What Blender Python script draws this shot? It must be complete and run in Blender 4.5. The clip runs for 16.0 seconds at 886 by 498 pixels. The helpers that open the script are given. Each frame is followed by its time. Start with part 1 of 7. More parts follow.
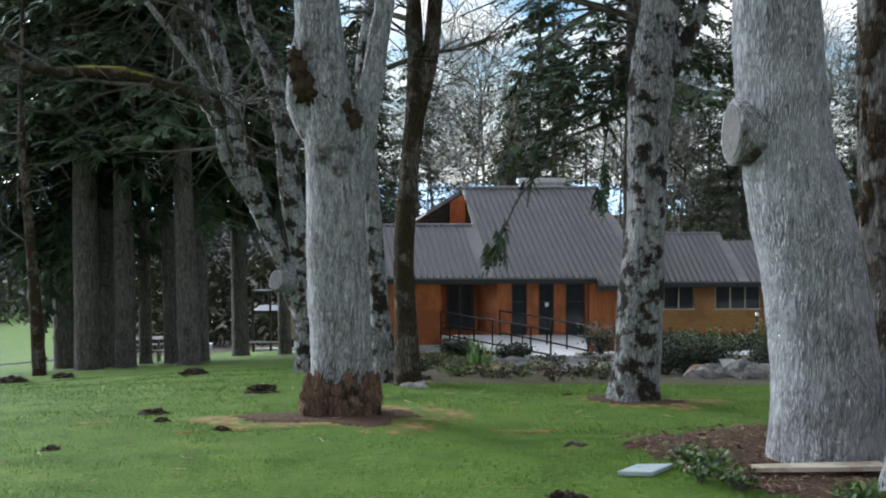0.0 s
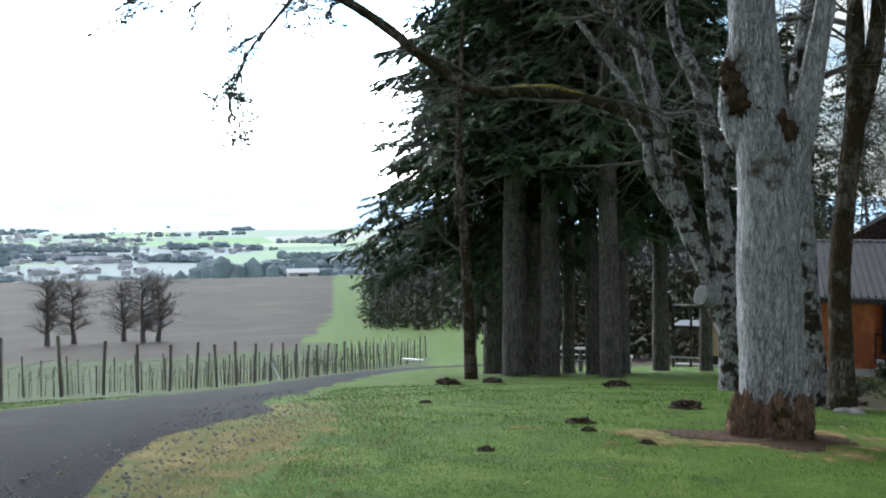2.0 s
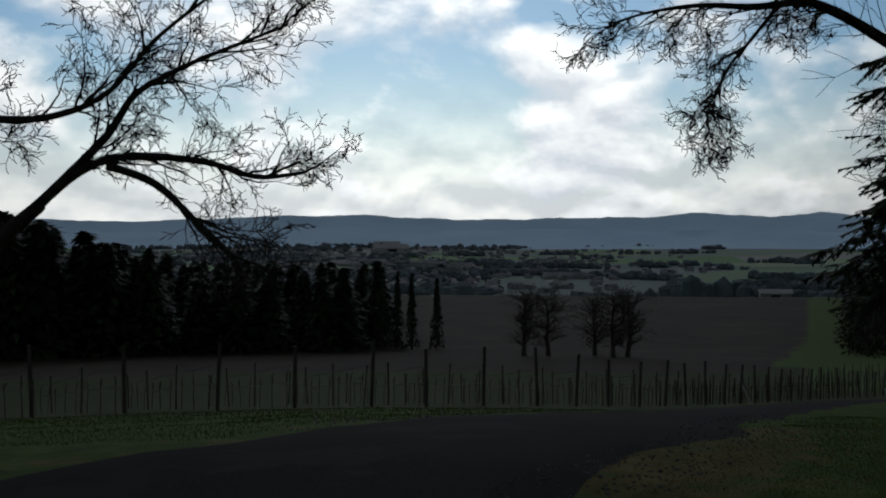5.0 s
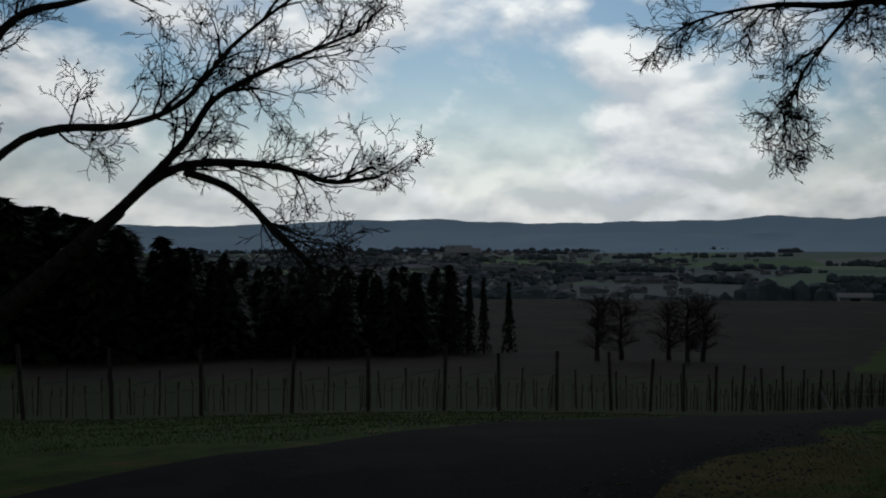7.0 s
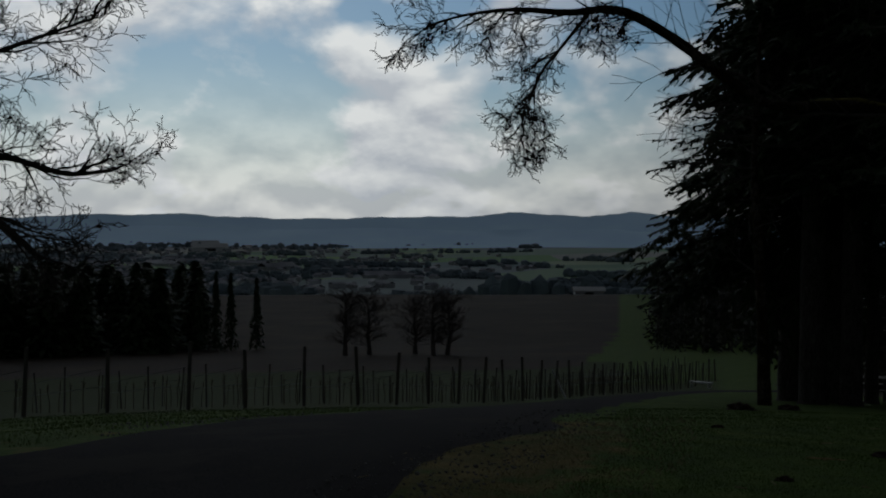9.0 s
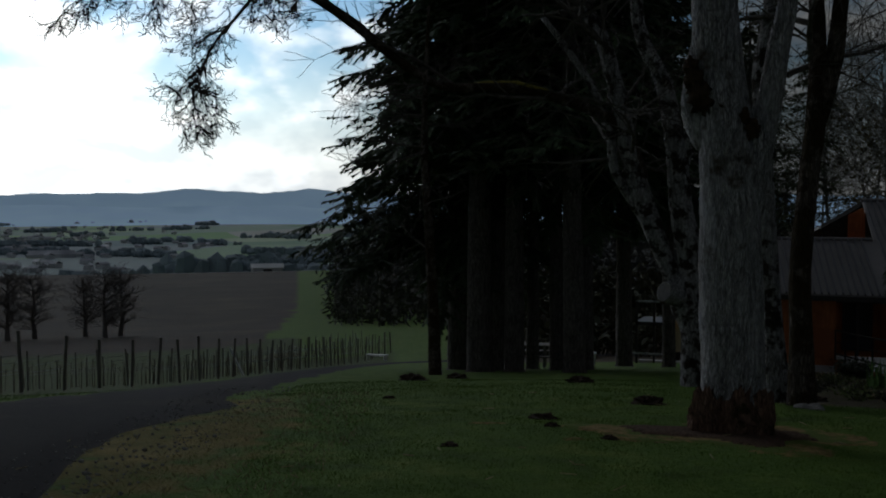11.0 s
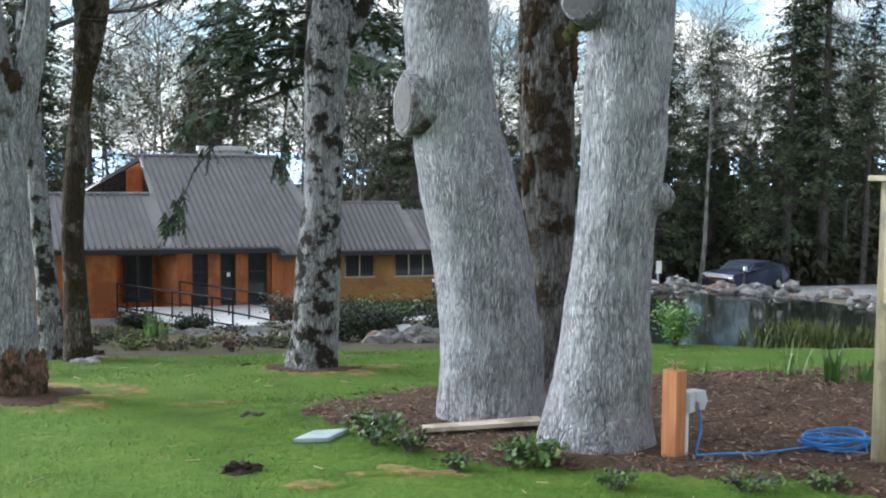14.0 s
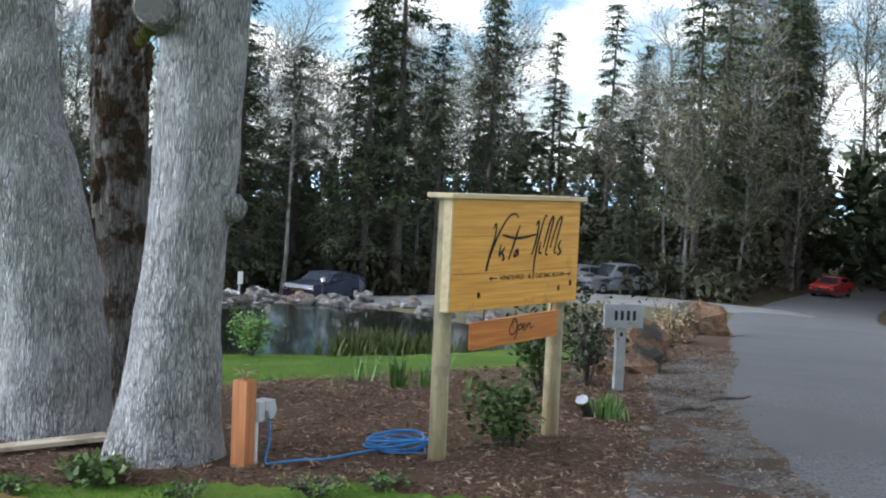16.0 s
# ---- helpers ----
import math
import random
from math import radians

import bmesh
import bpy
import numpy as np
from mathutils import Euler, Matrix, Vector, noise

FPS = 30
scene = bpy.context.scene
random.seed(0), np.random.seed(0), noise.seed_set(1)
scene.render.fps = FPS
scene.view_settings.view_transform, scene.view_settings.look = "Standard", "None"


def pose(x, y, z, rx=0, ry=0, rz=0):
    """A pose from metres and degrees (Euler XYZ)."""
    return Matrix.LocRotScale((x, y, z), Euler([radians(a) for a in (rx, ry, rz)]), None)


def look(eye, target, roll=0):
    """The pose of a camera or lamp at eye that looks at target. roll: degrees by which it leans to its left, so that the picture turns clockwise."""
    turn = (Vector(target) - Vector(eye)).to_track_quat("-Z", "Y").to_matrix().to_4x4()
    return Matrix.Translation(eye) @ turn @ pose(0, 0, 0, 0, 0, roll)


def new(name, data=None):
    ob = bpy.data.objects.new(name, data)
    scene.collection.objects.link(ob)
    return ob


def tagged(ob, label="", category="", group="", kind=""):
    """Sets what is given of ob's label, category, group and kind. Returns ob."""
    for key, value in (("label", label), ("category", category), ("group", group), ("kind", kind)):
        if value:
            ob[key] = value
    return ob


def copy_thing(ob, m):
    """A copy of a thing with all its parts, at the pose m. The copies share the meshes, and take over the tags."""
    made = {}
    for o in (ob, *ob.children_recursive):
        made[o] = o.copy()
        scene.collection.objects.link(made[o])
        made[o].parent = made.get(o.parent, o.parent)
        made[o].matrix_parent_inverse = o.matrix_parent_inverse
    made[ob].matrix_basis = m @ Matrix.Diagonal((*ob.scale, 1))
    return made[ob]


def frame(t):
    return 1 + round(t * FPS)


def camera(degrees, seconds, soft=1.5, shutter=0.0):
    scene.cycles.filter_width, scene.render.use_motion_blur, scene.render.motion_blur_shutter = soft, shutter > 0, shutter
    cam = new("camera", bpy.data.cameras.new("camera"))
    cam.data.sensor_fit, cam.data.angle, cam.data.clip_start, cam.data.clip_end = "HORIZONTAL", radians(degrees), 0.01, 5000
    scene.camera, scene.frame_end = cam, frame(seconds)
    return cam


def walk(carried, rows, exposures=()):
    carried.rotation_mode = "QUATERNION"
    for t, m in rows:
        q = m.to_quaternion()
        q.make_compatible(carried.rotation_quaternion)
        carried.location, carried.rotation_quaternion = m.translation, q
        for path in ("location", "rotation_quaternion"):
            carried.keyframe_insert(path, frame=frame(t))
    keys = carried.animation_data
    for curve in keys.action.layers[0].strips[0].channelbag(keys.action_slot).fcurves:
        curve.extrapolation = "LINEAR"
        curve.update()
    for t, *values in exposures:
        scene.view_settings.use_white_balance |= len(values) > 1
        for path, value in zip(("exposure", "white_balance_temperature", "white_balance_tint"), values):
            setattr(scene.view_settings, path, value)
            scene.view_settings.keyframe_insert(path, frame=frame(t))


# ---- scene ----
cam = camera(42.13, 16.0, soft=2.0)

# seconds, x, y, z, yaw, pitch, roll
PATH = (
    (0.00, 0.000, -0.000, 1.600, -0.00, -2.95, 0.18),
    (0.50, -0.017, -0.001, 1.600, 5.09, -2.31, 0.40),
    (1.00, -0.031, -0.003, 1.600, 9.44, -1.91, -0.15),
    (1.50, -0.046, -0.006, 1.600, 14.19, -2.10, -0.75),
    (2.00, -0.067, -0.012, 1.600, 20.71, -2.20, 0.15),
    (2.50, -0.078, -0.017, 1.600, 24.64, -2.06, 0.28),
    (3.00, -0.087, -0.021, 1.600, 27.49, -1.72, 0.06),
    (3.50, -0.101, -0.030, 1.600, 32.59, -1.79, 0.34),
    (4.00, -0.114, -0.038, 1.600, 37.16, -3.19, -0.26),
    (4.50, -0.122, -0.045, 1.600, 40.58, -2.32, -0.12),
    (5.00, -0.130, -0.052, 1.600, 43.81, -1.28, -0.10),
    (5.50, -0.136, -0.058, 1.600, 46.34, -0.96, -0.07),
    (6.25, -0.140, -0.063, 1.600, 48.19, -0.94, 0.03),
    (7.00, -0.138, -0.061, 1.600, 47.38, -1.08, 0.14),
    (7.50, -0.133, -0.056, 1.600, 45.19, -1.04, 0.17),
    (8.00, -0.126, -0.048, 1.600, 42.01, -0.69, -0.13),
    (8.50, -0.116, -0.040, 1.600, 38.03, -0.99, 0.05),
    (9.00, -0.108, -0.034, 1.600, 34.92, -1.30, -0.20),
    (9.50, -0.094, -0.025, 1.600, 29.95, -1.83, -0.12),
    (10.00, -0.081, -0.018, 1.600, 25.53, -1.82, 0.04),
    (10.60, -0.068, -0.013, 1.600, 21.30, -2.11, -0.05),
    (11.25, -0.056, -0.009, 1.600, 17.43, -2.65, -0.27),
    (11.90, -0.042, -0.005, 1.600, 12.92, -3.41, -0.57),
    (12.50, -0.023, -0.001, 1.600, 6.96, -4.30, -0.84),
    (13.00, 0.000, -0.000, 1.600, -0.12, -5.25, -1.00),
    (13.50, 0.028, -0.002, 1.600, -8.61, -5.03, -1.22),
    (14.00, 0.051, -0.007, 1.600, -15.66, -4.45, -0.46),
    (14.50, 0.071, -0.014, 1.600, -22.25, -4.27, -1.54),
    (15.00, 0.087, -0.021, 1.600, -27.46, -4.62, -2.50),
    (15.50, 0.102, -0.030, 1.600, -32.77, -4.06, -2.40),
    (16.00, 0.111, -0.036, 1.600, -36.11, -3.39, -2.49),
)
EXPOSURES = ((0.0, 1.22), (1.5, 1.12), (2.5, 0.4), (3.0, -0.9), (3.5, -2.3), (4.0, -2.9), (5.0, -3.2), (7.5, -3.65), (9.0, -3.85), (10.0, -3.65), (11.2, -2.2), (12.3, -0.55), (12.5, -0.35), (13.0, 1.15), (13.5, 1.7), (14.5, 1.72), (16.0, 1.5))
walk(cam, [(t, pose(x, y, z, 90 + pitch, roll, yaw)) for t, x, y, z, yaw, pitch, roll in PATH], EXPOSURES)

# ---- light ----
SUN_AZ, SUN_EL = 47.0, 19.0
sun_way = Vector((-math.sin(radians(SUN_AZ)) * math.cos(radians(SUN_EL)), math.cos(radians(SUN_AZ)) * math.cos(radians(SUN_EL)), math.sin(radians(SUN_EL))))
sun = new("sun", bpy.data.lights.new("sun", "SUN"))
sun.data.energy, sun.data.angle, sun.data.color = 0.65, radians(25), (1.0, 0.96, 0.9)
sun.matrix_world = look(sun_way * 50, (0, 0, 0))

world = bpy.data.worlds.new("sky")
scene.world = world
world.use_nodes = True
wn, wl = world.node_tree.nodes, world.node_tree.links
wn.clear()


def wnode(kind, **values):
    n = wn.new(kind)
    for key, value in values.items():
        n.inputs[key].default_value = value
    return n


sky = wn.new("ShaderNodeTexSky")
sky.sky_type, sky.sun_disc = "NISHITA", False
sky.dust_density, sky.ozone_density = 0.1, 3.0
sky.sun_elevation, sky.sun_rotation = radians(SUN_EL), radians(-SUN_AZ)
coord = wn.new("ShaderNodeTexCoord")
# heaps of cloud, flattened towards the horizon; their tops are lit, their undersides grey
stretch = wnode("ShaderNodeMapping", Scale=(1.0, 1.0, 1.7))
wl.new(coord.outputs["Generated"], stretch.inputs["Vector"])
above = wnode("ShaderNodeMapping", Scale=(1.0, 1.0, 1.7), Location=(0.0, 0.0, 0.026))
wl.new(coord.outputs["Generated"], above.inputs["Vector"])


def cloud_noise(vector, scale, w, rough=0.52):
    n = wnode("ShaderNodeTexNoise", Scale=scale, Detail=10.0, Roughness=rough, Distortion=0.15)
    n.noise_dimensions = "4D"
    n.inputs["W"].default_value = w
    wl.new(vector.outputs[0], n.inputs["Vector"])
    return n


cover, cover_above = cloud_noise(stretch, 9.0, 5.1), cloud_noise(above, 9.0, 5.1)
cover_ramp = wn.new("ShaderNodeValToRGB")
cover_ramp.color_ramp.elements[0].position, cover_ramp.color_ramp.elements[1].position = 0.42, 0.58
wl.new(cover.outputs[0], cover_ramp.inputs[0])
lean = wn.new("ShaderNodeMath")
lean.operation = "SUBTRACT"
wl.new(cover.outputs[0], lean.inputs[0])
wl.new(cover_above.outputs[0], lean.inputs[1])
relief = wn.new("ShaderNodeMapRange")
for key, value in (("From Min", -0.10), ("From Max", 0.12), ("To Min", 0.0), ("To Max", 1.0)):
    relief.inputs[key].default_value = value
wl.new(lean.outputs[0], relief.inputs["Value"])
shade_ramp = wn.new("ShaderNodeValToRGB")
shade_ramp.color_ramp.elements[0].position, shade_ramp.color_ramp.elements[1].position = 0.15, 0.85
shade_ramp.color_ramp.elements[0].color = (0.70, 0.76, 0.83, 1)
shade_ramp.color_ramp.elements[1].color = (1.14, 1.18, 1.18, 1)
wl.new(relief.outputs[0], shade_ramp.inputs[0])
# the cloud layer brightens towards the sun behind it
dot = wn.new("ShaderNodeVectorMath")
dot.operation = "DOT_PRODUCT"
dot.inputs[1].default_value = sun_way
wl.new(coord.outputs["Generated"], dot.inputs[0])
glow = wn.new("ShaderNodeMapRange")
glow.interpolation_type = "SMOOTHSTEP"
for key, value in (("From Min", 0.74), ("From Max", 1.0), ("To Min", 1.0), ("To Max", 15.0)):
    glow.inputs[key].default_value = value
wl.new(dot.outputs["Value"], glow.inputs["Value"])
blue = wn.new("ShaderNodeVectorMath")
blue.operation = "SCALE"
blue.inputs["Scale"].default_value = 0.115
cool = wn.new("ShaderNodeVectorMath")
cool.operation = "MULTIPLY"
cool.inputs[1].default_value = (0.88, 1.0, 1.07)
wl.new(sky.outputs[0], cool.inputs[0])
wl.new(cool.outputs[0], blue.inputs[0])
mixed = wn.new("ShaderNodeMix")
mixed.data_type = "RGBA"
# a veil of cloud closes towards the horizon
split = wn.new("ShaderNodeSeparateXYZ")
wl.new(coord.outputs["Generated"], split.inputs[0])
veil = wn.new("ShaderNodeMapRange")
veil.interpolation_type = "SMOOTHSTEP"
for key, value in (("From Min", 0.0), ("From Max", 0.15), ("To Min", 0.92), ("To Max", 0.0)):
    veil.inputs[key].default_value = value
wl.new(split.outputs["Z"], veil.inputs["Value"])
closed = wn.new("ShaderNodeMath")
closed.operation = "MAXIMUM"
wl.new(veil.outputs[0], closed.inputs[0])
wl.new(cover_ramp.outputs[0], closed.inputs[1])
wl.new(closed.outputs[0], mixed.inputs["Factor"])
aureole = wn.new("ShaderNodeMapRange")
for key, value in (("From Min", 1.0), ("From Max", 15.0), ("To Min", 1.0), ("To Max", 9.0)):
    aureole.inputs[key].default_value = value
wl.new(glow.outputs[0], aureole.inputs["Value"])
clear = wn.new("ShaderNodeVectorMath")
clear.operation = "SCALE"
wl.new(blue.outputs[0], clear.inputs[0])
wl.new(aureole.outputs[0], clear.inputs["Scale"])
lit = wn.new("ShaderNodeVectorMath")
lit.operation = "SCALE"
wl.new(shade_ramp.outputs[0], lit.inputs[0])
wl.new(glow.outputs[0], lit.inputs["Scale"])
wl.new(clear.outputs[0], mixed.inputs["A"])
wl.new(lit.outputs[0], mixed.inputs["B"])
back = wnode("ShaderNodeBackground", Strength=0.6)
wl.new(mixed.outputs["Result"], back.inputs["Color"])
wl.new(back.outputs[0], wn.new("ShaderNodeOutputWorld").inputs[0])

# ---- lie of the land ----
AZ_SLOPE = ((-180, 0.0), (-110, 0.02), (-62, 0.088), (-45, 0.080), (-30, 0.096), (-12, 0.130), (-4, 0.135), (5, 0.128), (20, 0.135), (35, 0.152), (62, 0.152), (90, 0.10), (130, 0.0), (180, 0.0))


def slope_at(az):
    for (a0, s0), (a1, s1) in zip(AZ_SLOPE, AZ_SLOPE[1:]):
        if az <= a1:
            u = (az - a0) / (a1 - a0)
            return s0 + (s1 - s0) * u * u * (3 - 2 * u)
    return 0.0


def ramp(r, a, b):
    """Integral of a smooth step from a to b."""
    if r <= a:
        return 0.0
    if r >= b:
        return r - (a + b) / 2
    u = (r - a) / (b - a)
    return (u ** 3 - u ** 4 / 2) * (b - a)


def ground(x, y):
    """Height of the ground: a hilltop that falls away to the house, the woods and the valley."""
    r, az = math.hypot(x, y), math.degrees(math.atan2(-x, y))
    s = slope_at(az)
    z = -0.02 * ramp(r, 0, 2) - (s - 0.02) * ramp(r, 4, 16)
    k = max(0.0, min(1.0, (az - 14) / 10)) * max(0.0, min(1.0, (150 - az) / 40))
    k = k * k * (3 - 2 * k)
    z_woods = z + s * 0.8 * ramp(r, 50, 95)
    z_field = z + (s - 0.08) * ramp(r, 80, 110) + 0.05 * ramp(r, 220, 280) - 0.075 * ramp(r, 590, 640)
    z = z_woods * (1 - k) + z_field * k
    return max(z, -75.0 - 4 * math.sin(x / 310) * math.sin(y / 270))

# ---- materials ----
def material(name, dark, light, scale=8.0, stretch=(1, 1, 1), rough=0.8, bump=0.3, metal=0.0, patch=None, patch_scale=1.2, patch_at=0.55, depth=0.02, vary=0.0, detail=6.0, gloss=0.3, contrast=(0.35, 0.65)):
    """Grain at one scale, patches of a second colour at a larger one, relief from the grain."""
    m = bpy.data.materials.new(name)
    m.use_nodes = True
    nt, lk = m.node_tree.nodes, m.node_tree.links
    bsdf = nt["Principled BSDF"]
    co = nt.new("ShaderNodeTexCoord")
    mp = nt.new("ShaderNodeMapping")
    mp.inputs["Scale"].default_value = stretch
    lk.new(co.outputs["Object"], mp.inputs["Vector"])
    grain = nt.new("ShaderNodeTexNoise")
    grain.inputs["Scale"].default_value, grain.inputs["Detail"].default_value, grain.inputs["Roughness"].default_value = scale, detail, 0.6
    lk.new(mp.outputs[0], grain.inputs["Vector"])
    ramp_node = nt.new("ShaderNodeValToRGB")
    ramp_node.color_ramp.elements[0].position, ramp_node.color_ramp.elements[1].position = contrast
    ramp_node.color_ramp.elements[0].color, ramp_node.color_ramp.elements[1].color = (*dark, 1), (*light, 1)
    lk.new(grain.outputs[0], ramp_node.inputs[0])
    colour = ramp_node.outputs[0]
    if patch:
        big = nt.new("ShaderNodeTexNoise")
        big.inputs["Scale"].default_value, big.inputs["Detail"].default_value, big.inputs["Roughness"].default_value = patch_scale, 5.0, 0.65
        lk.new(co.outputs["Object"], big.inputs["Vector"])
        edge = nt.new("ShaderNodeMapRange")
        edge.interpolation_type = "SMOOTHSTEP"
        edge.inputs["From Min"].default_value, edge.inputs["From Max"].default_value = patch_at - 0.05, patch_at + 0.05
        lk.new(big.outputs[0], edge.inputs["Value"])
        mx = nt.new("ShaderNodeMix")
        mx.data_type = "RGBA"
        lk.new(edge.outputs[0], mx.inputs["Factor"])
        lk.new(colour, mx.inputs["A"])
        mx.inputs["B"].default_value = (*patch, 1)
        colour = mx.outputs["Result"]
    if vary:
        info = nt.new("ShaderNodeNewGeometry")
        obj = nt.new("ShaderNodeObjectInfo")
        add = nt.new("ShaderNodeMath")
        add.operation = "ADD"
        lk.new(info.outputs["Random Per Island"], add.inputs[0])
        lk.new(obj.outputs["Random"], add.inputs[1])
        span = nt.new("ShaderNodeMapRange")
        span.inputs["From Max"].default_value = 2.0
        span.inputs["To Min"].default_value, span.inputs["To Max"].default_value = 1 - vary, 1 + vary
        lk.new(add.outputs[0], span.inputs["Value"])
        mul = nt.new("ShaderNodeVectorMath")
        mul.operation = "SCALE"
        lk.new(colour, mul.inputs[0])
        lk.new(span.outputs[0], mul.inputs["Scale"])
        colour = mul.outputs[0]
    lk.new(colour, bsdf.inputs["Base Color"])
    bsdf.inputs["Roughness"].default_value, bsdf.inputs["Metallic"].default_value = rough, metal
    bsdf.inputs["Specular IOR Level"].default_value = gloss
    if bump:
        bp = nt.new("ShaderNodeBump")
        bp.inputs["Strength"].default_value, bp.inputs["Distance"].default_value = bump, depth
        lk.new(grain.outputs[0], bp.inputs["Height"])
        lk.new(bp.outputs[0], bsdf.inputs["Normal"])
    return m


def bark(name, dark, light, scale, moss, moss_at, stretch=0.19, moss_scale=1.6):
    """Bark of long upright plates with furrows between, and patches of moss."""
    m = material(name, dark, light, scale=scale, stretch=(1, 1, stretch), rough=0.92, bump=0.9, depth=0.03, patch=moss, patch_scale=moss_scale, patch_at=moss_at, gloss=0.1, contrast=(0.30, 0.66))
    nt, lk = m.node_tree.nodes, m.node_tree.links
    bsdf = nt["Principled BSDF"]
    co = nt.new("ShaderNodeTexCoord")
    warp = nt.new("ShaderNodeTexNoise")
    warp.inputs["Scale"].default_value = 6.0
    lk.new(co.outputs["Object"], warp.inputs["Vector"])
    mixv = nt.new("ShaderNodeMix")
    mixv.data_type = "VECTOR"
    mixv.inputs["Factor"].default_value = 0.03
    lk.new(co.outputs["Object"], mixv.inputs["A"])
    lk.new(warp.outputs["Color"], mixv.inputs["B"])
    mp = nt.new("ShaderNodeMapping")
    mp.inputs["Scale"].default_value = (1, 1, stretch * 0.85)
    lk.new(mixv.outputs["Result"], mp.inputs["Vector"])
    cells = nt.new("ShaderNodeTexVoronoi")
    cells.feature = "DISTANCE_TO_EDGE"
    cells.inputs["Scale"].default_value = scale * 2.0
    lk.new(mp.outputs[0], cells.inputs["Vector"])
    furrow = nt.new("ShaderNodeMapRange")
    furrow.inputs["From Max"].default_value = 0.36
    lk.new(cells.outputs["Distance"], furrow.inputs["Value"])
    old = bsdf.inputs["Base Color"].links[0].from_socket
    mul = nt.new("ShaderNodeMix")
    mul.data_type = "RGBA"
    mul.blend_type = "MULTIPLY"
    lichen = nt.new("ShaderNodeTexNoise")
    lichen.inputs["Scale"].default_value, lichen.inputs["Detail"].default_value = 3.2, 6.0
    lk.new(co.outputs["Object"], lichen.inputs["Vector"])
    crust = nt.new("ShaderNodeMapRange")
    for key, value in (("From Min", 0.38), ("From Max", 0.62), ("To Min", 1.0), ("To Max", 0.5)):
        crust.inputs[key].default_value = value
    lk.new(lichen.outputs[0], crust.inputs["Value"])
    lk.new(crust.outputs[0], mul.inputs["Factor"])
    tone = nt.new("ShaderNodeValToRGB")
    tone.color_ramp.elements[0].color, tone.color_ramp.elements[1].color = (0.30, 0.285, 0.275, 1), (1, 1, 1, 1)
    tone.color_ramp.elements[1].position = 0.7
    lk.new(furrow.outputs[0], tone.inputs[0])
    lk.new(old, mul.inputs["A"])
    lk.new(tone.outputs[0], mul.inputs["B"])
    lk.new(mul.outputs["Result"], bsdf.inputs["Base Color"])
    first = bsdf.inputs["Normal"].links[0].from_node
    second = nt.new("ShaderNodeBump")
    second.inputs["Strength"].default_value, second.inputs["Distance"].default_value = 0.9, 0.02
    lk.new(furrow.outputs[0], second.inputs["Height"])
    lk.new(first.outputs[0], second.inputs["Normal"])
    lk.new(second.outputs[0], bsdf.inputs["Normal"])
    return m


BARK_PALE = bark("bark_pale", (0.22, 0.21, 0.213), (0.70, 0.69, 0.695), 38, (0.54, 0.53, 0.53), 0.57, moss_scale=2.4)
BARK_GREY = bark("bark_grey", (0.20, 0.195, 0.195), (0.68, 0.67, 0.665), 38, (0.10, 0.075, 0.05), 0.60)
BARK_PATCHY = bark("bark_patchy", (0.18, 0.17, 0.17), (0.56, 0.55, 0.54), 32, (0.05, 0.04, 0.03), 0.525, moss_scale=5.5)
BARK_MOSSY = bark("bark_mossy", (0.07, 0.06, 0.053), (0.30, 0.28, 0.26), 28, (0.055, 0.036, 0.020), 0.54, moss_scale=2.6)
BARK_THIN = bark("bark_thin", (0.06, 0.045, 0.035), (0.24, 0.20, 0.17), 24, (0.055, 0.04, 0.022), 0.47, moss_scale=3.0)
BARK_FIR = bark("bark_fir", (0.085, 0.072, 0.066), (0.22, 0.195, 0.175), 18, (0.07, 0.065, 0.055), 0.62)
ROOT_RED = bark("root_bark", (0.12, 0.068, 0.045), (0.34, 0.21, 0.145), 26, (0.06, 0.05, 0.02), 0.60, moss_scale=4.0)
DEAD_TURF = material("dead_turf", (0.10, 0.075, 0.022), (0.30, 0.20, 0.085), 9, rough=0.95, bump=0.6, depth=0.02, patch=(0.085, 0.12, 0.022), patch_scale=3.0, patch_at=0.5, gloss=0.1)
BARK_TWIG = material("bark_twig", (0.045, 0.04, 0.036), (0.13, 0.115, 0.10), 12, rough=0.9, bump=0.4, gloss=0.1)
BARK_BIRCHY = material("bark_woods", (0.09, 0.085, 0.075), (0.30, 0.29, 0.26), 3, (1, 1, 0.3), rough=0.9, bump=0.4, gloss=0.1, patch=(0.07, 0.07, 0.045), patch_scale=0.5, vary=0.3)
CUT_WOOD = material("cut_wood", (0.075, 0.07, 0.068), (0.15, 0.14, 0.135), 30, rough=0.85, bump=0.4, depth=0.01, patch=(0.12, 0.11, 0.10), patch_scale=5)
NEEDLES = material("fir_needles", (0.024, 0.042, 0.022), (0.072, 0.105, 0.046), 2.2, rough=0.65, bump=0.0, vary=0.45, gloss=0.25)
NEEDLES_FAR = material("woods_needles", (0.030, 0.044, 0.026), (0.085, 0.10, 0.048), 0.6, rough=0.7, bump=0.0, vary=0.4, gloss=0.2)
BUDS = material("spring_buds", (0.07, 0.06, 0.03), (0.16, 0.14, 0.06), 1.2, rough=0.7, bump=0.0, vary=0.4)
SHRUB = material("shrub_leaf", (0.025, 0.05, 0.012), (0.09, 0.15, 0.03), 5, rough=0.55, bump=0.0, vary=0.4)
SHRUB_DARK = material("shrub_dark_leaf", (0.018, 0.026, 0.014), (0.055, 0.066, 0.032), 5, rough=0.6, bump=0.0, vary=0.4)
IRIS = material("iris_leaf", (0.06, 0.13, 0.03), (0.16, 0.27, 0.07), 8, rough=0.5, bump=0.0, vary=0.3)
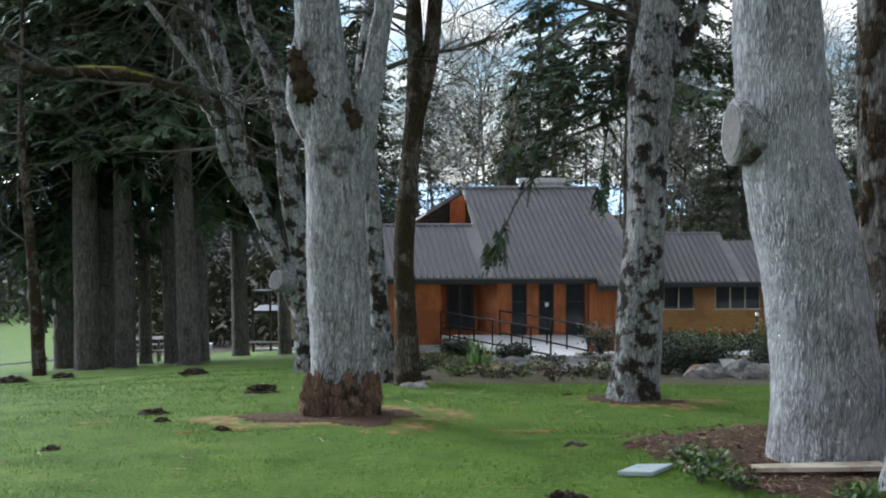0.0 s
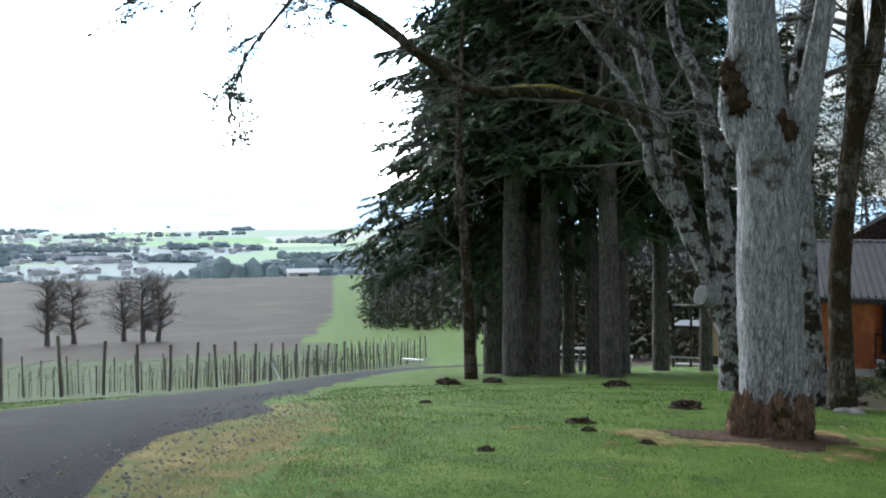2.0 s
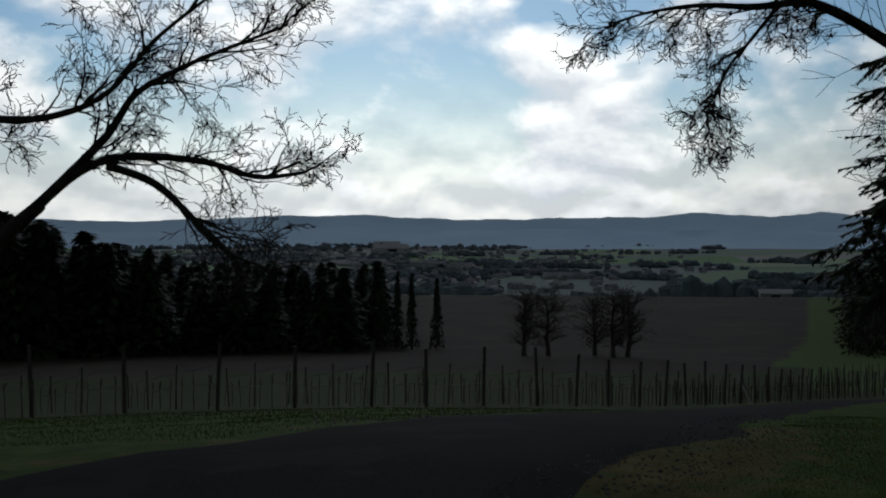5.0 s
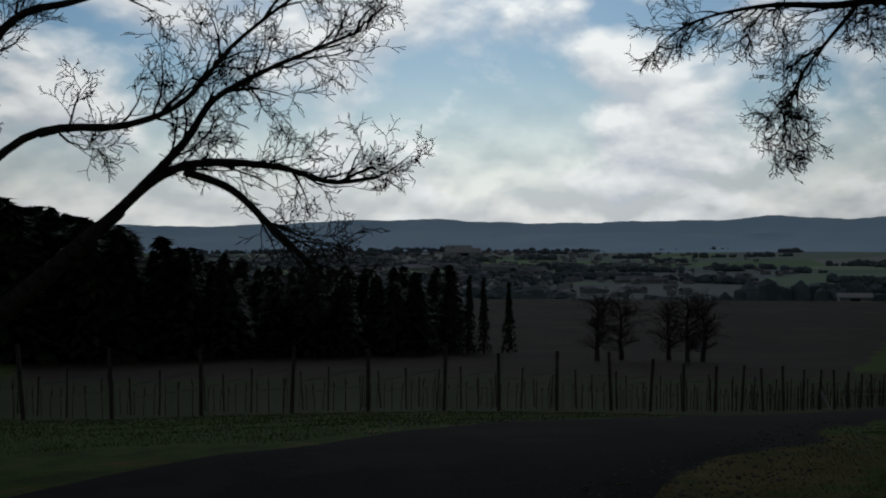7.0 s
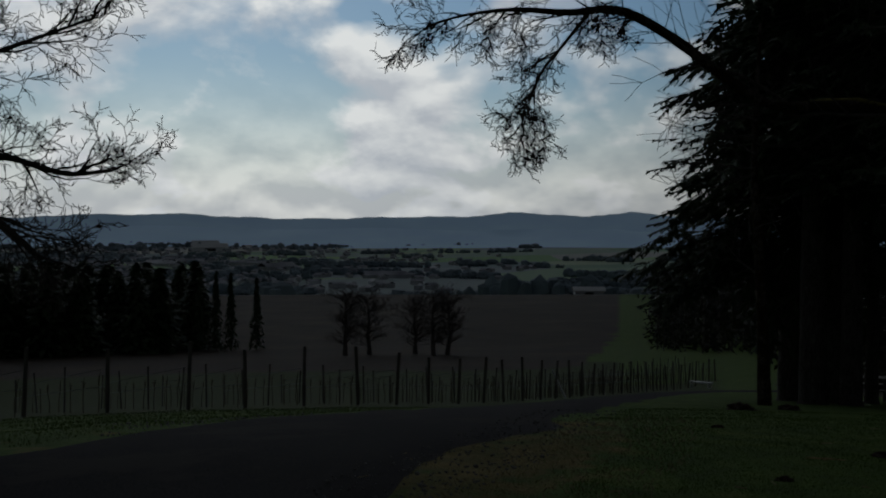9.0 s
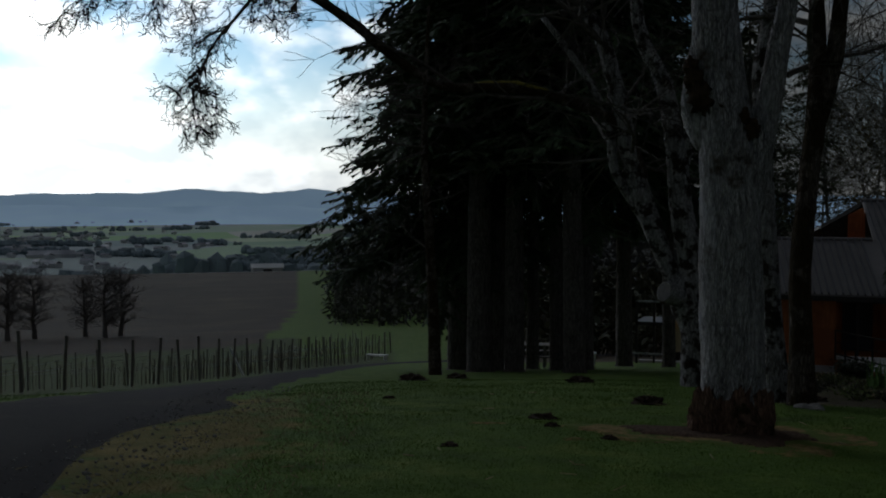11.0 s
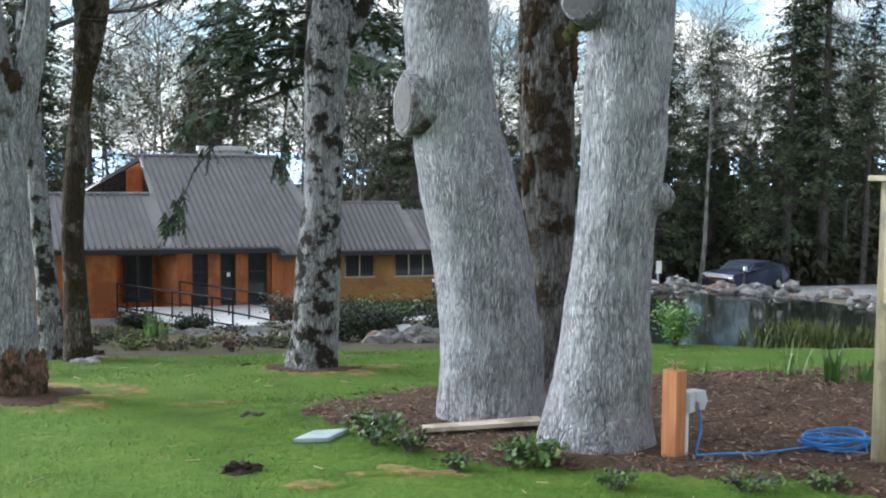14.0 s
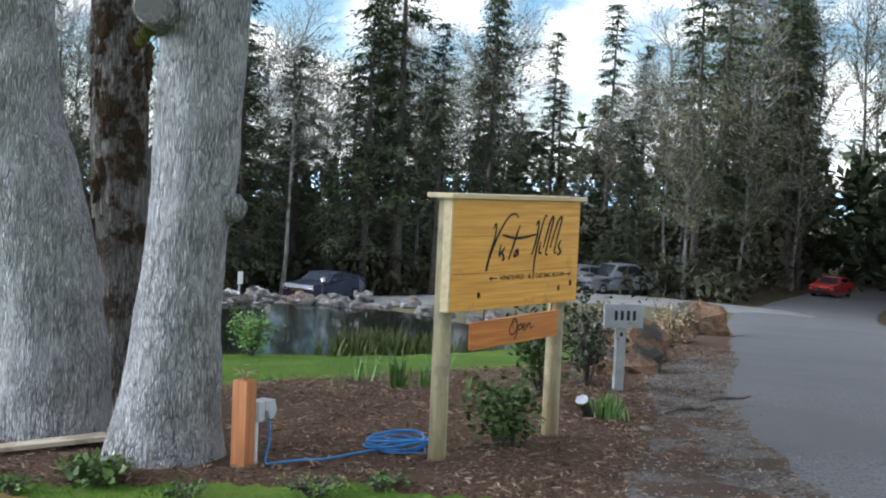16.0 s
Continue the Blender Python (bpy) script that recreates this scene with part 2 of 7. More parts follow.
REED = material("reed_grass", (0.06, 0.08, 0.018), (0.11, 0.135, 0.035), 4, rough=0.7, bump=0.0, vary=0.3)
STRAW = material("straw", (0.22, 0.17, 0.09), (0.38, 0.31, 0.18), 8, rough=0.8, bump=0.0, vary=0.3)
BLADE = material("grass_blade", (0.066, 0.128, 0.018), (0.122, 0.200, 0.036), 0.8, rough=0.8, bump=0.0, vary=0.16, gloss=0.1)
MULCH = material("mulch", (0.030, 0.018, 0.012), (0.14, 0.085, 0.058), 38, rough=0.95, bump=1.0, depth=0.03, patch=(0.085, 0.055, 0.035), patch_scale=1.6, gloss=0.1)
CHIP = material("mulch_chip", (0.05, 0.032, 0.022), (0.27, 0.185, 0.13), 9, rough=0.95, bump=0.0, vary=0.6, gloss=0.1)
ASPHALT = material("asphalt", (0.015, 0.014, 0.015), (0.043, 0.041, 0.042), 60, rough=0.9, bump=0.6, depth=0.01, patch=(0.042, 0.038, 0.036), patch_scale=0.6, gloss=0.02)
ROAD_GREY = material("road_grey", (0.075, 0.072, 0.075), (0.145, 0.14, 0.142), 40, rough=0.9, bump=0.5, depth=0.012, patch=(0.10, 0.097, 0.1), patch_scale=0.3, gloss=0.05)
GRAVEL = material("gravel", (0.09, 0.085, 0.082), (0.27, 0.26, 0.25), 26, rough=0.95, bump=0.8, depth=0.03, patch=(0.15, 0.14, 0.135), patch_scale=0.3)
SOIL = material("mole_soil", (0.018, 0.011, 0.007), (0.06, 0.036, 0.022), 30, rough=0.95, bump=1.0, depth=0.03)
ROCK = material("rock", (0.08, 0.075, 0.07), (0.26, 0.245, 0.23), 4, rough=0.9, bump=0.8, depth=0.08, patch=(0.17, 0.10, 0.07), patch_scale=1.0, patch_at=0.6, vary=0.3)
BOULDER = material("boulder_stone", (0.09, 0.05, 0.03), (0.27, 0.155, 0.09), 4, rough=0.9, bump=0.8, depth=0.06, patch=(0.05, 0.045, 0.035), patch_scale=2.0, vary=0.25)
# roof metal darkened to paint the shading along the seams
SEAM_SHADE = material("seam_shade", (0.07, 0.068, 0.072), (0.10, 0.098, 0.10), 3, rough=0.6, bump=0.02)
METAL_ROOF = material("roof_metal", (0.142, 0.130, 0.126), (0.196, 0.180, 0.174), 1.1, rough=0.5, bump=0.03, metal=0.1, patch=(0.17, 0.156, 0.15), patch_scale=0.5, gloss=0.3)
CEDAR = material("cedar_siding", (0.30, 0.085, 0.025), (0.46, 0.15, 0.05), 3.0, (6, 6, 0.5), rough=0.65, bump=0.2, patch=(0.27, 0.08, 0.028), patch_scale=0.8, vary=0.12)
CEDAR_TAN = material("cedar_siding_tan", (0.30, 0.15, 0.05), (0.42, 0.22, 0.08), 3.0, (1, 1, 6), rough=0.65, bump=0.2, patch=(0.28, 0.13, 0.045), patch_scale=0.7)
BEIGE = material("beige_siding", (0.42, 0.36, 0.25), (0.52, 0.45, 0.33), 2, rough=0.7, bump=0.1)
DARK_FRAME = material("dark_frame", (0.018, 0.016, 0.016), (0.035, 0.03, 0.03), 8, rough=0.5, bump=0.05)
RAIL_DARK = material("rail_dark", (0.016, 0.014, 0.013), (0.034, 0.03, 0.028), 8, rough=0.9, bump=0.05, gloss=0.05)
CONCRETE = material("concrete", (0.40, 0.39, 0.37), (0.55, 0.54, 0.52), 5, rough=0.85, bump=0.2, patch=(0.42, 0.40, 0.38), patch_scale=0.7)
STONE_GREY = material("chimney_stone", (0.25, 0.23, 0.21), (0.42, 0.40, 0.37), 5, rough=0.9, bump=0.4)
PINE_POST = material("treated_post", (0.26, 0.21, 0.12), (0.40, 0.33, 0.20), 7, (4, 4, 0.4), rough=0.8, bump=0.3, depth=0.006, patch=(0.24, 0.20, 0.13), patch_scale=4)
PINE_BOARD = material("pine_board", (0.57, 0.25, 0.040), (0.76, 0.38, 0.066), 4, (0.5, 3, 12), rough=0.45, bump=0.1, depth=0.004, patch=(0.52, 0.24, 0.04), patch_scale=3.0, patch_at=0.62, vary=0.1)
PINE_PALE = material("pine_pale", (0.50, 0.38, 0.22), (0.64, 0.50, 0.32), 6, (0.4, 4, 4), rough=0.7, bump=0.15, depth=0.004)
OPEN_WOOD = material("open_sign_wood", (0.42, 0.13, 0.025), (0.60, 0.22, 0.05), 4, (0.5, 3, 10), rough=0.5, bump=0.15, depth=0.004)
REDWOOD = material("redwood_post", (0.36, 0.13, 0.05), (0.52, 0.21, 0.09), 6, (5, 5, 0.4), rough=0.7, bump=0.25, depth=0.004)
VINE_POST = material("vine_post", (0.09, 0.08, 0.07), (0.20, 0.18, 0.155), 6, (3, 3, 0.4), rough=0.9, bump=0.3)
VINE = material("vine_cane", (0.05, 0.035, 0.025), (0.12, 0.085, 0.06), 6, rough=0.9, bump=0.0, vary=0.3)
INK = material("ink", (0.012, 0.008, 0.006), (0.02, 0.014, 0.01), 20, rough=0.6, bump=0.0)
PLASTIC_GREY = material("grey_plastic", (0.42, 0.43, 0.44), (0.50, 0.51, 0.52), 12, rough=0.5, bump=0.05)
PVC = material("pvc_white", (0.65, 0.65, 0.64), (0.75, 0.75, 0.74), 9, rough=0.45, bump=0.03)
CORD = material("blue_cord", (0.02, 0.16, 0.42), (0.04, 0.24, 0.55), 20, rough=0.5, bump=0.05)
SLATE = material("pale_slate", (0.30, 0.36, 0.36), (0.44, 0.50, 0.50), 6, rough=0.5, bump=0.15, depth=0.01)
BOARD_PALE = material("pale_board", (0.42, 0.34, 0.25), (0.58, 0.49, 0.38), 6, (0.3, 4, 4), rough=0.75, bump=0.2, depth=0.004, patch=(0.36, 0.29, 0.21), patch_scale=4)
GREY_PAINT = material("grey_paint", (0.26, 0.27, 0.27), (0.34, 0.35, 0.35), 7, rough=0.7, bump=0.1)
RUBBER = material("rubber", (0.012, 0.012, 0.012), (0.03, 0.03, 0.03), 20, rough=0.85, bump=0.1)
CHROME = material("chrome", (0.55, 0.55, 0.56), (0.65, 0.65, 0.66), 10, rough=0.2, bump=0.0, metal=1.0)
WHITE_PAINT = material("white_paint", (0.68, 0.68, 0.66), (0.80, 0.80, 0.78), 5, rough=0.6, bump=0.05)
WATER = material("pond_water", (0.008, 0.010, 0.008), (0.014, 0.016, 0.012), 3, rough=0.03, bump=0.02, depth=0.02, gloss=0.25)
MOSS_BROWN = material("moss_brown", (0.026, 0.016, 0.009), (0.070, 0.042, 0.020), 30, rough=0.95, bump=0.9, depth=0.03)
MOSS_DULL = material("moss_dull", (0.045, 0.042, 0.014), (0.12, 0.11, 0.03), 24, rough=0.95, bump=0.8)
MOSS = material("moss", (0.10, 0.085, 0.012), (0.24, 0.20, 0.03), 14, rough=0.95, bump=0.6)


def car_paint(name, colour):
    m = material(name, tuple(c * 0.9 for c in colour), colour, 3, rough=0.3, bump=0.0, metal=0.1, gloss=0.4)
    m.node_tree.nodes["Principled BSDF"].inputs["Coat Weight"].default_value = 0.25
    return m


def glass(name, tint=(0.02, 0.025, 0.03)):
    m = material(name, tint, tuple(c * 1.3 for c in tint), 2, rough=0.06, bump=0.0, gloss=0.35)
    return m


PANE = glass("window_glass")


# ---- mesh helpers ----
class Geo:
    """Points and faces of one part."""

    def __init__(self):
        self.v, self.f = [], []

    def tube(self, pts, radii, n=8, cap=True, rough=0.0, freq=2.0):
        base = len(self.v)
        pts = [Vector(p) for p in pts]
        side = None
        for i, p in enumerate(pts):
            way = (pts[min(i + 1, len(pts) - 1)] - pts[max(i - 1, 0)]).normalized()
            if side is None:
                side = way.cross(Vector((0.31, 0.95, 0.05))).normalized()
            side = (side - way * side.dot(way)).normalized()
            other = way.cross(side)
            for k in range(n):
                a = 2 * math.pi * k / n
                r = radii[i]
                if rough:
                    q = p + (side * math.cos(a) + other * math.sin(a)) * r
                    r *= 1 + rough * noise.noise(q * freq) + rough * 0.5 * noise.noise(q * freq * 3.1)
                self.v.append(p + (side * math.cos(a) + other * math.sin(a)) * r)
        for i in range(len(pts) - 1):
            for k in range(n):
                a, b = base + i * n + k, base + i * n + (k + 1) % n
                self.f.append((a, b, b + n, a + n))
        if cap:
            self.f.append(tuple(base + k for k in range(n))[::-1])
            self.f.append(tuple(base + (len(pts) - 1) * n + k for k in range(n)))
        return self

    def box(self, lo, hi, m=None):
        b = len(self.v)
        for x in (lo[0], hi[0]):
            for y in (lo[1], hi[1]):
                for z in (lo[2], hi[2]):
                    p = Vector((x, y, z))
                    self.v.append(m @ p if m else p)
        for q in ((0, 1, 3, 2), (4, 6, 7, 5), (0, 4, 5, 1), (2, 3, 7, 6), (0, 2, 6, 4), (1, 5, 7, 3)):
            self.f.append(tuple(b + i for i in q))
        return self

    def poly(self, pts):
        b = len(self.v)
        self.v += [Vector(p) for p in pts]
        self.f.append(tuple(range(b, b + len(pts))))
        return self

    def slab(self, pts, up):
        """A polygon with thickness along the vector up."""
        b, n, up = len(self.v), len(pts), Vector(up)
        self.v += [Vector(p) for p in pts] + [Vector(p) + up for p in pts]
        self.f.append(tuple(range(b, b + n))[::-1])
        self.f.append(tuple(range(b + n, b + 2 * n)))
        for i in range(n):
            j = (i + 1) % n
            self.f.append((b + i, b + j, b + n + j, b + n + i))
        return self

    def blob(self, c, size, rough=0.3, freq=2.0, rings=8, n=12, flat=0.0):
        """A lumpy stone or clod; flat cuts its foot off."""
        b, c = len(self.v), Vector(c)
        for i in range(rings + 1):
            th = math.pi * i / rings
            for k in range(n):
                a = 2 * math.pi * k / n
                d = Vector((math.sin(th) * math.cos(a), math.sin(th) * math.sin(a), math.cos(th)))
                d *= 1 + rough * noise.noise(d * freq + c * 1.7) + rough * 0.4 * noise.noise(d * freq * 2.7 + c)
                if flat and d.z < -flat:
                    d.z = -flat
                self.v.append(c + Vector((d.x * size[0], d.y * size[1], d.z * size[2])))
        for i in range(rings):
            for k in range(n):
                p, q = b + i * n + k, b + i * n + (k + 1) % n
                self.f.append((p, p + n, q + n, q))
        return self

    def mesh(self, name, mat, smooth=False):
        me = bpy.data.meshes.new(name)
        me.from_pydata([tuple(p) for p in self.v], [], self.f)
        me.materials.append(mat)
        if smooth:
            me.polygons.foreach_set("use_smooth", [True] * len(me.polygons))
        me.update()
        return me


def part(name, geo, mat, parent=None, label="", smooth=False, bevel=0.0):
    ob = new(name, geo.mesh(name, mat, smooth))
    if parent:
        ob.parent = parent
    if label:
        ob["label"] = label
    if name in ("cane_tangle", "branchwork", "crown", "foliage", "stem_tangle", "bud_haze", "needle_spray"):
        ob["kind"] = "stuff"
    if bevel:
        mod = ob.modifiers.new("bevel", "BEVEL")
        mod.width, mod.segments, mod.limit_method = bevel, 2, "ANGLE"
    return ob


def thing(name, label, category, at=(0, 0, 0), turn=0.0, group="", kind=""):
    ob = new(name)
    ob.empty_display_size = 0.2
    ob.matrix_world = pose(*at, 0, 0, turn)
    return tagged(ob, label, category, group, kind)


def polar(az, r):
    """The point of the ground at an azimuth (degrees, positive to the west) and a range."""
    x, y = -math.sin(radians(az)) * r, math.cos(radians(az)) * r
    return Vector((x, y, ground(x, y)))


# ---- the ground ----
POND = (9.8, 18.0, 3.8, 5.0, -28.5)     # centre, half axes, turn


def pond_depth(x, y):
    u, v = x - POND[0], y - POND[1]
    c, s = math.cos(radians(POND[4])), math.sin(radians(POND[4]))
    return math.hypot((u * c + v * s) / POND[2], (-u * s + v * c) / POND[3])


WATER_Z = -1.3


def land(x, y):
    z = ground(x, y)
    d = pond_depth(x, y)
    if d < 1.35:
        k = max(0.0, min(1.0, (1.35 - d) / 0.35))
        k = k * k * (3 - 2 * k)
        z = z * (1 - k) + (WATER_Z - 0.5 + 0.45 * min(1.0, d)) * k if d > 1.0 else WATER_Z - 0.3
        if d > 1.0:
            z = max(z, WATER_Z - 0.05) if k > 0.5 else z
    if 3 < math.hypot(x, y) < 60:
        z += 0.035 * noise.noise(Vector((x * 0.7, y * 0.7, 0))) + 0.010 * noise.noise(Vector((x * 2.4, y * 2.4, 5)))
    return z


DRIVE = ((0.5, -14), (-2.0, -7), (-4.2, -1), (-6.0, 3.5), (-7.1, 7.4), (-9.3, 13.0), (-13.2, 22.5), (-18.2, 36), (-22.3, 49), (-23.0, 58), (-17.0, 66), (-8.0, 70))
DRIVE_HALF = 2.15
ROAD = ((4.5, -14), (6.4, -6), (7.75, 0.9), (9.75, 3.95), (14.1, 7.5), (30, 20.5), (48, 34.5), (66, 46), (90, 58))
ROAD_HALF = 3.5
BED = ((1.30, 7.55), (1.48, 7.1), (1.72, 6.55), (2.1, 6.05), (2.7, 5.7), (3.4, 5.3), (4.0, 4.65), (4.9, 3.6), (5.4, 2.2), (7.0, 2.6), (8.4, 4.8), (10.6, 7.0), (14.5, 10.4), (22, 16.8), (20.5, 18.2), (14.6, 13.6), (11.3, 11.6), (9.6, 10.0), (7.9, 9.4), (6.2, 9.35), (4.6, 9.2), (3.4, 9.2), (2.2, 8.75), (1.2, 8.1))


def near_line(x, y, line):
    best = 1e9
    for (ax, ay), (bx, by) in zip(line, line[1:]):
        dx, dy = bx - ax, by - ay
        u = max(0.0, min(1.0, ((x - ax) * dx + (y - ay) * dy) / (dx * dx + dy * dy)))
        best = min(best, math.hypot(x - ax - u * dx, y - ay - u * dy))
    return best


def inside(x, y, ring):
    odd = False
    for (ax, ay), (bx, by) in zip(ring, ring[1:] + ring[:1]):
        if (ay > y) != (by > y) and x < (bx - ax) * (y - ay) / (by - ay) + ax:
            odd = not odd
    return odd


def soft(v, a, b):
    u = max(0.0, min(1.0, (v - a) / (b - a)))
    return u * u * (3 - 2 * u)


def zones(x, y):
    """Shares of garden soil, dry grass, vineyard, brown field and valley at a point; the rest is lawn."""
    r, az = math.hypot(x, y), math.degrees(math.atan2(-x, y))
    wob = 1.5 * noise.noise(Vector((x * 0.15, y * 0.15, 0)))
    garden = soft(r + wob * 0.5, 12.6, 13.4) * (soft(az, -25, -23.5) if r < 21 else soft(az, -56, -53)) * (1 - soft(az, 3.5, 5.0)) * (1 - soft(r, 80, 100))
    woods = soft(r, 50, 60) * (1 - soft(az, 13, 19)) * soft(az, -120, -110)
    d = near_line(x, y, DRIVE) if r < 90 else 99
    dry = (1 - soft(d + wob * 0.5, 2.4, 3.7)) * (1 - soft(r, 9, 17)) * (0.74 if x > -6.6 and y > 3 else 0.35)
    vine = soft(az, 20, 23) * soft(r, 24 if az > 31 else 40, 30 if az > 31 else 60) * (1 - soft(r, 150, 170))
    lane = soft(az, 20.5, 23.5) * (1 - soft(az + wob * 0.3, 25.6 , 26.6)) * soft(r, 90, 115)
    edge = 25.9 + 2.6 * math.exp(-max(0.0, r - 130) / 75)
    field = soft(az + wob * 0.25, edge, edge + 0.5) * soft(r, 125, 165) * (1 - soft(r, 640, 680)) * (1 - soft(az, 66, 70))
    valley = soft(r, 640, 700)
    return garden, dry, vine * (1 - lane), max(field, 0), valley, woods


geo = Geo()
attr = [[] for _ in range(6)]
radii = [0.0]
while radii[-1] < 4700:
    step = 0.35 if radii[-1] < 30 else radii[-1] * 0.014
    radii.append(radii[-1] + step)
angles = [-180 + 0.0]
while angles[-1] < 176.5:
    angles.append(angles[-1] + (0.8 if -65 < angles[-1] < 72 else 3.0))
for r in radii:
    for a in angles:
        x, y = -math.sin(radians(a)) * r, math.cos(radians(a)) * r
        geo.v.append((x, y, land(x, y)))
        for store, value in zip(attr, zones(x, y)):
            store.append(value)
na = len(angles)
for i in range(len(radii) - 1):
    for k in range(na):
        a, b = i * na + k, i * na + (k + 1) % na
        geo.f.append((a, a + na, b + na, b) if i else (a, a + na, b + na))

GROUND = bpy.data.materials.new("ground")
GROUND.use_nodes = True
gn, gl = GROUND.node_tree.nodes, GROUND.node_tree.links
gco = gn.new("ShaderNodeTexCoord")


def tex(scale, detail=6.0, rough=0.6):
    n = gn.new("ShaderNodeTexNoise")
    n.inputs["Scale"].default_value, n.inputs["Detail"].default_value, n.inputs["Roughness"].default_value = scale, detail, rough
    gl.new(gco.outputs["Object"], n.inputs["Vector"])
    return n


def tones(source, *stops):
    n = gn.new("ShaderNodeValToRGB")
    while len(n.color_ramp.elements) < len(stops):
        n.color_ramp.elements.new(0.5)
    for e, (p, c) in zip(n.color_ramp.elements, stops):
        e.position, e.color = p, (*c, 1)
    gl.new(source, n.inputs[0])
    return n.outputs[0]


def blend(factor, a, b):
    n = gn.new("ShaderNodeMix")
    n.data_type = "RGBA"
    gl.new(factor, n.inputs["Factor"])
    gl.new(a, n.inputs["A"])
    gl.new(b, n.inputs["B"])
    return n.outputs["Result"]


def share(name, mix_noise, amount=0.5):
    """A zone's share with a ragged edge."""
    n = gn.new("ShaderNodeAttribute")
    n.attribute_name = name
    add = gn.new("ShaderNodeMath")
    add.operation = "MULTIPLY_ADD"
    sub = gn.new("ShaderNodeMath")
    sub.operation = "SUBTRACT"
    gl.new(mix_noise, sub.inputs[0])
    sub.inputs[1].default_value = 0.5
    gl.new(sub.outputs[0], add.inputs[0])
    add.inputs[1].default_value = amount * 2
    gl.new(n.outputs["Fac"], add.inputs[2])
    rng = gn.new("ShaderNodeMapRange")
    rng.interpolation_type = "SMOOTHSTEP"
    rng.inputs["From Min"].default_value, rng.inputs["From Max"].default_value = 0.3, 0.7
    gl.new(add.outputs[0], rng.inputs["Value"])
    return rng.outputs[0]


fine, mid, wide, far = tex(22), tex(2.2), tex(0.35), tex(0.012, 4)
lawn = blend(tones(wide.outputs[0], (0.35, (0, 0, 0)), (0.65, (1, 1, 1))), tones(fine.outputs[0], (0.3, (0.046, 0.092, 0.013)), (0.7, (0.098, 0.170, 0.026))), tones(mid.outputs[0], (0.32, (0.046, 0.074, 0.013)), (0.5, (0.085, 0.148, 0.022)), (0.68, (0.150, 0.190, 0.040))))
drygrass = tones(mid.outputs[0], (0.3, (0.075, 0.080, 0.016)), (0.5, (0.135, 0.115, 0.030)), (0.7, (0.22, 0.165, 0.055)))
gardensoil = tones(mid.outputs[0], (0.3, (0.05, 0.038, 0.025)), (0.5, (0.105, 0.085, 0.058)), (0.62, (0.075, 0.09, 0.03)), (0.75, (0.18, 0.165, 0.14)))
vineyard = tones(mid.outputs[0], (0.3, (0.048, 0.046, 0.020)), (0.5, (0.050, 0.078, 0.018)), (0.7, (0.072, 0.070, 0.034)))
brown = tones(tex(0.05, 8).outputs[0], (0.3, (0.045, 0.034, 0.025)), (0.55, (0.064, 0.049, 0.035)), (0.75, (0.088, 0.072, 0.044)))
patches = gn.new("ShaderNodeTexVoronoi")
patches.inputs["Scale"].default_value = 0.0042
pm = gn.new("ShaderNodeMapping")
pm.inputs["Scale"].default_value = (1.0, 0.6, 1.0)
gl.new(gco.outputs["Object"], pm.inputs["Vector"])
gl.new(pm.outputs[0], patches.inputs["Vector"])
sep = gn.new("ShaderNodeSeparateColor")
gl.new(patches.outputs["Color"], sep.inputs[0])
# field colours carry painted distance haze: paler and bluer than near ground
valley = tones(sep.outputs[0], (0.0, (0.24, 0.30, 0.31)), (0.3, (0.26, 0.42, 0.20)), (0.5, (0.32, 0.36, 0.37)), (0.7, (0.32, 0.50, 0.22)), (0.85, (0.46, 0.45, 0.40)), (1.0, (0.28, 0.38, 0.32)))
woodfloor = tones(mid.outputs[0], (0.3, (0.03, 0.022, 0.014)), (0.7, (0.085, 0.065, 0.04)))
colour = lawn
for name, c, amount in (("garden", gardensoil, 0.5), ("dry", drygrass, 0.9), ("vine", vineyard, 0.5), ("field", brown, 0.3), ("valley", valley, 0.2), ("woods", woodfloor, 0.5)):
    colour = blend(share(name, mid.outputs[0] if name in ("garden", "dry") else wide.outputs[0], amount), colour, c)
gb = gn["Principled BSDF"]
gl.new(colour, gb.inputs["Base Color"])
gb.inputs["Roughness"].default_value, gb.inputs["Specular IOR Level"].default_value = 0.95, 0.1
gbump = gn.new("ShaderNodeBump")
gbump.inputs["Strength"].default_value, gbump.inputs["Distance"].default_value = 0.8, 0.05
gl.new(fine.outputs[0], gbump.inputs["Height"])
gl.new(gbump.outputs[0], gb.inputs["Normal"])
ground_ob = new("ground", geo.mesh("ground", GROUND, smooth=True))
for name, values in zip(("garden", "dry", "vine", "field", "valley", "woods"), attr):
    ground_ob.data.attributes.new(name, "FLOAT", "POINT").data.foreach_set("value", values)
tagged(ground_ob, "green lawn on a hilltop falling to a vineyard and valley", "ground", kind="structure")


def smooth_line(line, step):
    """Points along a soft curve through the corners of a line."""
    pts = [Vector((*p, 0)) for p in line]
    out = []
    for i in range(len(pts) - 1):
        p0, p1, p2, p3 = pts[max(i - 1, 0)], pts[i], pts[i + 1], pts[min(i + 2, len(pts) - 1)]
        n = max(2, int((p2 - p1).length / step))
        for k in range(n):
            u = k / n
            out.append(0.5 * (2 * p1 + (p2 - p0) * u + (2 * p0 - 5 * p1 + 4 * p2 - p3) * u * u + (3 * p1 - p0 - 3 * p2 + p3) * u ** 3))
    return out + [pts[-1]]


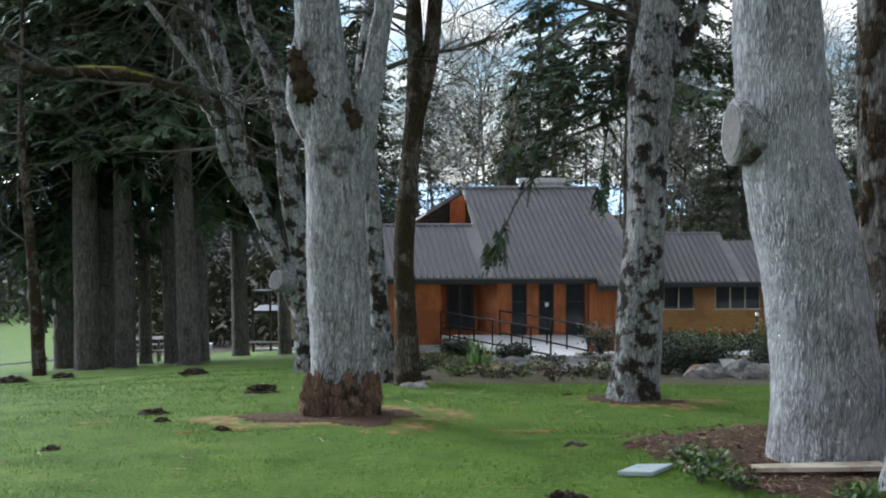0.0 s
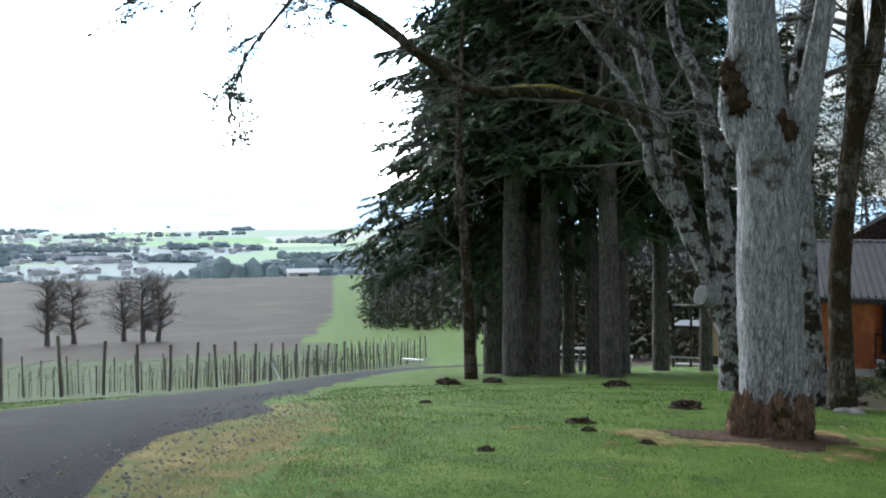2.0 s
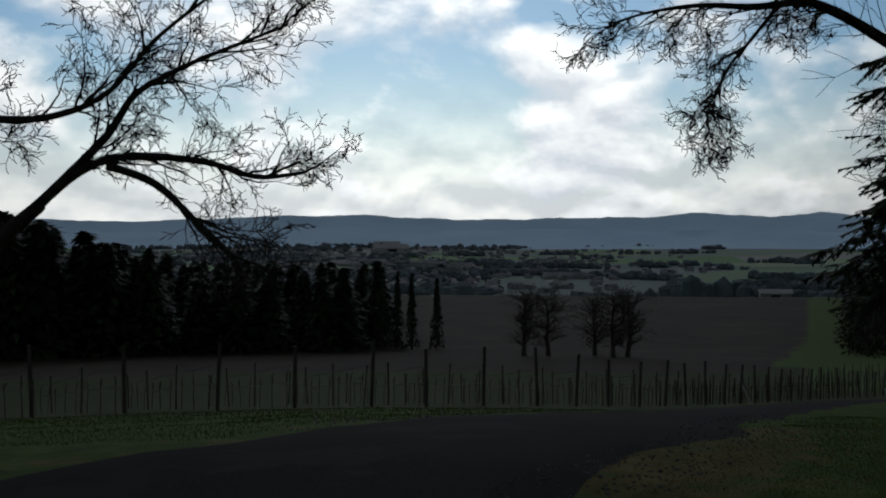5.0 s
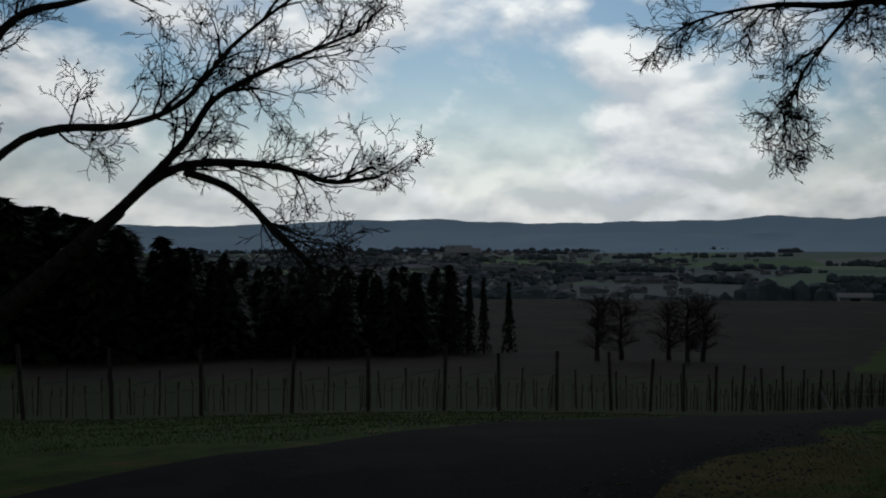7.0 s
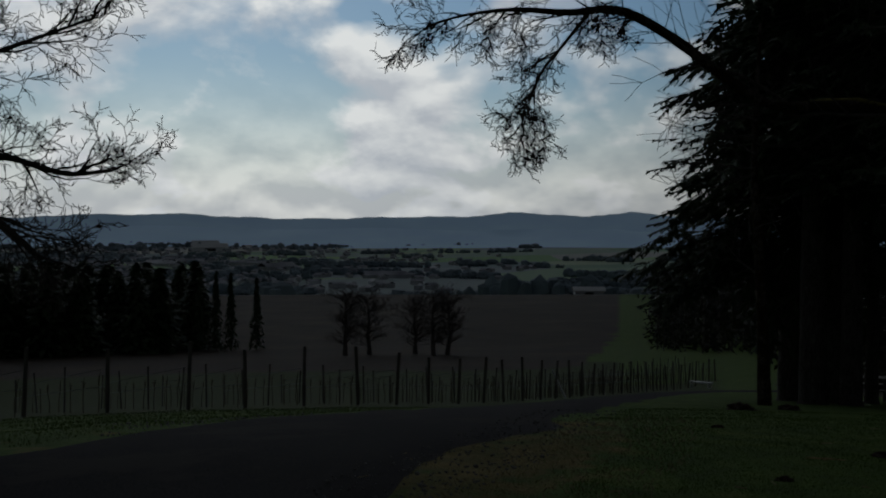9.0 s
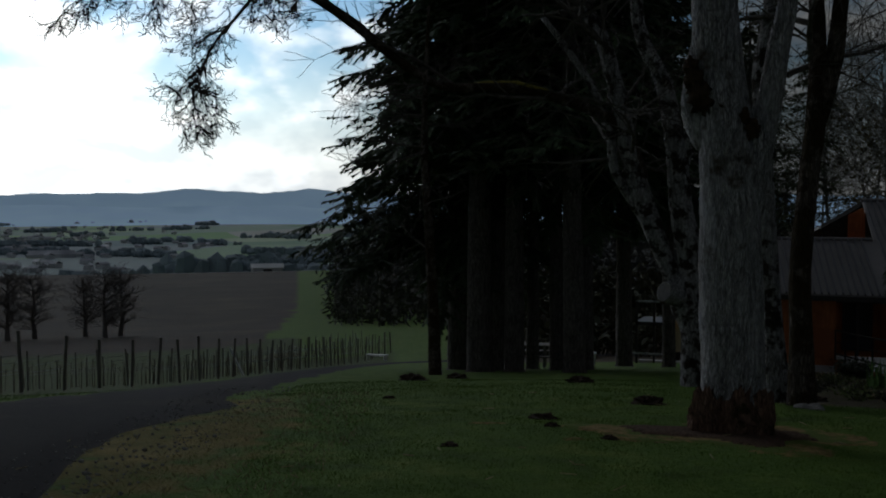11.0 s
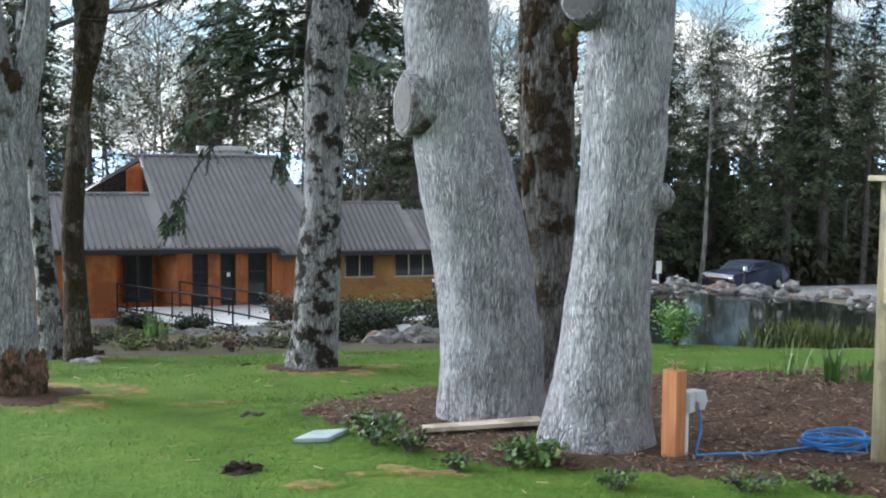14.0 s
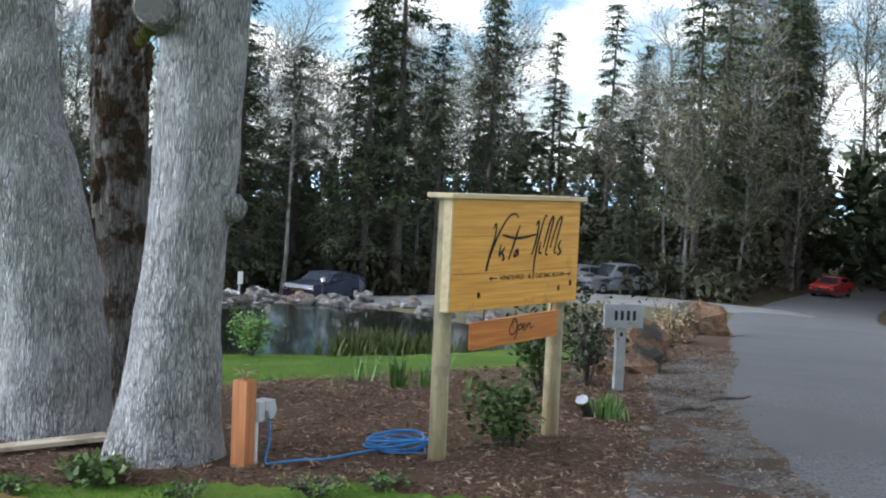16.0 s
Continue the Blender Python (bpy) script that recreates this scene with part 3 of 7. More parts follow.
def strip(line, half, lift, cols=12, ragged=0.15):
    g, pts = Geo(), smooth_line(line, 0.6)
    for i, p in enumerate(pts):
        way = (pts[min(i + 1, len(pts) - 1)] - pts[max(i - 1, 0)]).normalized()
        side = Vector((way.y, -way.x, 0))
        for k in range(cols + 1):
            u = k / cols * 2 - 1
            w = half + ragged * noise.noise(Vector((i * 0.21, 7 * (u > 0), 3)))
            q = p + side * u * w
            g.v.append((q.x, q.y, land(q.x, q.y) + lift - (lift + 0.04) * abs(u) ** 8))
    for i in range(len(pts) - 1):
        for k in range(cols):
            a = i * (cols + 1) + k
            g.f.append((a, a + 1, a + cols + 2, a + cols + 1))
    return g


drive_ob = part("drive", strip(DRIVE, DRIVE_HALF, 0.04, ragged=0.5), ASPHALT, label="dark worn asphalt drive curving down past the vineyard", smooth=True)
tagged(drive_ob, category="road", kind="structure")
road_ob = part("road", strip(ROAD, ROAD_HALF, 0.085), ROAD_GREY, label="plain grey road leading to the car park", smooth=True)
tagged(road_ob, category="road", kind="structure")


def drape(ring, lift, cell=0.25, lump=0.0, skirt=0.02):
    """A patch of ground cover inside a ring, laid over the land."""
    g = Geo()
    xs, ys = [p[0] for p in ring], [p[1] for p in ring]
    index = {}
    nx, ny = int((max(xs) - min(xs)) / cell) + 2, int((max(ys) - min(ys)) / cell) + 2
    for i in range(nx):
        for j in range(ny):
            cx, cy = min(xs) + i * cell, min(ys) + j * cell
            if not inside(cx + cell / 2, cy + cell / 2, ring):
                continue
            q = []
            for a, b in ((i, j), (i + 1, j), (i + 1, j + 1), (i, j + 1)):
                if (a, b) not in index:
                    x, y = min(xs) + a * cell, min(ys) + b * cell
                    n = noise.noise(Vector((x * 5, y * 5, 0)))
                    x, y = x + 0.35 * cell * n, y + 0.35 * cell * noise.noise(Vector((x * 5, y * 5, 9)))
                    index[a, b] = len(g.v)
                    g.v.append((x, y, land(x, y) + lift + lump * noise.noise(Vector((x * 2.2, y * 2.2, 4)))))
                q.append(index[a, b])
            g.f.append(tuple(q))
    # sink the rim into the ground
    uses = [0] * len(g.v)
    for q in g.f:
        for i in q:
            uses[i] += 1
    for i, n in enumerate(uses):
        if n < 4:
            g.v[i] = (g.v[i][0], g.v[i][1], g.v[i][2] - lift - skirt)
    return g


def ring_of(cx, cy, rx, ry, turn=0.0, wob=0.12, n=40):
    out = []
    for i in range(n):
        a = 2 * math.pi * i / n
        k = 1 + wob * noise.noise(Vector((math.cos(a) * 1.6 + cx, math.sin(a) * 1.6 + cy, 0)))
        u, v = rx * k * math.cos(a), ry * k * math.sin(a)
        c, s = math.cos(radians(turn)), math.sin(radians(turn))
        out.append((cx + u * c - v * s, cy + u * s + v * c))
    return tuple(out)


bed = tagged(part("mulch_bed", drape(BED, 0.03, 0.12, 0.015), MULCH, label="brown bark mulch bed round the oaks and sign", smooth=True), category="ground", kind="structure")
SHOULDER = ((4.0, 3.7), (4.6, 4.5), (5.5, 5.2), (6.6, 6.1), (7.8, 7.4), (9.6, 8.9), (12.2, 10.6), (13.0, 9.6), (10.6, 6.9), (8.4, 4.6), (6.8, 2.9), (5.2, 2.0), (4.4, 2.6))
SHOULDER_GRIT = material("shoulder_grit", (0.050, 0.043, 0.038), (0.175, 0.155, 0.14), 34, rough=0.95, bump=1.0, depth=0.03, patch=(0.075, 0.05, 0.036), patch_scale=1.8, patch_at=0.52, gloss=0.1)
shoulder = tagged(part("gravel_shoulder", drape(SHOULDER, 0.045, 0.12, 0.015), SHOULDER_GRIT, label="worn gravel and bark shoulder beside the road", smooth=True), category="ground", kind="structure")
LOT = ring_of(36, 47, 19, 10, -42)
lot = tagged(part("car_park", drape(LOT, 0.09, 0.8), GRAVEL, label="grey gravel car park beside the woods", smooth=True), category="ground", kind="structure")

g = Geo()
ring = ring_of(POND[0], POND[1], POND[2] * 1.12, POND[3] * 1.12, POND[4], 0.05)
g.poly([(x, y, WATER_Z) for x, y in ring])
tagged(part("water", g, WATER, label="still dark pond water reflecting the woods"), category="water", kind="structure")

# the far rim of hills beyond the valley
HILLS = bpy.data.materials.new("hazed_hills")
HILLS.use_nodes = True
hb = HILLS.node_tree.nodes["Principled BSDF"]
hn = HILLS.node_tree.nodes.new("ShaderNodeTexNoise")
hn.inputs["Scale"].default_value = 0.004
hn.inputs["Detail"].default_value = 6
# distance haze is put into this blue, which the hills also emit
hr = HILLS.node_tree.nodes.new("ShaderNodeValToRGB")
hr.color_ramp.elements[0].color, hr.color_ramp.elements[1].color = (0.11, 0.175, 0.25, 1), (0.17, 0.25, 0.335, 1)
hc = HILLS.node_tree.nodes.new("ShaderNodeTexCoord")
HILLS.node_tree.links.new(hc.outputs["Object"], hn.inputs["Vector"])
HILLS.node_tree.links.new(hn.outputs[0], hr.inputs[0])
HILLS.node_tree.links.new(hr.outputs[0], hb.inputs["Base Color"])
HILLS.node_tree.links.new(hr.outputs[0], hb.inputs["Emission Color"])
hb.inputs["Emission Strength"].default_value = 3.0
hb.inputs["Roughness"].default_value = 1.0
g = Geo()
steps, rows = 1080, 7
for layer, (dist, top, rug) in enumerate(((3900, -20, 18), (4500, 24, 17))):
    b = len(g.v)
    for i in range(steps + 1):
        az = -180 + 360 * i / steps
        s, c = -math.sin(radians(az)), math.cos(radians(az))
        h = top + rug * noise.noise(Vector((az * 0.11, layer * 7.0, 1))) + rug * 0.5 * noise.noise(Vector((az * 0.43, layer, 2))) + rug * 0.2 * noise.noise(Vector((az * 1.7, layer, 3)))
        h += 24 * math.exp(-((az - 25.5) / 1.7) ** 2) + 13 * math.exp(-((az - 31.2) / 1.1) ** 2) + 2.5 * noise.noise(Vector((az * 5.0, 3, 3))) - 6 * soft(az, 46, 60) if layer else 0
        for k in range(rows):
            u = k / (rows - 1)
            d = dist - 420 * (1 - u) + 60 * noise.noise(Vector((az * 0.3, k, layer)))
            g.v.append((s * d, c * d, -80 + (h + 80) * u ** 1.4))
    for i in range(steps):
        for k in range(rows - 1):
            a = b + i * rows + k
            g.f.append((a, a + rows, a + rows + 1, a + 1))
tagged(part("backdrop_hills", g, HILLS, label="wooded hills across the valley, coloured blue for haze", smooth=True), category="hills", kind="structure")

# ---- trees ----
def spread(points, n):
    """n rows through control points (lateral, up, radius), softly curved."""
    out = []
    for i in range(len(points) - 1):
        p0, p1, p2, p3 = (Vector(points[max(0, min(len(points) - 1, i + k))]) for k in (-1, 0, 1, 2))
        for k in range(n):
            u = k / n
            out.append(0.5 * (2 * p1 + (p2 - p0) * u + (2 * p0 - 5 * p1 + 4 * p2 - p3) * u * u + (3 * p1 - p0 - 3 * p2 + p3) * u ** 3))
    return out + [Vector(points[-1])]


def stem(points, sides=40, n=14, rough=0.06, freq=2.5, flare=0.0):
    """A trunk or limb from rows (x, y, z, radius)."""
    rows = []
    for i in range(len(points) - 1):
        p0, p1, p2, p3 = (points[max(0, min(len(points) - 1, i + k))] for k in (-1, 0, 1, 2))
        for k in range(n):
            u = k / n
            rows.append([0.5 * (2 * b + (c - a) * u + (2 * a - 5 * b + 4 * c - d) * u * u + (3 * b - a - 3 * c + d) * u ** 3) for a, b, c, d in zip(p0, p1, p2, p3)])
    rows.append(list(points[-1]))
    g = Geo()
    g.tube([r[:3] for r in rows], [r[3] for r in rows], sides, rough=rough, freq=freq)
    if flare:
        z0 = rows[0][2]
        for i, v in enumerate(g.v):
            u = max(0.0, 1 - (v[2] - z0) / 0.55)
            a = math.atan2(v[1] - rows[0][1], v[0] - rows[0][0])
            k = 1 + flare * u * u * (0.6 + 0.5 * math.sin(a * 5 + z0 * 9) + 0.3 * math.sin(a * 3 + 1))
            cx, cy = rows[0][0], rows[0][1]
            g.v[i] = Vector((cx + (v[0] - cx) * k, cy + (v[1] - cy) * k, v[2]))
    return g


def boughs(g, rng, start, way, length, radius, depth, droop=0.05, wild=0.35, fork=3, sides=6, tip=0.004):
    """Bare boughs that fork into twigs."""
    n = max(3, int(length / 0.28)) if depth > 1 else 3
    pts, rad, p, d = [start.copy()], [radius], start.copy(), way.normalized()
    for i in range(n):
        d = (d + Vector((rng.uniform(-wild, wild), rng.uniform(-wild, wild), rng.uniform(-wild, wild) - droop)) * 0.55).normalized()
        p = p + d * length / n
        pts.append(p.copy())
        rad.append(max(tip, radius * (1 - 0.62 * (i + 1) / n)))
    g.tube(pts, rad, sides if depth > 1 else 3, cap=False)
    if depth <= 0:
        return
    for i in range(1, len(pts)):
        for _ in range(fork if i == len(pts) - 1 else (1 if rng.random() < 0.85 else 2)):
            w = (pts[i] - pts[i - 1]).normalized()
            off = Vector((rng.uniform(-1, 1), rng.uniform(-1, 1), rng.uniform(-0.8, 1.0)))
            off = (off - w * off.dot(w)).normalized()
            boughs(g, rng, pts[i], w * rng.uniform(0.45, 1.0) + off * rng.uniform(0.5, 1.0), length * rng.uniform(0.42, 0.66), max(tip, rad[i] * rng.uniform(0.5, 0.72)), depth - 1, droop, wild, fork, max(3, sides - 1), tip)


def local(az, r, lat, up, back=0.0):
    """Metres across, up and behind the foot of a thing at an azimuth and range, relative to that foot."""
    c, s = math.cos(radians(az)), math.sin(radians(az))
    return Vector((lat * c - back * s, lat * s + back * c, up))


def trunk_rows(az, r, rows, sink=0.25):
    out = []
    for lat, up, rad, *back in rows:
        p = local(az, r, lat, up, back[0] if back else 0)
        out.append((p.x, p.y, p.z, rad))
    x, y, z, rad = out[0]
    return [(x, y, z - sink, rad * 1.08)] + out


def ring_mound(parent_label, az, r, rx, rng):
    foot = polar(az, r)
    outer = drape(ring_of(foot.x + 0.12, foot.y, rx * 1.25, rx * 0.75, az + 4, 0.9), 0.008, 0.08, 0.008)
    tagged(part("dead_turf", outer, DEAD_TURF, label="yellowed dead turf round the oak's foot", smooth=True), category="grass", kind="structure")
    m = tagged(part("mulch_ring", drape(ring_of(foot.x, foot.y, rx * 0.85, rx * 0.5, az, 0.8), 0.02, 0.08, 0.012), MULCH, label=parent_label, smooth=True), category="mulch", kind="structure")
    return m


def cut_stub(tree, start, way, length, radius, name="cut_limb"):
    """A sawn-off limb with a pale end face and a rolled collar."""
    way = Vector(way).normalized()
    start = Vector(start)
    g = Geo()
    g.tube([start - way * 0.15, start + way * length * 0.5, start + way * length * 0.9, start + way * length], [radius * 1.25, radius * 1.06, radius * 1.06, radius * 0.98], 24, rough=0.09, freq=4)
    stub = part(name, g, BARK_GREY, tree, "healed collar of a sawn limb", smooth=True)
    g = Geo()
    e = start + way * (length + 0.004)
    g.tube([e - way * 0.02, e, e + way * 0.001], [radius * 0.9, radius * 0.88, radius * 0.2], 24)
    part("cut_face", g, CUT_WOOD, stub, "weathered grey sawn wood")


def oak(label, az, r, rows, mat, sides=48, flare=0.12, name="oak_tree"):
    foot = polar(az, r)
    tree = thing(name, label, "tree", foot)
    part("trunk", stem(trunk_rows(az, r, rows), sides, 12, 0.05, 2.6, flare), mat, tree, smooth=True)
    return tree


rng = random.Random(5)
# the broad oak in the middle of the lawn
AZ, RR = 5.10, 9.61
tree = oak("tall grey oak with furrowed bark on the lawn", AZ, RR, ((0, 0.0, 0.29), (0, 0.39, 0.255), (-0.03, 1.34, 0.255), (-0.05, 2.05, 0.23), (-0.09, 2.5, 0.225), (-0.13, 2.85, 0.205), (-0.18, 3.44, 0.185), (-0.23, 4.6, 0.165), (-0.2, 6.5, 0.12), (0.1, 9.0, 0.05)), BARK_GREY, 56, 0.22)
for rows in (((0.05, 1.75, 0.15), (0.15, 2.2, 0.125), (0.24, 2.6, 0.105), (0.32, 3.1, 0.09), (0.40, 3.6, 0.08), (0.52, 5.0, 0.06), (0.45, 7.0, 0.03)), ((-0.2, 2.35, 0.13), (-0.32, 2.6, 0.12), (-0.33, 2.95, 0.08), (-0.30, 3.3, 0.06), (-0.38, 4.2, 0.04))):
    part("limb", stem([(*local(AZ, RR, a, u), q) for a, u, q in rows], 20, 8, 0.06, 4), BARK_GREY, tree, smooth=True)
g = Geo()
for i in range(9):
    a = rng.uniform(0, 6.28)
    boughs(g, rng, Vector(local(AZ, RR, -0.25 + 0.03 * i, 3.6 + 0.5 * i)), Vector((math.cos(a), math.sin(a), 0.5)), 2.2, 0.06, 2)
part("crown", g, BARK_TWIG, tree, "bare winter branches")
g = Geo()
g.blob(local(AZ, RR, -0.22, 0.06, -0.20), (0.12, 0.12, 0.27), 0.5, 3, 14, 20)
g.blob(local(AZ, RR, 0.02, 0.0, -0.20), (0.24, 0.13, 0.24), 0.5, 3.5, 14, 22)
g.blob(local(AZ, RR, 0.2, -0.02, -0.14), (0.14, 0.12, 0.16), 0.5, 3, 12, 16)
for k in range(9):
    a = 3.3 + 0.33 * k
    g.blob(local(AZ, RR, 0.27 * math.cos(a), 0.04 + 0.05 * (k % 3), 0.25 * math.sin(a)), (0.075, 0.07, 0.20 + 0.05 * (k % 2)), 0.6, 3.2, 12, 14)
part("root_burl", g, ROOT_RED, tree, "crumbling red-brown root burl", smooth=True)
g = Geo()
for a, u, q in ((-0.28, 2.72, 0.10), (-0.33, 2.85, 0.08), (-0.12, 2.62, 0.07), (-0.22, 2.66, 0.07), (0.12, 2.45, 0.06), (-0.36, 2.95, 0.06), (0.05, 2.55, 0.05)):
    g.blob(local(AZ, RR, a, u, -0.15), (q, q * 0.8, q * 1.2), 0.9, 4, 10, 14)
part("moss", g, MOSS_BROWN, tree, "dark brown moss in the crotch", smooth=True)
ring_mound("worn ring of bare soil and dead grass round the oak", AZ, RR - 0.22, 1.0, rng)

# the leaning oak behind it with a sawn limb
AZ, RR = 6.63, 16.37
tree = oak("leaning many-limbed oak with pale patchy bark", AZ, RR, ((0, 0.0, 0.24), (-0.03, 0.81, 0.215), (-0.17, 1.25, 0.23), (-0.10, 1.75, 0.19), (-0.25, 2.49, 0.165), (-0.33, 3.29, 0.145), (-0.51, 4.23, 0.121), (-0.78, 4.8, 0.10), (-0.9, 5.6, 0.085), (-0.8, 8.0, 0.04)), BARK_PATCHY, 28, 0.15)
limbs = (((-0.15, 1.2, 0.15), (-0.42, 1.7, 0.125), (-0.73, 2.49, 0.15), (-0.95, 3.21, 0.14), (-1.1, 3.91, 0.12), (-1.32, 4.76, 0.11), (-1.58, 5.3, 0.10), (-2.0, 6.6, 0.06)),
         ((-0.80, 2.9, 0.11), (-1.0, 3.5, 0.10), (-1.29, 3.78, 0.085), (-1.97, 4.05, 0.075), (-2.56, 4.2, 0.07), (-3.4, 4.2, 0.065, -0.3), (-3.75, 4.28, 0.06, -0.38), (-4.37, 4.72, 0.07, -0.55), (-4.75, 5.05, 0.075, -0.66), (-5.31, 5.44, 0.07, -0.84), (-5.72, 5.6, 0.06, -1.0), (-6.28, 5.57, 0.048, -1.2), (-6.97, 5.62, 0.035, -1.5), (-7.59, 5.55, 0.022, -1.8), (-8.1, 5.4, 0.012, -2.06)),
         ((-6.0, 5.58, 0.035, -1.1), (-6.34, 5.13, 0.025, -1.23), (-6.62, 4.75, 0.02, -1.34), (-6.85, 4.2, 0.013, -1.45), (-6.9, 3.75, 0.007, -1.46)),
         ((-0.30, 2.9, 0.10), (-0.05, 3.8, 0.09), (0.2, 4.8, 0.08), (0.3, 6.5, 0.05)),
         ((-0.6, 2.1, 0.07), (-1.15, 3.0, 0.07), (-1.25, 3.6, 0.06), (-1.55, 4.3, 0.05), (-2.2, 5.2, 0.04)))
for rows in limbs:
    part("limb", stem([(*local(AZ, RR, a, u, b[0] if b else 0.0), q) for a, u, q, *b in rows], 14, 7, 0.08, 4), BARK_THIN if rows in limbs[1:3] else BARK_PATCHY, tree, smooth=True)
part("moss", Geo().tube([local(AZ, RR, a, u) for a, u in ((-2.0, 4.12), (-2.56, 4.26), (-3.0, 4.27), (-3.4, 4.26))], [0.03, 0.05, 0.045, 0.02], 8, rough=0.3, freq=9), MOSS, tree, "bright yellow-green moss", smooth=True)
cut_stub(tree, local(AZ, RR, -0.25, 1.28, -0.08), local(AZ, RR, -1.0, 0.32, -0.9), 0.30, 0.15)
g = Geo()
for i in range(26):
    row = limbs[rng.choice((0, 0, 1))]
    a, u, q, *b = row[rng.randrange(3, min(8, len(row)))]
    boughs(g, rng, Vector(local(AZ, RR, a, u)), Vector((rng.uniform(-1, 0.6), rng.uniform(-1, 1), rng.uniform(-0.2, 0.9))), rng.uniform(1.0, 2.0), 0.035, 2)
for row, first, n, l in ((limbs[1], 9, 13, 0.85), (limbs[2], 1, 10, 0.6)):
    for i in range(n * 2):
        k = rng.randrange(first, len(row) - 1)
        (a, u, q, b), (a2, u2, q2, b2) = row[k], row[k + 1]
        v = rng.random()
        boughs(g, rng, Vector(local(AZ, RR, a + (a2 - a) * v, u + (u2 - u) * v, b + (b2 - b) * v)), local(AZ, RR, a2 - a, u2 - u, b2 - b).normalized() + Vector((rng.uniform(-.9, .9), rng.uniform(-.9, .9), rng.uniform(-1.1, .5))), l * rng.uniform(0.55, 0.95), 0.016, 3, 0.05, 0.5, 2, 4, 0.005)
part("crown", g, BARK_TWIG, tree, "bare winter branches")

# two slim mossy trunks behind
for az, r, rows, fork in ((2.92, 13.22, ((0, 0, 0.16), (-0.06, 0.82, 0.117), (-0.13, 1.8, 0.104), (-0.18, 2.77, 0.10), (-0.2, 3.6, 0.12), (-0.08, 4.37, 0.13), (0.1, 6.5, 0.09), (0.2, 10, 0.04)), None),
                          (1.79, 12.66, ((0, 0, 0.16), (-0.02, 0.76, 0.122), (-0.04, 1.44, 0.115), (0.03, 2.38, 0.105), (0.09, 2.99, 0.106), (0.10, 3.73, 0.087), (0.07, 4.4, 0.08), (-0.1, 7.0, 0.05)), ((0.09, 2.9, 0.09), (0.25, 3.55, 0.093), (0.33, 4.3, 0.081), (0.5, 6.0, 0.06), (0.4, 8.0, 0.03)))):
    tree = oak("slim oak with dark mossy patchy bark", az, r, rows, BARK_PATCHY if fork is None else BARK_THIN, 24, 0.2)
    if fork:
        part("limb", stem([(*local(az, r, a, u), q) for a, u, q in fork], 16, 8, 0.06, 4), BARK_THIN, tree, smooth=True)
    g = Geo()
    for i in range(10):
        boughs(g, rng, Vector(local(az, r, 0.05, 3.6 + 0.4 * i)), Vector((rng.uniform(-1, 1), rng.uniform(-1, 1), 0.3)), 1.6, 0.035, 2)
    part("crown", g, BARK_TWIG, tree, "bare winter branches")

# the patchy oak before the house
AZ, RR = -9.42, 10.63
tree = oak("pale oak with dark moss blotches before the house", AZ, RR, ((-0.01, 0, 0.24), (0.04, 0.38, 0.215), (0.07, 1.1, 0.204), (0.11, 1.72, 0.175), (0.13, 2.64, 0.195), (0.17, 3.1, 0.205), (0.22, 3.65, 0.175), (0.25, 5.0, 0.14), (0.1, 8.5, 0.05)), BARK_PATCHY, 44, 0.42)
part("limb", stem([(*local(AZ, RR, a, u), q) for a, u, q in ((0.17, 2.75, 0.11), (0.38, 3.15, 0.085), (0.53, 3.44, 0.06), (0.67, 3.79, 0.047), (1.0, 4.6, 0.03))], 16, 8, 0.08, 4), BARK_PATCHY, tree, smooth=True)
g = Geo()
for i in range(10):
    boughs(g, rng, Vector(local(AZ, RR, 0.2, 3.4 + 0.45 * i)), Vector((rng.uniform(-1, 1), rng.uniform(-1, 1), 0.3)), 1.7, 0.04, 2)
part("crown", g, BARK_TWIG, tree, "bare winter branches")
ring_mound("worn ring of bare soil and dead grass round the oak", AZ, RR - 0.1, 0.6, rng)

# the pair of stout oaks in the mulch bed, and a mossy one behind
AZ, RR = -18.25, 7.72
tree = oak("stout pale grey oak leaning in the mulch bed", AZ, RR, ((0.05, 0, 0.375), (0.035, 0.5, 0.35), (-0.01, 0.95, 0.328), (-0.07, 1.33, 0.328), (-0.16, 1.7, 0.318), (-0.23, 2.07, 0.292), (-0.29, 2.8, 0.28), (-0.33, 4.0, 0.25), (-0.2, 7.0, 0.12)), BARK_PALE, 96, 0.26)
cut_stub(tree, local(AZ, RR, -0.42, 2.12, -0.10), local(AZ, RR, -1.0, 0.04, -0.42), 0.15, 0.20)
AZ, RR = -23.83, 6.98
tree = oak("stout pale oak with a knobbly sawn limb", AZ, RR, ((0.0, 0, 0.355), (0.03, 0.4, 0.30), (0.05, 0.68, 0.27), (0.07, 1.02, 0.245), (0.10, 1.36, 0.237), (0.13, 1.7, 0.247), (0.14, 2.04, 0.252), (0.16, 2.37, 0.25), (0.17, 2.8, 0.26), (0.2, 4.0, 0.22), (0.1, 7.0, 0.1)), BARK_PALE, 96, 0.22)
cut_stub(tree, local(AZ, RR, -0.08, 2.62, -0.12), local(AZ, RR, -0.25, 0.05, -1.0), 0.22, 0.105)
g = Geo()
g.blob(local(AZ, RR, 0.33, 1.52, -0.05), (0.11, 0.09, 0.10), 0.3, 3, 10, 14)
part("burl", g, BARK_PALE, tree, smooth=True)
g = Geo()
g.blob(local(AZ, RR, 0.2, 2.40, -0.21), (0.055, 0.035, 0.10), 0.4, 3, 8, 12)
part("bark_scar", g, BARK_MOSSY, tree, "dark mossy scar in the bark", smooth=True)
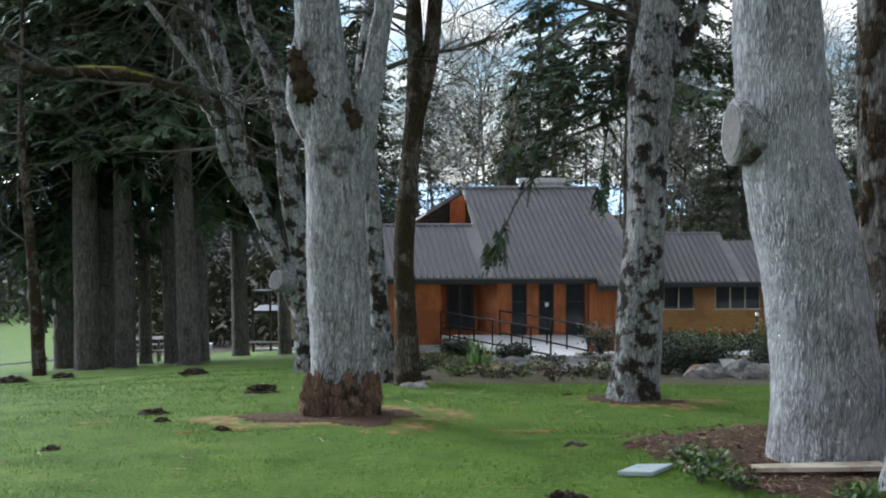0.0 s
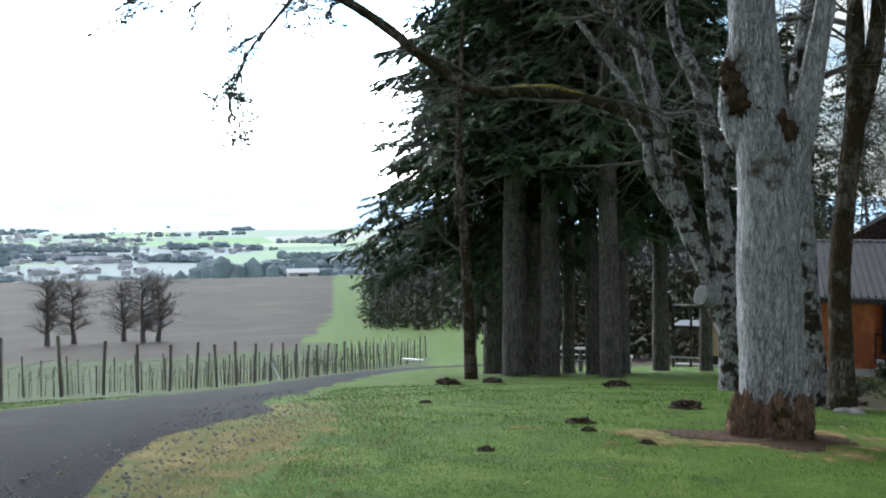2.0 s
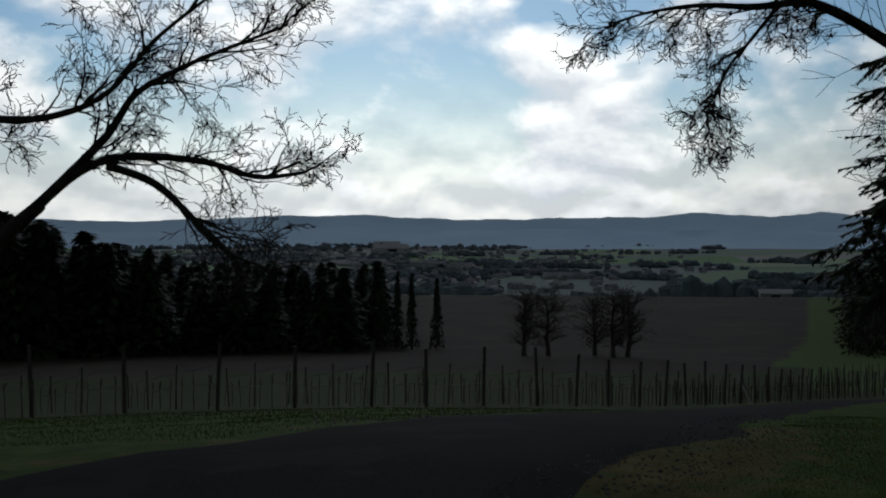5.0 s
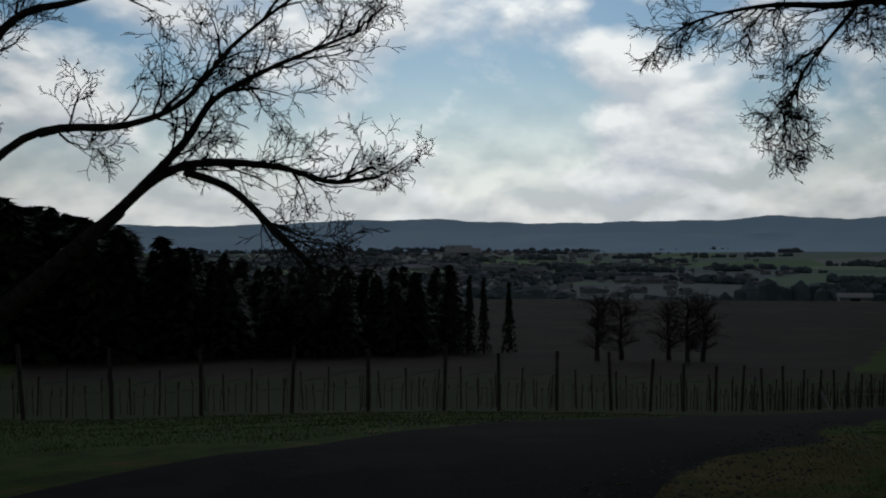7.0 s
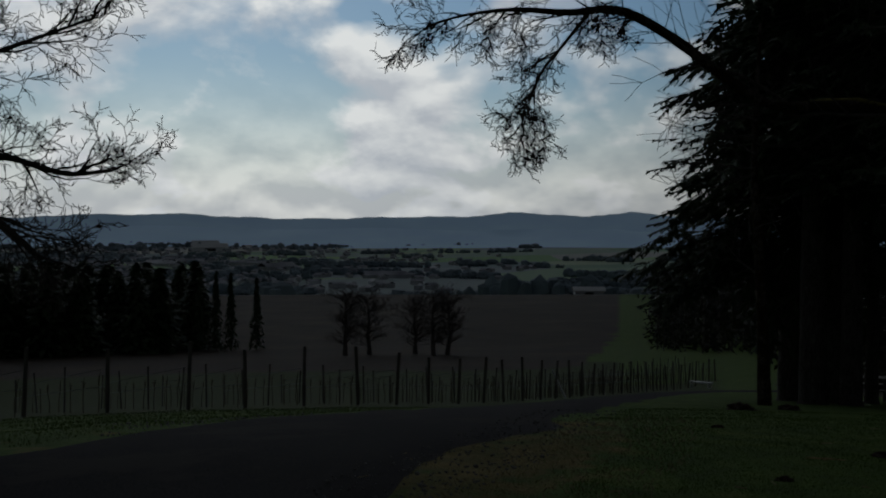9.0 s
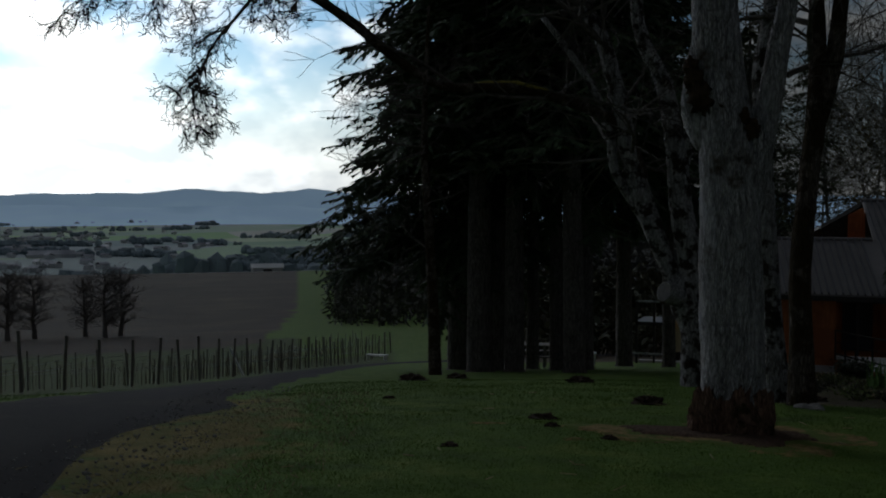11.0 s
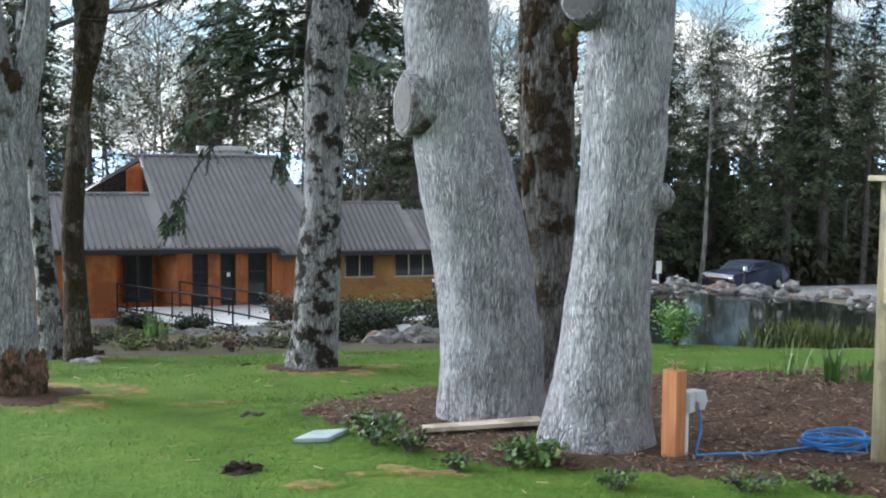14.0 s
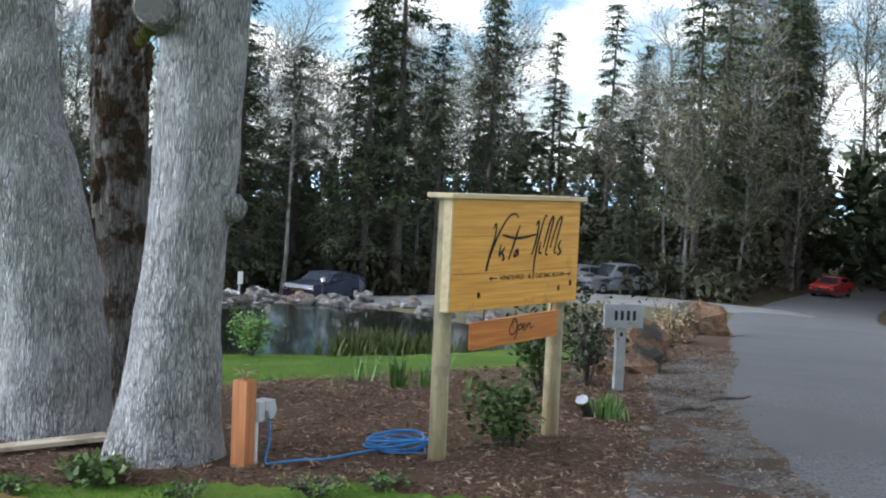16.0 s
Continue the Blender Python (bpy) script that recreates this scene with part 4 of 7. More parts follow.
for a, u, q in ((0.16, 2.55, 0.05), (0.10, 2.68, 0.06), (0.22, 2.30, 0.035), (-0.2, 2.66, 0.06)):
    part("bark_scar", Geo().blob(local(AZ, RR, a, u, -0.20 if abs(a) < 0.18 else -0.14), (q, q * 0.6, q * 1.5), 0.8, 4, 8, 12), BARK_MOSSY, tree, "dark mossy scar in the bark", smooth=True)
g = Geo()
for k in range(10):
    g.blob(local(AZ, RR, -0.20 + 0.03 * (k % 4), 2.45 + 0.035 * k, -0.15), (0.028, 0.022, 0.045), 0.9, 4, 7, 10)
part("moss", g, MOSS_DULL, tree, "dull green moss below the sawn limb", smooth=True)
AZ, RR = -21.63, 9.3
tree = oak("dark mossy oak behind the pale pair", AZ, RR, ((0, 0, 0.26), (-0.03, 0.7, 0.215), (-0.07, 1.6, 0.215), (-0.09, 2.3, 0.22), (-0.11, 3.2, 0.21), (-0.1, 6, 0.12)), BARK_MOSSY, 40, 0.2)
part("limb", stem([(*local(AZ, RR, a, u), q) for a, u, q in ((-0.1, 2.9, 0.12), (0.12, 3.5, 0.09), (0.5, 4.4, 0.06), (0.8, 5.8, 0.03))], 14, 8, 0.08, 4), BARK_MOSSY, tree, smooth=True)
g = Geo()
for k in range(14):
    u = rng.uniform(1.2, 2.9)
    a = rng.uniform(3.4, 6.0)
    g.blob(local(AZ, RR, -0.08 + 0.2 * math.cos(a), u, 0.2 * math.sin(a)), (0.05, 0.03, 0.10), 1.0, 5, 9, 12)
part("moss", g, MOSS_BROWN, tree, "rusty brown hanging moss", smooth=True)


# ---- firs ----
def spray(g, rng, p, way, size, n=7):
    """A flat drooping spray of needles: narrow leaflets off a twig."""
    side = way.cross(Vector((0, 0, 1)))
    side = side.normalized() if side.length > 0.01 else Vector((1, 0, 0))
    for k in range(n):
        u = k / (n - 1)
        c = p + way * size * u
        for s in (-1, 1):
            w = (way * 0.75 + side * s * (0.9 - 0.5 * u) + Vector((rng.uniform(-.2, .2), rng.uniform(-.2, .2), rng.uniform(-0.55, 0.05)))).normalized()
            l = size * rng.uniform(0.3, 0.55) * (1.1 - 0.6 * u)
            t = way * size * 0.15 + Vector((0, 0, rng.uniform(-0.02, 0.02)))
            b = len(g.v)
            g.v += [c - t, c + t, c + w * l]
            g.f.append((b, b + 1, b + 2))


def fir_tree(label, at, rng, height, radius, clear, reach, whorls, per, lean=(0, 0), spray_n=5, size=0.5, name="fir_tree", sides=18, bark_mat=None, needle_mat=None, spacing=0.5):
    tree = thing(name, label, "tree", at)
    rows = [(0, 0, -0.4, radius * 1.25), (0, 0, 0.05, radius * 1.15), (0, 0, 0.6, radius), (lean[0] * 0.5, lean[1] * 0.5, height * 0.5, radius * 0.62), (lean[0], lean[1], height, 0.03)]
    part("trunk", stem(rows, sides, 8, 0.07, 2.2, 0.1), bark_mat or BARK_FIR, tree, smooth=True)
    wood, leaf = Geo(), Geo()
    for i in range(whorls):
        u = i / max(1, whorls - 1)
        h = clear + (height - clear) * u ** 1.25
        gap = (height - clear) / whorls
        for _ in range(per):
            hh = min(height - 0.05, h + rng.uniform(-0.8, 0.8) * gap)
            cx = Vector((lean[0] * hh / height, lean[1] * hh / height, hh))
            a = rng.uniform(0, 2 * math.pi)
            ragged = 0.92 + 0.45 * noise.noise(Vector((math.cos(a) * 1.3, math.sin(a) * 1.3, hh * 0.55 + height)))
            l = reach * (1 - 0.86 * u ** 1.2) * rng.uniform(0.6, 1.08) * min(1.12, ragged) + 0.12
            d = Vector((math.cos(a), math.sin(a), rng.uniform(-0.15, 0.25)))
            pts, p = [cx.copy()], cx.copy()
            n = max(3, int(l / spacing))
            for k in range(n):
                d = (d + Vector((rng.uniform(-.12, .12), rng.uniform(-.12, .12), -0.09 + (0.14 if k > n * 0.6 else 0)))).normalized()
                p = p + d * l / n
                pts.append(p.copy())
            wood.tube(pts, [max(0.008, 0.035 * (1 - k / (n + 1)) * (1 - 0.5 * u)) for k in range(n + 1)], 4, cap=False)
            for k in range(1, n + 1):
                if k < n * 0.25:
                    continue
                for s in (-1, 1, 0):
                    w = (pts[k] - pts[k - 1]).normalized()
                    sd = Vector((-w.y, w.x, 0)) * s
                    w2 = (w * 0.6 + sd * rng.uniform(0.5, 1.1) + Vector((0, 0, rng.uniform(-0.5, 0.1)))).normalized()
                    spray(leaf, rng, pts[k] + Vector((rng.uniform(-.1, .1), rng.uniform(-.1, .1), rng.uniform(-.1, .05))), w2, size * rng.uniform(0.7, 1.3), spray_n)
    part("branchwork", wood, BARK_TWIG, tree)
    part("crown", leaf, needle_mat or NEEDLES, tree, "dark green drooping needle sprays")
    return tree


rng = random.Random(11)
GROVE = ((18.3, 33.0, 0.42, 4.0, 4.9), (17.25, 28.3, 0.44, 5.6, 3.0), (16.4, 31.2, 0.33, 5.8, 3.0), (15.54, 28.2, 0.34, 5.6, 3.0), (14.6, 33.0, 0.25, 5.6, 3.0), (13.4, 30.8, 0.26, 5.2, 3.0), (12.55, 26.5, 0.34, 5.4, 3.0), (11.95, 30.5, 0.27, 5.4, 3.2), (10.07, 37.0, 0.36, 4.8, 3.0), (7.9, 37.0, 0.28, 5.0, 2.6))
for i, (az, r, rad, clear, reach) in enumerate(GROVE):
    fir_tree("tall fir with a bare dark trunk at the lawn's edge", polar(az, r), rng, 18.0 if i == 0 else rng.uniform(17, 22), rad * 0.74, clear, reach, 34 if i == 0 else 30, 10 if i == 0 else 7, (rng.uniform(-.4, .4), rng.uniform(-.4, .4)), 6, 0.66, spacing=0.42)

# a slim leafless tree before the firs
p = polar(19.49, 24.9)
tree = thing("bare_tree", "slim leafless tree before the fir grove", "tree", p)
rows = [(0, 0, -0.3, 0.17), (0, 0, 0.1, 0.15), (-0.05, 0, 1.5, 0.12), (-0.15, 0, 3.2, 0.10), (-0.3, 0.1, 5.2, 0.07), (-0.2, 0.1, 8.0, 0.03)]
part("trunk", stem(rows, 12, 8, 0.05, 2), BARK_THIN, tree, smooth=True)
g = Geo()
for i in range(15):
    z = rng.uniform(2.2, 6.5)
    a = rng.gauss(2.9, 1.3)
    boughs(g, rng, Vector((-0.05 - 0.04 * z, 0, z)), Vector((math.cos(a), math.sin(a), rng.uniform(-0.1, 0.5))), rng.uniform(0.9, 1.7), 0.026, 2, 0.04, 0.35, 2, 4, 0.006)
part("crown", g, BARK_TWIG, tree, "sparse drooping bare twigs")

# the fir whose boughs hang before the house roof
rng = random.Random(77)
p = polar(-9.45, 24)
tree = fir_tree("fir with low boughs hanging before the house", p, rng, 19, 0.26, 5.6, 3.9, 24, 5, (0, 0), 5, 0.55, spacing=0.42)
g, w = Geo(), Geo()
for tx, tz, ty in ((-3.05, 2.0, -0.5), (-0.75, 3.3, -0.2)):
    a, b = Vector((-0.1, 0, tz + 3.2)), Vector((tx, ty, tz))
    line = [a, a.lerp(b, 0.45) + Vector((0, 0, 0.9)), a.lerp(b, 0.8) + Vector((0, 0, 0.75)), b]
    w.tube(line, [0.04, 0.03, 0.02, 0.008], 5)
    for k in range(26):
        u = rng.uniform(0.55, 1)
        o = line[2].lerp(line[3], (u - 0.55) / 0.45) if u > 0.7 else line[1].lerp(line[2], u)
        spray(g, rng, o + Vector((rng.gauss(0, .08), rng.gauss(0, .08), rng.gauss(0, .1))), Vector((rng.uniform(-.6, .6), rng.uniform(-.5, .5), -0.9)).normalized(), rng.uniform(0.25, 0.5), 5)
part("bough", w, BARK_TWIG, tree, "long hanging bough")
part("needle_spray", g, NEEDLES, tree, "drooping needle sprays")

# ---- the house ----
FLOOR = -4.1
house = thing("house", "low cedar house with a grey metal roof", "house", (0, 0, 0))
SLOPE = 0.52
EAVE_Y, EAVE_Z = 44.4, -1.80


def roof_z(y):
    return EAVE_Z + SLOPE * (y - EAVE_Y)


def roof_sheet(name, pts, parent, seams, thick=0.09):
    """A sloping metal sheet with standing seams that run from eave to ridge."""
    g = Geo().slab(pts, (0, 0, -thick))
    sheet = part(name, g, METAL_ROOF, parent, "grey standing-seam metal")
    for a, b in seams:
        a, b = Vector(a), Vector(b)
        s = Geo()
        u = Vector((0.028, 0, 0))
        n = Vector((0, -0.03, 0.075))
        s.slab([a - u, a + u, b + u, b - u], n)
        part("seam", s, SEAM_SHADE, sheet)
    return sheet


def wall_box(name, lo, hi, mat, parent=None, label="", bevel=0.0):
    return part(name, Geo().box(lo, hi), mat, parent or house, label, bevel=bevel)


def boarded(name, x0, x1, z0, z1, y, parent, mat, label, pitch=0.14, depth=0.2):
    """A wall of upright boards with narrow joints."""
    w = wall_box(name, (x0, y + 0.012, z0), (x1, y + depth, z1), mat, parent, label)
    x = x0
    while x < x1 - 0.03:
        e = min(x + pitch - 0.012, x1)
        part("board", Geo().box((x, y - 0.008, z0), (e, y + 0.010, z1)), mat, w)
        x += pitch
    return w


def seams_between(x0, x1, y0, z0, y1, z1, pitch=0.25, lean=0.0, left=-99.0):
    out, x = [], x0
    while x <= x1:
        out.append(((x, y0, z0), (max(x - lean * (y1 - y0), left), y1, z1)))
        x += pitch
    return out


RIDGE_Y = 51.0
RIDGE_Z = roof_z(RIDGE_Y)
LOW_Y = 48.05
# front slope of the main roof, with its slanted east end
pts = [(-3.8, EAVE_Y, EAVE_Z), (5.95, EAVE_Y, EAVE_Z), (5.95, 43.95, roof_z(43.95)), (8.25, 43.95, roof_z(43.95)), (6.75, RIDGE_Y, RIDGE_Z), (0.85, RIDGE_Y, RIDGE_Z), (1.25, LOW_Y, roof_z(LOW_Y)), (-3.8, LOW_Y, roof_z(LOW_Y))]
seams = seams_between(-3.1, 1.6, EAVE_Y, EAVE_Z, LOW_Y, roof_z(LOW_Y), lean=0.17) + seams_between(2.05, 5.9, EAVE_Y, EAVE_Z, RIDGE_Y, RIDGE_Z, lean=0.17) + seams_between(6.1, 7.7, 43.95, roof_z(43.95), RIDGE_Y, RIDGE_Z, lean=0.17)
roof = roof_sheet("roof", pts, house, seams)
part("ridge_cap", Geo().tube([(0.8, RIDGE_Y, RIDGE_Z + 0.03), (6.8, RIDGE_Y, RIDGE_Z + 0.03)], [0.09, 0.09], 8), METAL_ROOF, roof, "folded metal ridge cap")
part("ridge_cap", Geo().tube([(-3.8, LOW_Y, roof_z(LOW_Y) + 0.02), (1.2, LOW_Y, roof_z(LOW_Y) + 0.02)], [0.08, 0.08], 8), METAL_ROOF, roof, "folded metal top flashing")
part("back_slope", Geo().slab([(0.85, RIDGE_Y, RIDGE_Z), (6.75, RIDGE_Y, RIDGE_Z), (6.75, 57.5, RIDGE_Z - 1.75), (-1.8, 57.5, RIDGE_Z - 1.75)], (0, 0, -0.1)), METAL_ROOF, roof)
part("east_slope", Geo().slab([(6.75, RIDGE_Y, RIDGE_Z), (8.25, 43.95, roof_z(43.95)), (8.6, 57.5, RIDGE_Z - 3.6), (6.75, 57.5, RIDGE_Z - 1.75)], (0, 0, -0.08)), METAL_ROOF, roof)
part("fascia", Geo().box((-3.8, EAVE_Y - 0.03, EAVE_Z - 0.24), (5.95, EAVE_Y + 0.02, EAVE_Z - 0.06)), DARK_FRAME, roof, "dark eave board and gutter")
part("fascia", Geo().box((5.95, 43.92, roof_z(43.95) - 0.24), (8.2, 43.97, roof_z(43.95) - 0.06)), DARK_FRAME, roof, "dark eave board and gutter")
part("fascia", Geo().box((5.93, 43.95, roof_z(43.95) - 0.22), (5.97, EAVE_Y, EAVE_Z - 0.06)), DARK_FRAME, roof)
# west gable with its overhang
part("soffit", Geo().slab([(0.82, RIDGE_Y, RIDGE_Z - 0.01), (-0.82, 55.0, RIDGE_Z - 1.09), (-0.2, 55.0, RIDGE_Z - 1.1), (1.35, RIDGE_Y, RIDGE_Z - 0.02)], (0, 0, -0.2)), RAIL_DARK, house, "dark underside of the gable overhang")
gable = part("gable_wall", Geo().slab([(0.30, 50.0, -0.2), (0.98, 50.0, -0.2), (0.98, 50.0, 1.08), (0.86, 50.0, 1.36), (0.30, 50.0, 1.06)], (0, 0.2, 0)), CEDAR, house, "weathered orange cedar boards")
for i in range(5):
    x = 0.32 + 0.135 * i
    part("batten", Geo().box((x, 49.95, -0.2), (x + 0.05, 49.99, 1.0 + 0.4 * (x - 0.3))), CEDAR, gable)
# added dark panel that paints the shade beneath the overhang
part("gable_shade", Geo().slab([(-0.72, 50.2, -0.6), (0.28, 50.2, -0.6), (0.28, 50.2, 1.10), (-0.72, 50.2, 0.50)], (0, 0.1, 0)), RAIL_DARK, house, "dark panel standing in for shade under the overhang")
part("chimney", Geo().box((3.5, 52.5, 0.0), (5.5, 53.6, 1.9)), STONE_GREY, house, "broad grey stuccoed chimney", bevel=0.03)
part("chimney_cap", Geo().box((3.42, 52.42, 1.9), (5.58, 53.68, 2.12)), CONCRETE, house, "pale chimney cap", bevel=0.03)
# walls of the front
WALL_TOP = -2.0
boarded("wall", -3.5, -0.1, -5.4, WALL_TOP, 45.0, house, CEDAR, "orange cedar boards")
wall_box("wall", (-0.1, 46.7, -5.2), (1.4, 46.9, WALL_TOP), CEDAR, label="shaded orange cedar of the porch")
part("wall", Geo().slab([(1.40, 46.7, -5.0), (2.1, 45.0, -5.0), (2.1, 45.0, WALL_TOP), (1.40, 46.7, WALL_TOP)], (0.15, 0.06, 0)), CEDAR, house, "orange cedar of the porch side")
wall_box("ceiling_board", (-0.1, 45.0, WALL_TOP), (2.1, 46.8, WALL_TOP + 0.06), CEDAR)
wall_box("beam", (-0.1, 44.98, WALL_TOP - 0.14), (5.65, 45.14, WALL_TOP + 0.02), DARK_FRAME, label="dark lintel")
door = part("door", Geo().box((0.2, 46.62, FLOOR), (1.15, 46.68, -2.05)), PANE, house, "dark glazed entrance door")
for lo, hi in (((0.12, 46.58, FLOOR), (0.22, 46.7, -2.0)), ((0.64, 46.58, FLOOR), (0.72, 46.7, -2.0)), ((1.13, 46.58, FLOOR), (1.23, 46.7, -2.0)), ((0.12, 46.58, -2.15), (1.23, 46.7, -2.0))):
    part("door_frame", Geo().box(lo, hi), DARK_FRAME, door)
part("porch_post", Geo().box((0.62, 44.95, FLOOR), (0.72, 45.06, WALL_TOP)), DARK_FRAME, house, "slim dark porch post")
for x0, x1 in ((2.1, 2.68), (3.27, 3.74), (4.33, 4.80), (5.55, 5.68)):
    wall_box("pier", (x0, 44.9, -5.3), (x1, 45.25, WALL_TOP), CEDAR, label="orange cedar pier", bevel=0.02)
for x0, x1 in ((2.68, 3.27), (3.74, 4.33), (4.80, 5.55)):
    w = part("window", Geo().box((x0, 45.08, FLOOR - 0.05), (x1, 45.12, WALL_TOP - 0.1)), PANE, house, "tall dark glazed door")
    for lo, hi in (((x0, 45.03, FLOOR - 0.1), (x0 + 0.06, 45.14, WALL_TOP)), ((x1 - 0.06, 45.03, FLOOR - 0.1), (x1, 45.14, WALL_TOP)), ((x0, 45.03, -2.85), (x1, 45.14, -2.79)), ((x0, 45.03, FLOOR - 0.12), (x1, 45.14, FLOOR + 0.02))):
        part("frame", Geo().box(lo, hi), DARK_FRAME, w)
part("notice", Geo().box((4.0, 45.02, -3.0), (4.13, 45.03, -2.84)), WHITE_PAINT, house, "small white notice on the glass")
boarded("wall", 5.68, 8.1, -5.4, -2.0, 44.6, house, CEDAR, "orange cedar boards")
wall_box("wall", (5.68, 44.6, -5.4), (5.8, 45.2, -2.0), CEDAR)
wall_box("wall", (8.0, 44.6, -5.4), (8.15, 57.0, -2.1), CEDAR)
wall_box("wall", (-3.5, 45.2, -5.4), (-3.3, 57.0, -1.6), CEDAR)
wall_box("wall", (-3.5, 57.0, -5.4), (8.15, 57.2, -1.9), CEDAR)
wall_box("wall", (-3.5, LOW_Y, -1.0), (1.2, LOW_Y + 0.15, 0.0), CEDAR)
wall_box("footing", (-3.52, 44.96, -5.6), (-0.1, 45.2, -4.5), CONCRETE, label="concrete footing")
# the wing
WE_Y, WE_Z, WR_Y, WR_Z = 47.0, -2.18, 51.5, -0.42
wing = roof_sheet("wing_roof", [(7.6, WE_Y, WE_Z), (22.5, WE_Y, WE_Z), (22.5, WR_Y - 0.7, WR_Z - 0.28), (12.4, WR_Y - 0.7, WR_Z - 0.28), (12.4, WR_Y, WR_Z), (7.6, WR_Y, WR_Z)], house, seams_between(7.8, 12.2, WE_Y, WE_Z, WR_Y, WR_Z) + seams_between(12.6, 22.3, WE_Y, WE_Z, WR_Y - 0.7, WR_Z - 0.28))
part("back_slope", Geo().slab([(7.6, WR_Y, WR_Z), (12.4, WR_Y, WR_Z), (12.4, 56.5, -2.2), (7.6, 56.5, -2.2)], (0, 0, -0.1)), METAL_ROOF, wing)
part("back_slope", Geo().slab([(12.4, WR_Y - 0.7, WR_Z - 0.28), (22.5, WR_Y - 0.7, WR_Z - 0.28), (22.5, 56.5, -2.3), (12.4, 56.5, -2.3)], (0, 0, -0.1)), METAL_ROOF, wing)
part("ridge_cap", Geo().tube([(7.6, WR_Y, WR_Z + 0.02), (12.4, WR_Y, WR_Z + 0.02)], [0.07, 0.07], 8), METAL_ROOF, wing)
part("fascia", Geo().box((7.9, WE_Y - 0.03, WE_Z - 0.24), (22.5, WE_Y + 0.02, WE_Z - 0.05)), DARK_FRAME, wing, "dark eave board and gutter")
WY = 47.6
for lo, hi in (((8.1, -3.36), (9.15, -2.3)), ((10.4, -3.36), (11.3, -2.3)), ((13.15, -3.36), (22.0, -2.3)), ((8.1, -4.3), (22.0, -3.36)), ((8.1, -2.42), (22.0, -2.2))):
    wall_box("wall", (lo[0], WY, lo[1]), (hi[0], WY + 0.2, hi[1]), CEDAR_TAN, label="tan cedar siding of the wing")
for i in range(12):
    z = -4.28 + i * 0.175
    for x0, x1 in (((8.1, 22.0),) if z < -3.5 else ((8.1, 9.12), (10.43, 11.27), (13.2, 22.0))):
        part("clapboard", Geo().box((x0, WY - 0.02, z), (x1, WY + 0.0, z + 0.16)), CEDAR_TAN, house)
wall_box("skirting", (8.1, WY - 0.05, -4.42), (22.0, WY + 0.1, -4.3), CEDAR, label="orange skirting board")
# shade below the skirting is put into the footing's dark colour
wall_box("footing", (8.1, WY + 0.02, -5.9), (22.0, WY + 0.25, -4.42), DARK_FRAME, label="footing coloured dark for shade")
wall_box("wall", (8.1, 56.0, -5.4), (22.2, 56.2, -2.3), CEDAR_TAN)
wall_box("wall", (22.0, WY, -5.4), (22.2, 56.0, -2.3), CEDAR_TAN)
for x0, x1, n in ((9.15, 10.4, 2), (11.3, 13.15, 3)):
    w = part("window", Geo().box((x0, WY + 0.08, -3.36), (x1, WY + 0.11, -2.42)), PANE, house, "dark window with pale mullions")
    for k in range(n + 1):
        x = x0 + (x1 - x0) * k / n
        part("mullion", Geo().box((x - 0.025, WY + 0.0, -3.36), (x + 0.025, WY + 0.12, -2.42)), BEIGE, w)
    part("sill", Geo().box((x0 - 0.05, WY - 0.05, -3.42), (x1 + 0.05, WY + 0.1, -3.36)), BEIGE, w)

# the ramp and its rails
ramp_ob = thing("entrance_ramp", "pale concrete entrance ramp with dark metal rails", "ramp", (0, 0, 0))
deck = [(-0.1, 44.95, FLOOR), (0.65, 43.0, FLOOR), (3.6, 38.5, FLOOR + 0.02), (5.05, 39.4, FLOOR + 0.02), (5.5, 44.85, FLOOR)]
part("deck", Geo().slab(deck, (0, 0, -0.16)), CONCRETE, ramp_ob, "pale concrete", bevel=0.02)
part("pier", Geo().box((0.9, 42.5, -5.4), (1.15, 43.2, FLOOR - 0.16)), CONCRETE, ramp_ob)
part("pier", Geo().box((2.6, 40.6, -5.2), (2.9, 41.2, FLOOR - 0.16)), CONCRETE, ramp_ob)


def railing(line, posts, drop=0.0):
    line = [Vector(p) for p in line]
    for k in range(posts):
        u = k / (posts - 1) * (len(line) - 1)
        i = min(int(u), len(line) - 2)
        p = line[i].lerp(line[i + 1], u - i)
        part("post", Geo().box((p.x - 0.03, p.y - 0.03, p.z - 0.1), (p.x + 0.03, p.y + 0.03, p.z + 0.98)), RAIL_DARK, ramp_ob)
    for h in (0.98, 0.12):
        part("rail", Geo().tube([p + Vector((0, 0, h)) for p in line], [0.034] * len(line), 6), RAIL_DARK, ramp_ob)
    part("cable", Geo().tube([p + Vector((0, 0, 0.55)) for p in line], [0.016] * len(line), 4), RAIL_DARK, ramp_ob)


railing([(-0.1, 44.5, FLOOR), (0.7, 43.05, FLOOR), (2.2, 40.75, FLOOR), (3.62, 38.6, FLOOR)], 8)
railing([(2.2, 44.7, FLOOR), (3.8, 42.0, FLOOR), (5.0, 39.6, FLOOR)], 5)

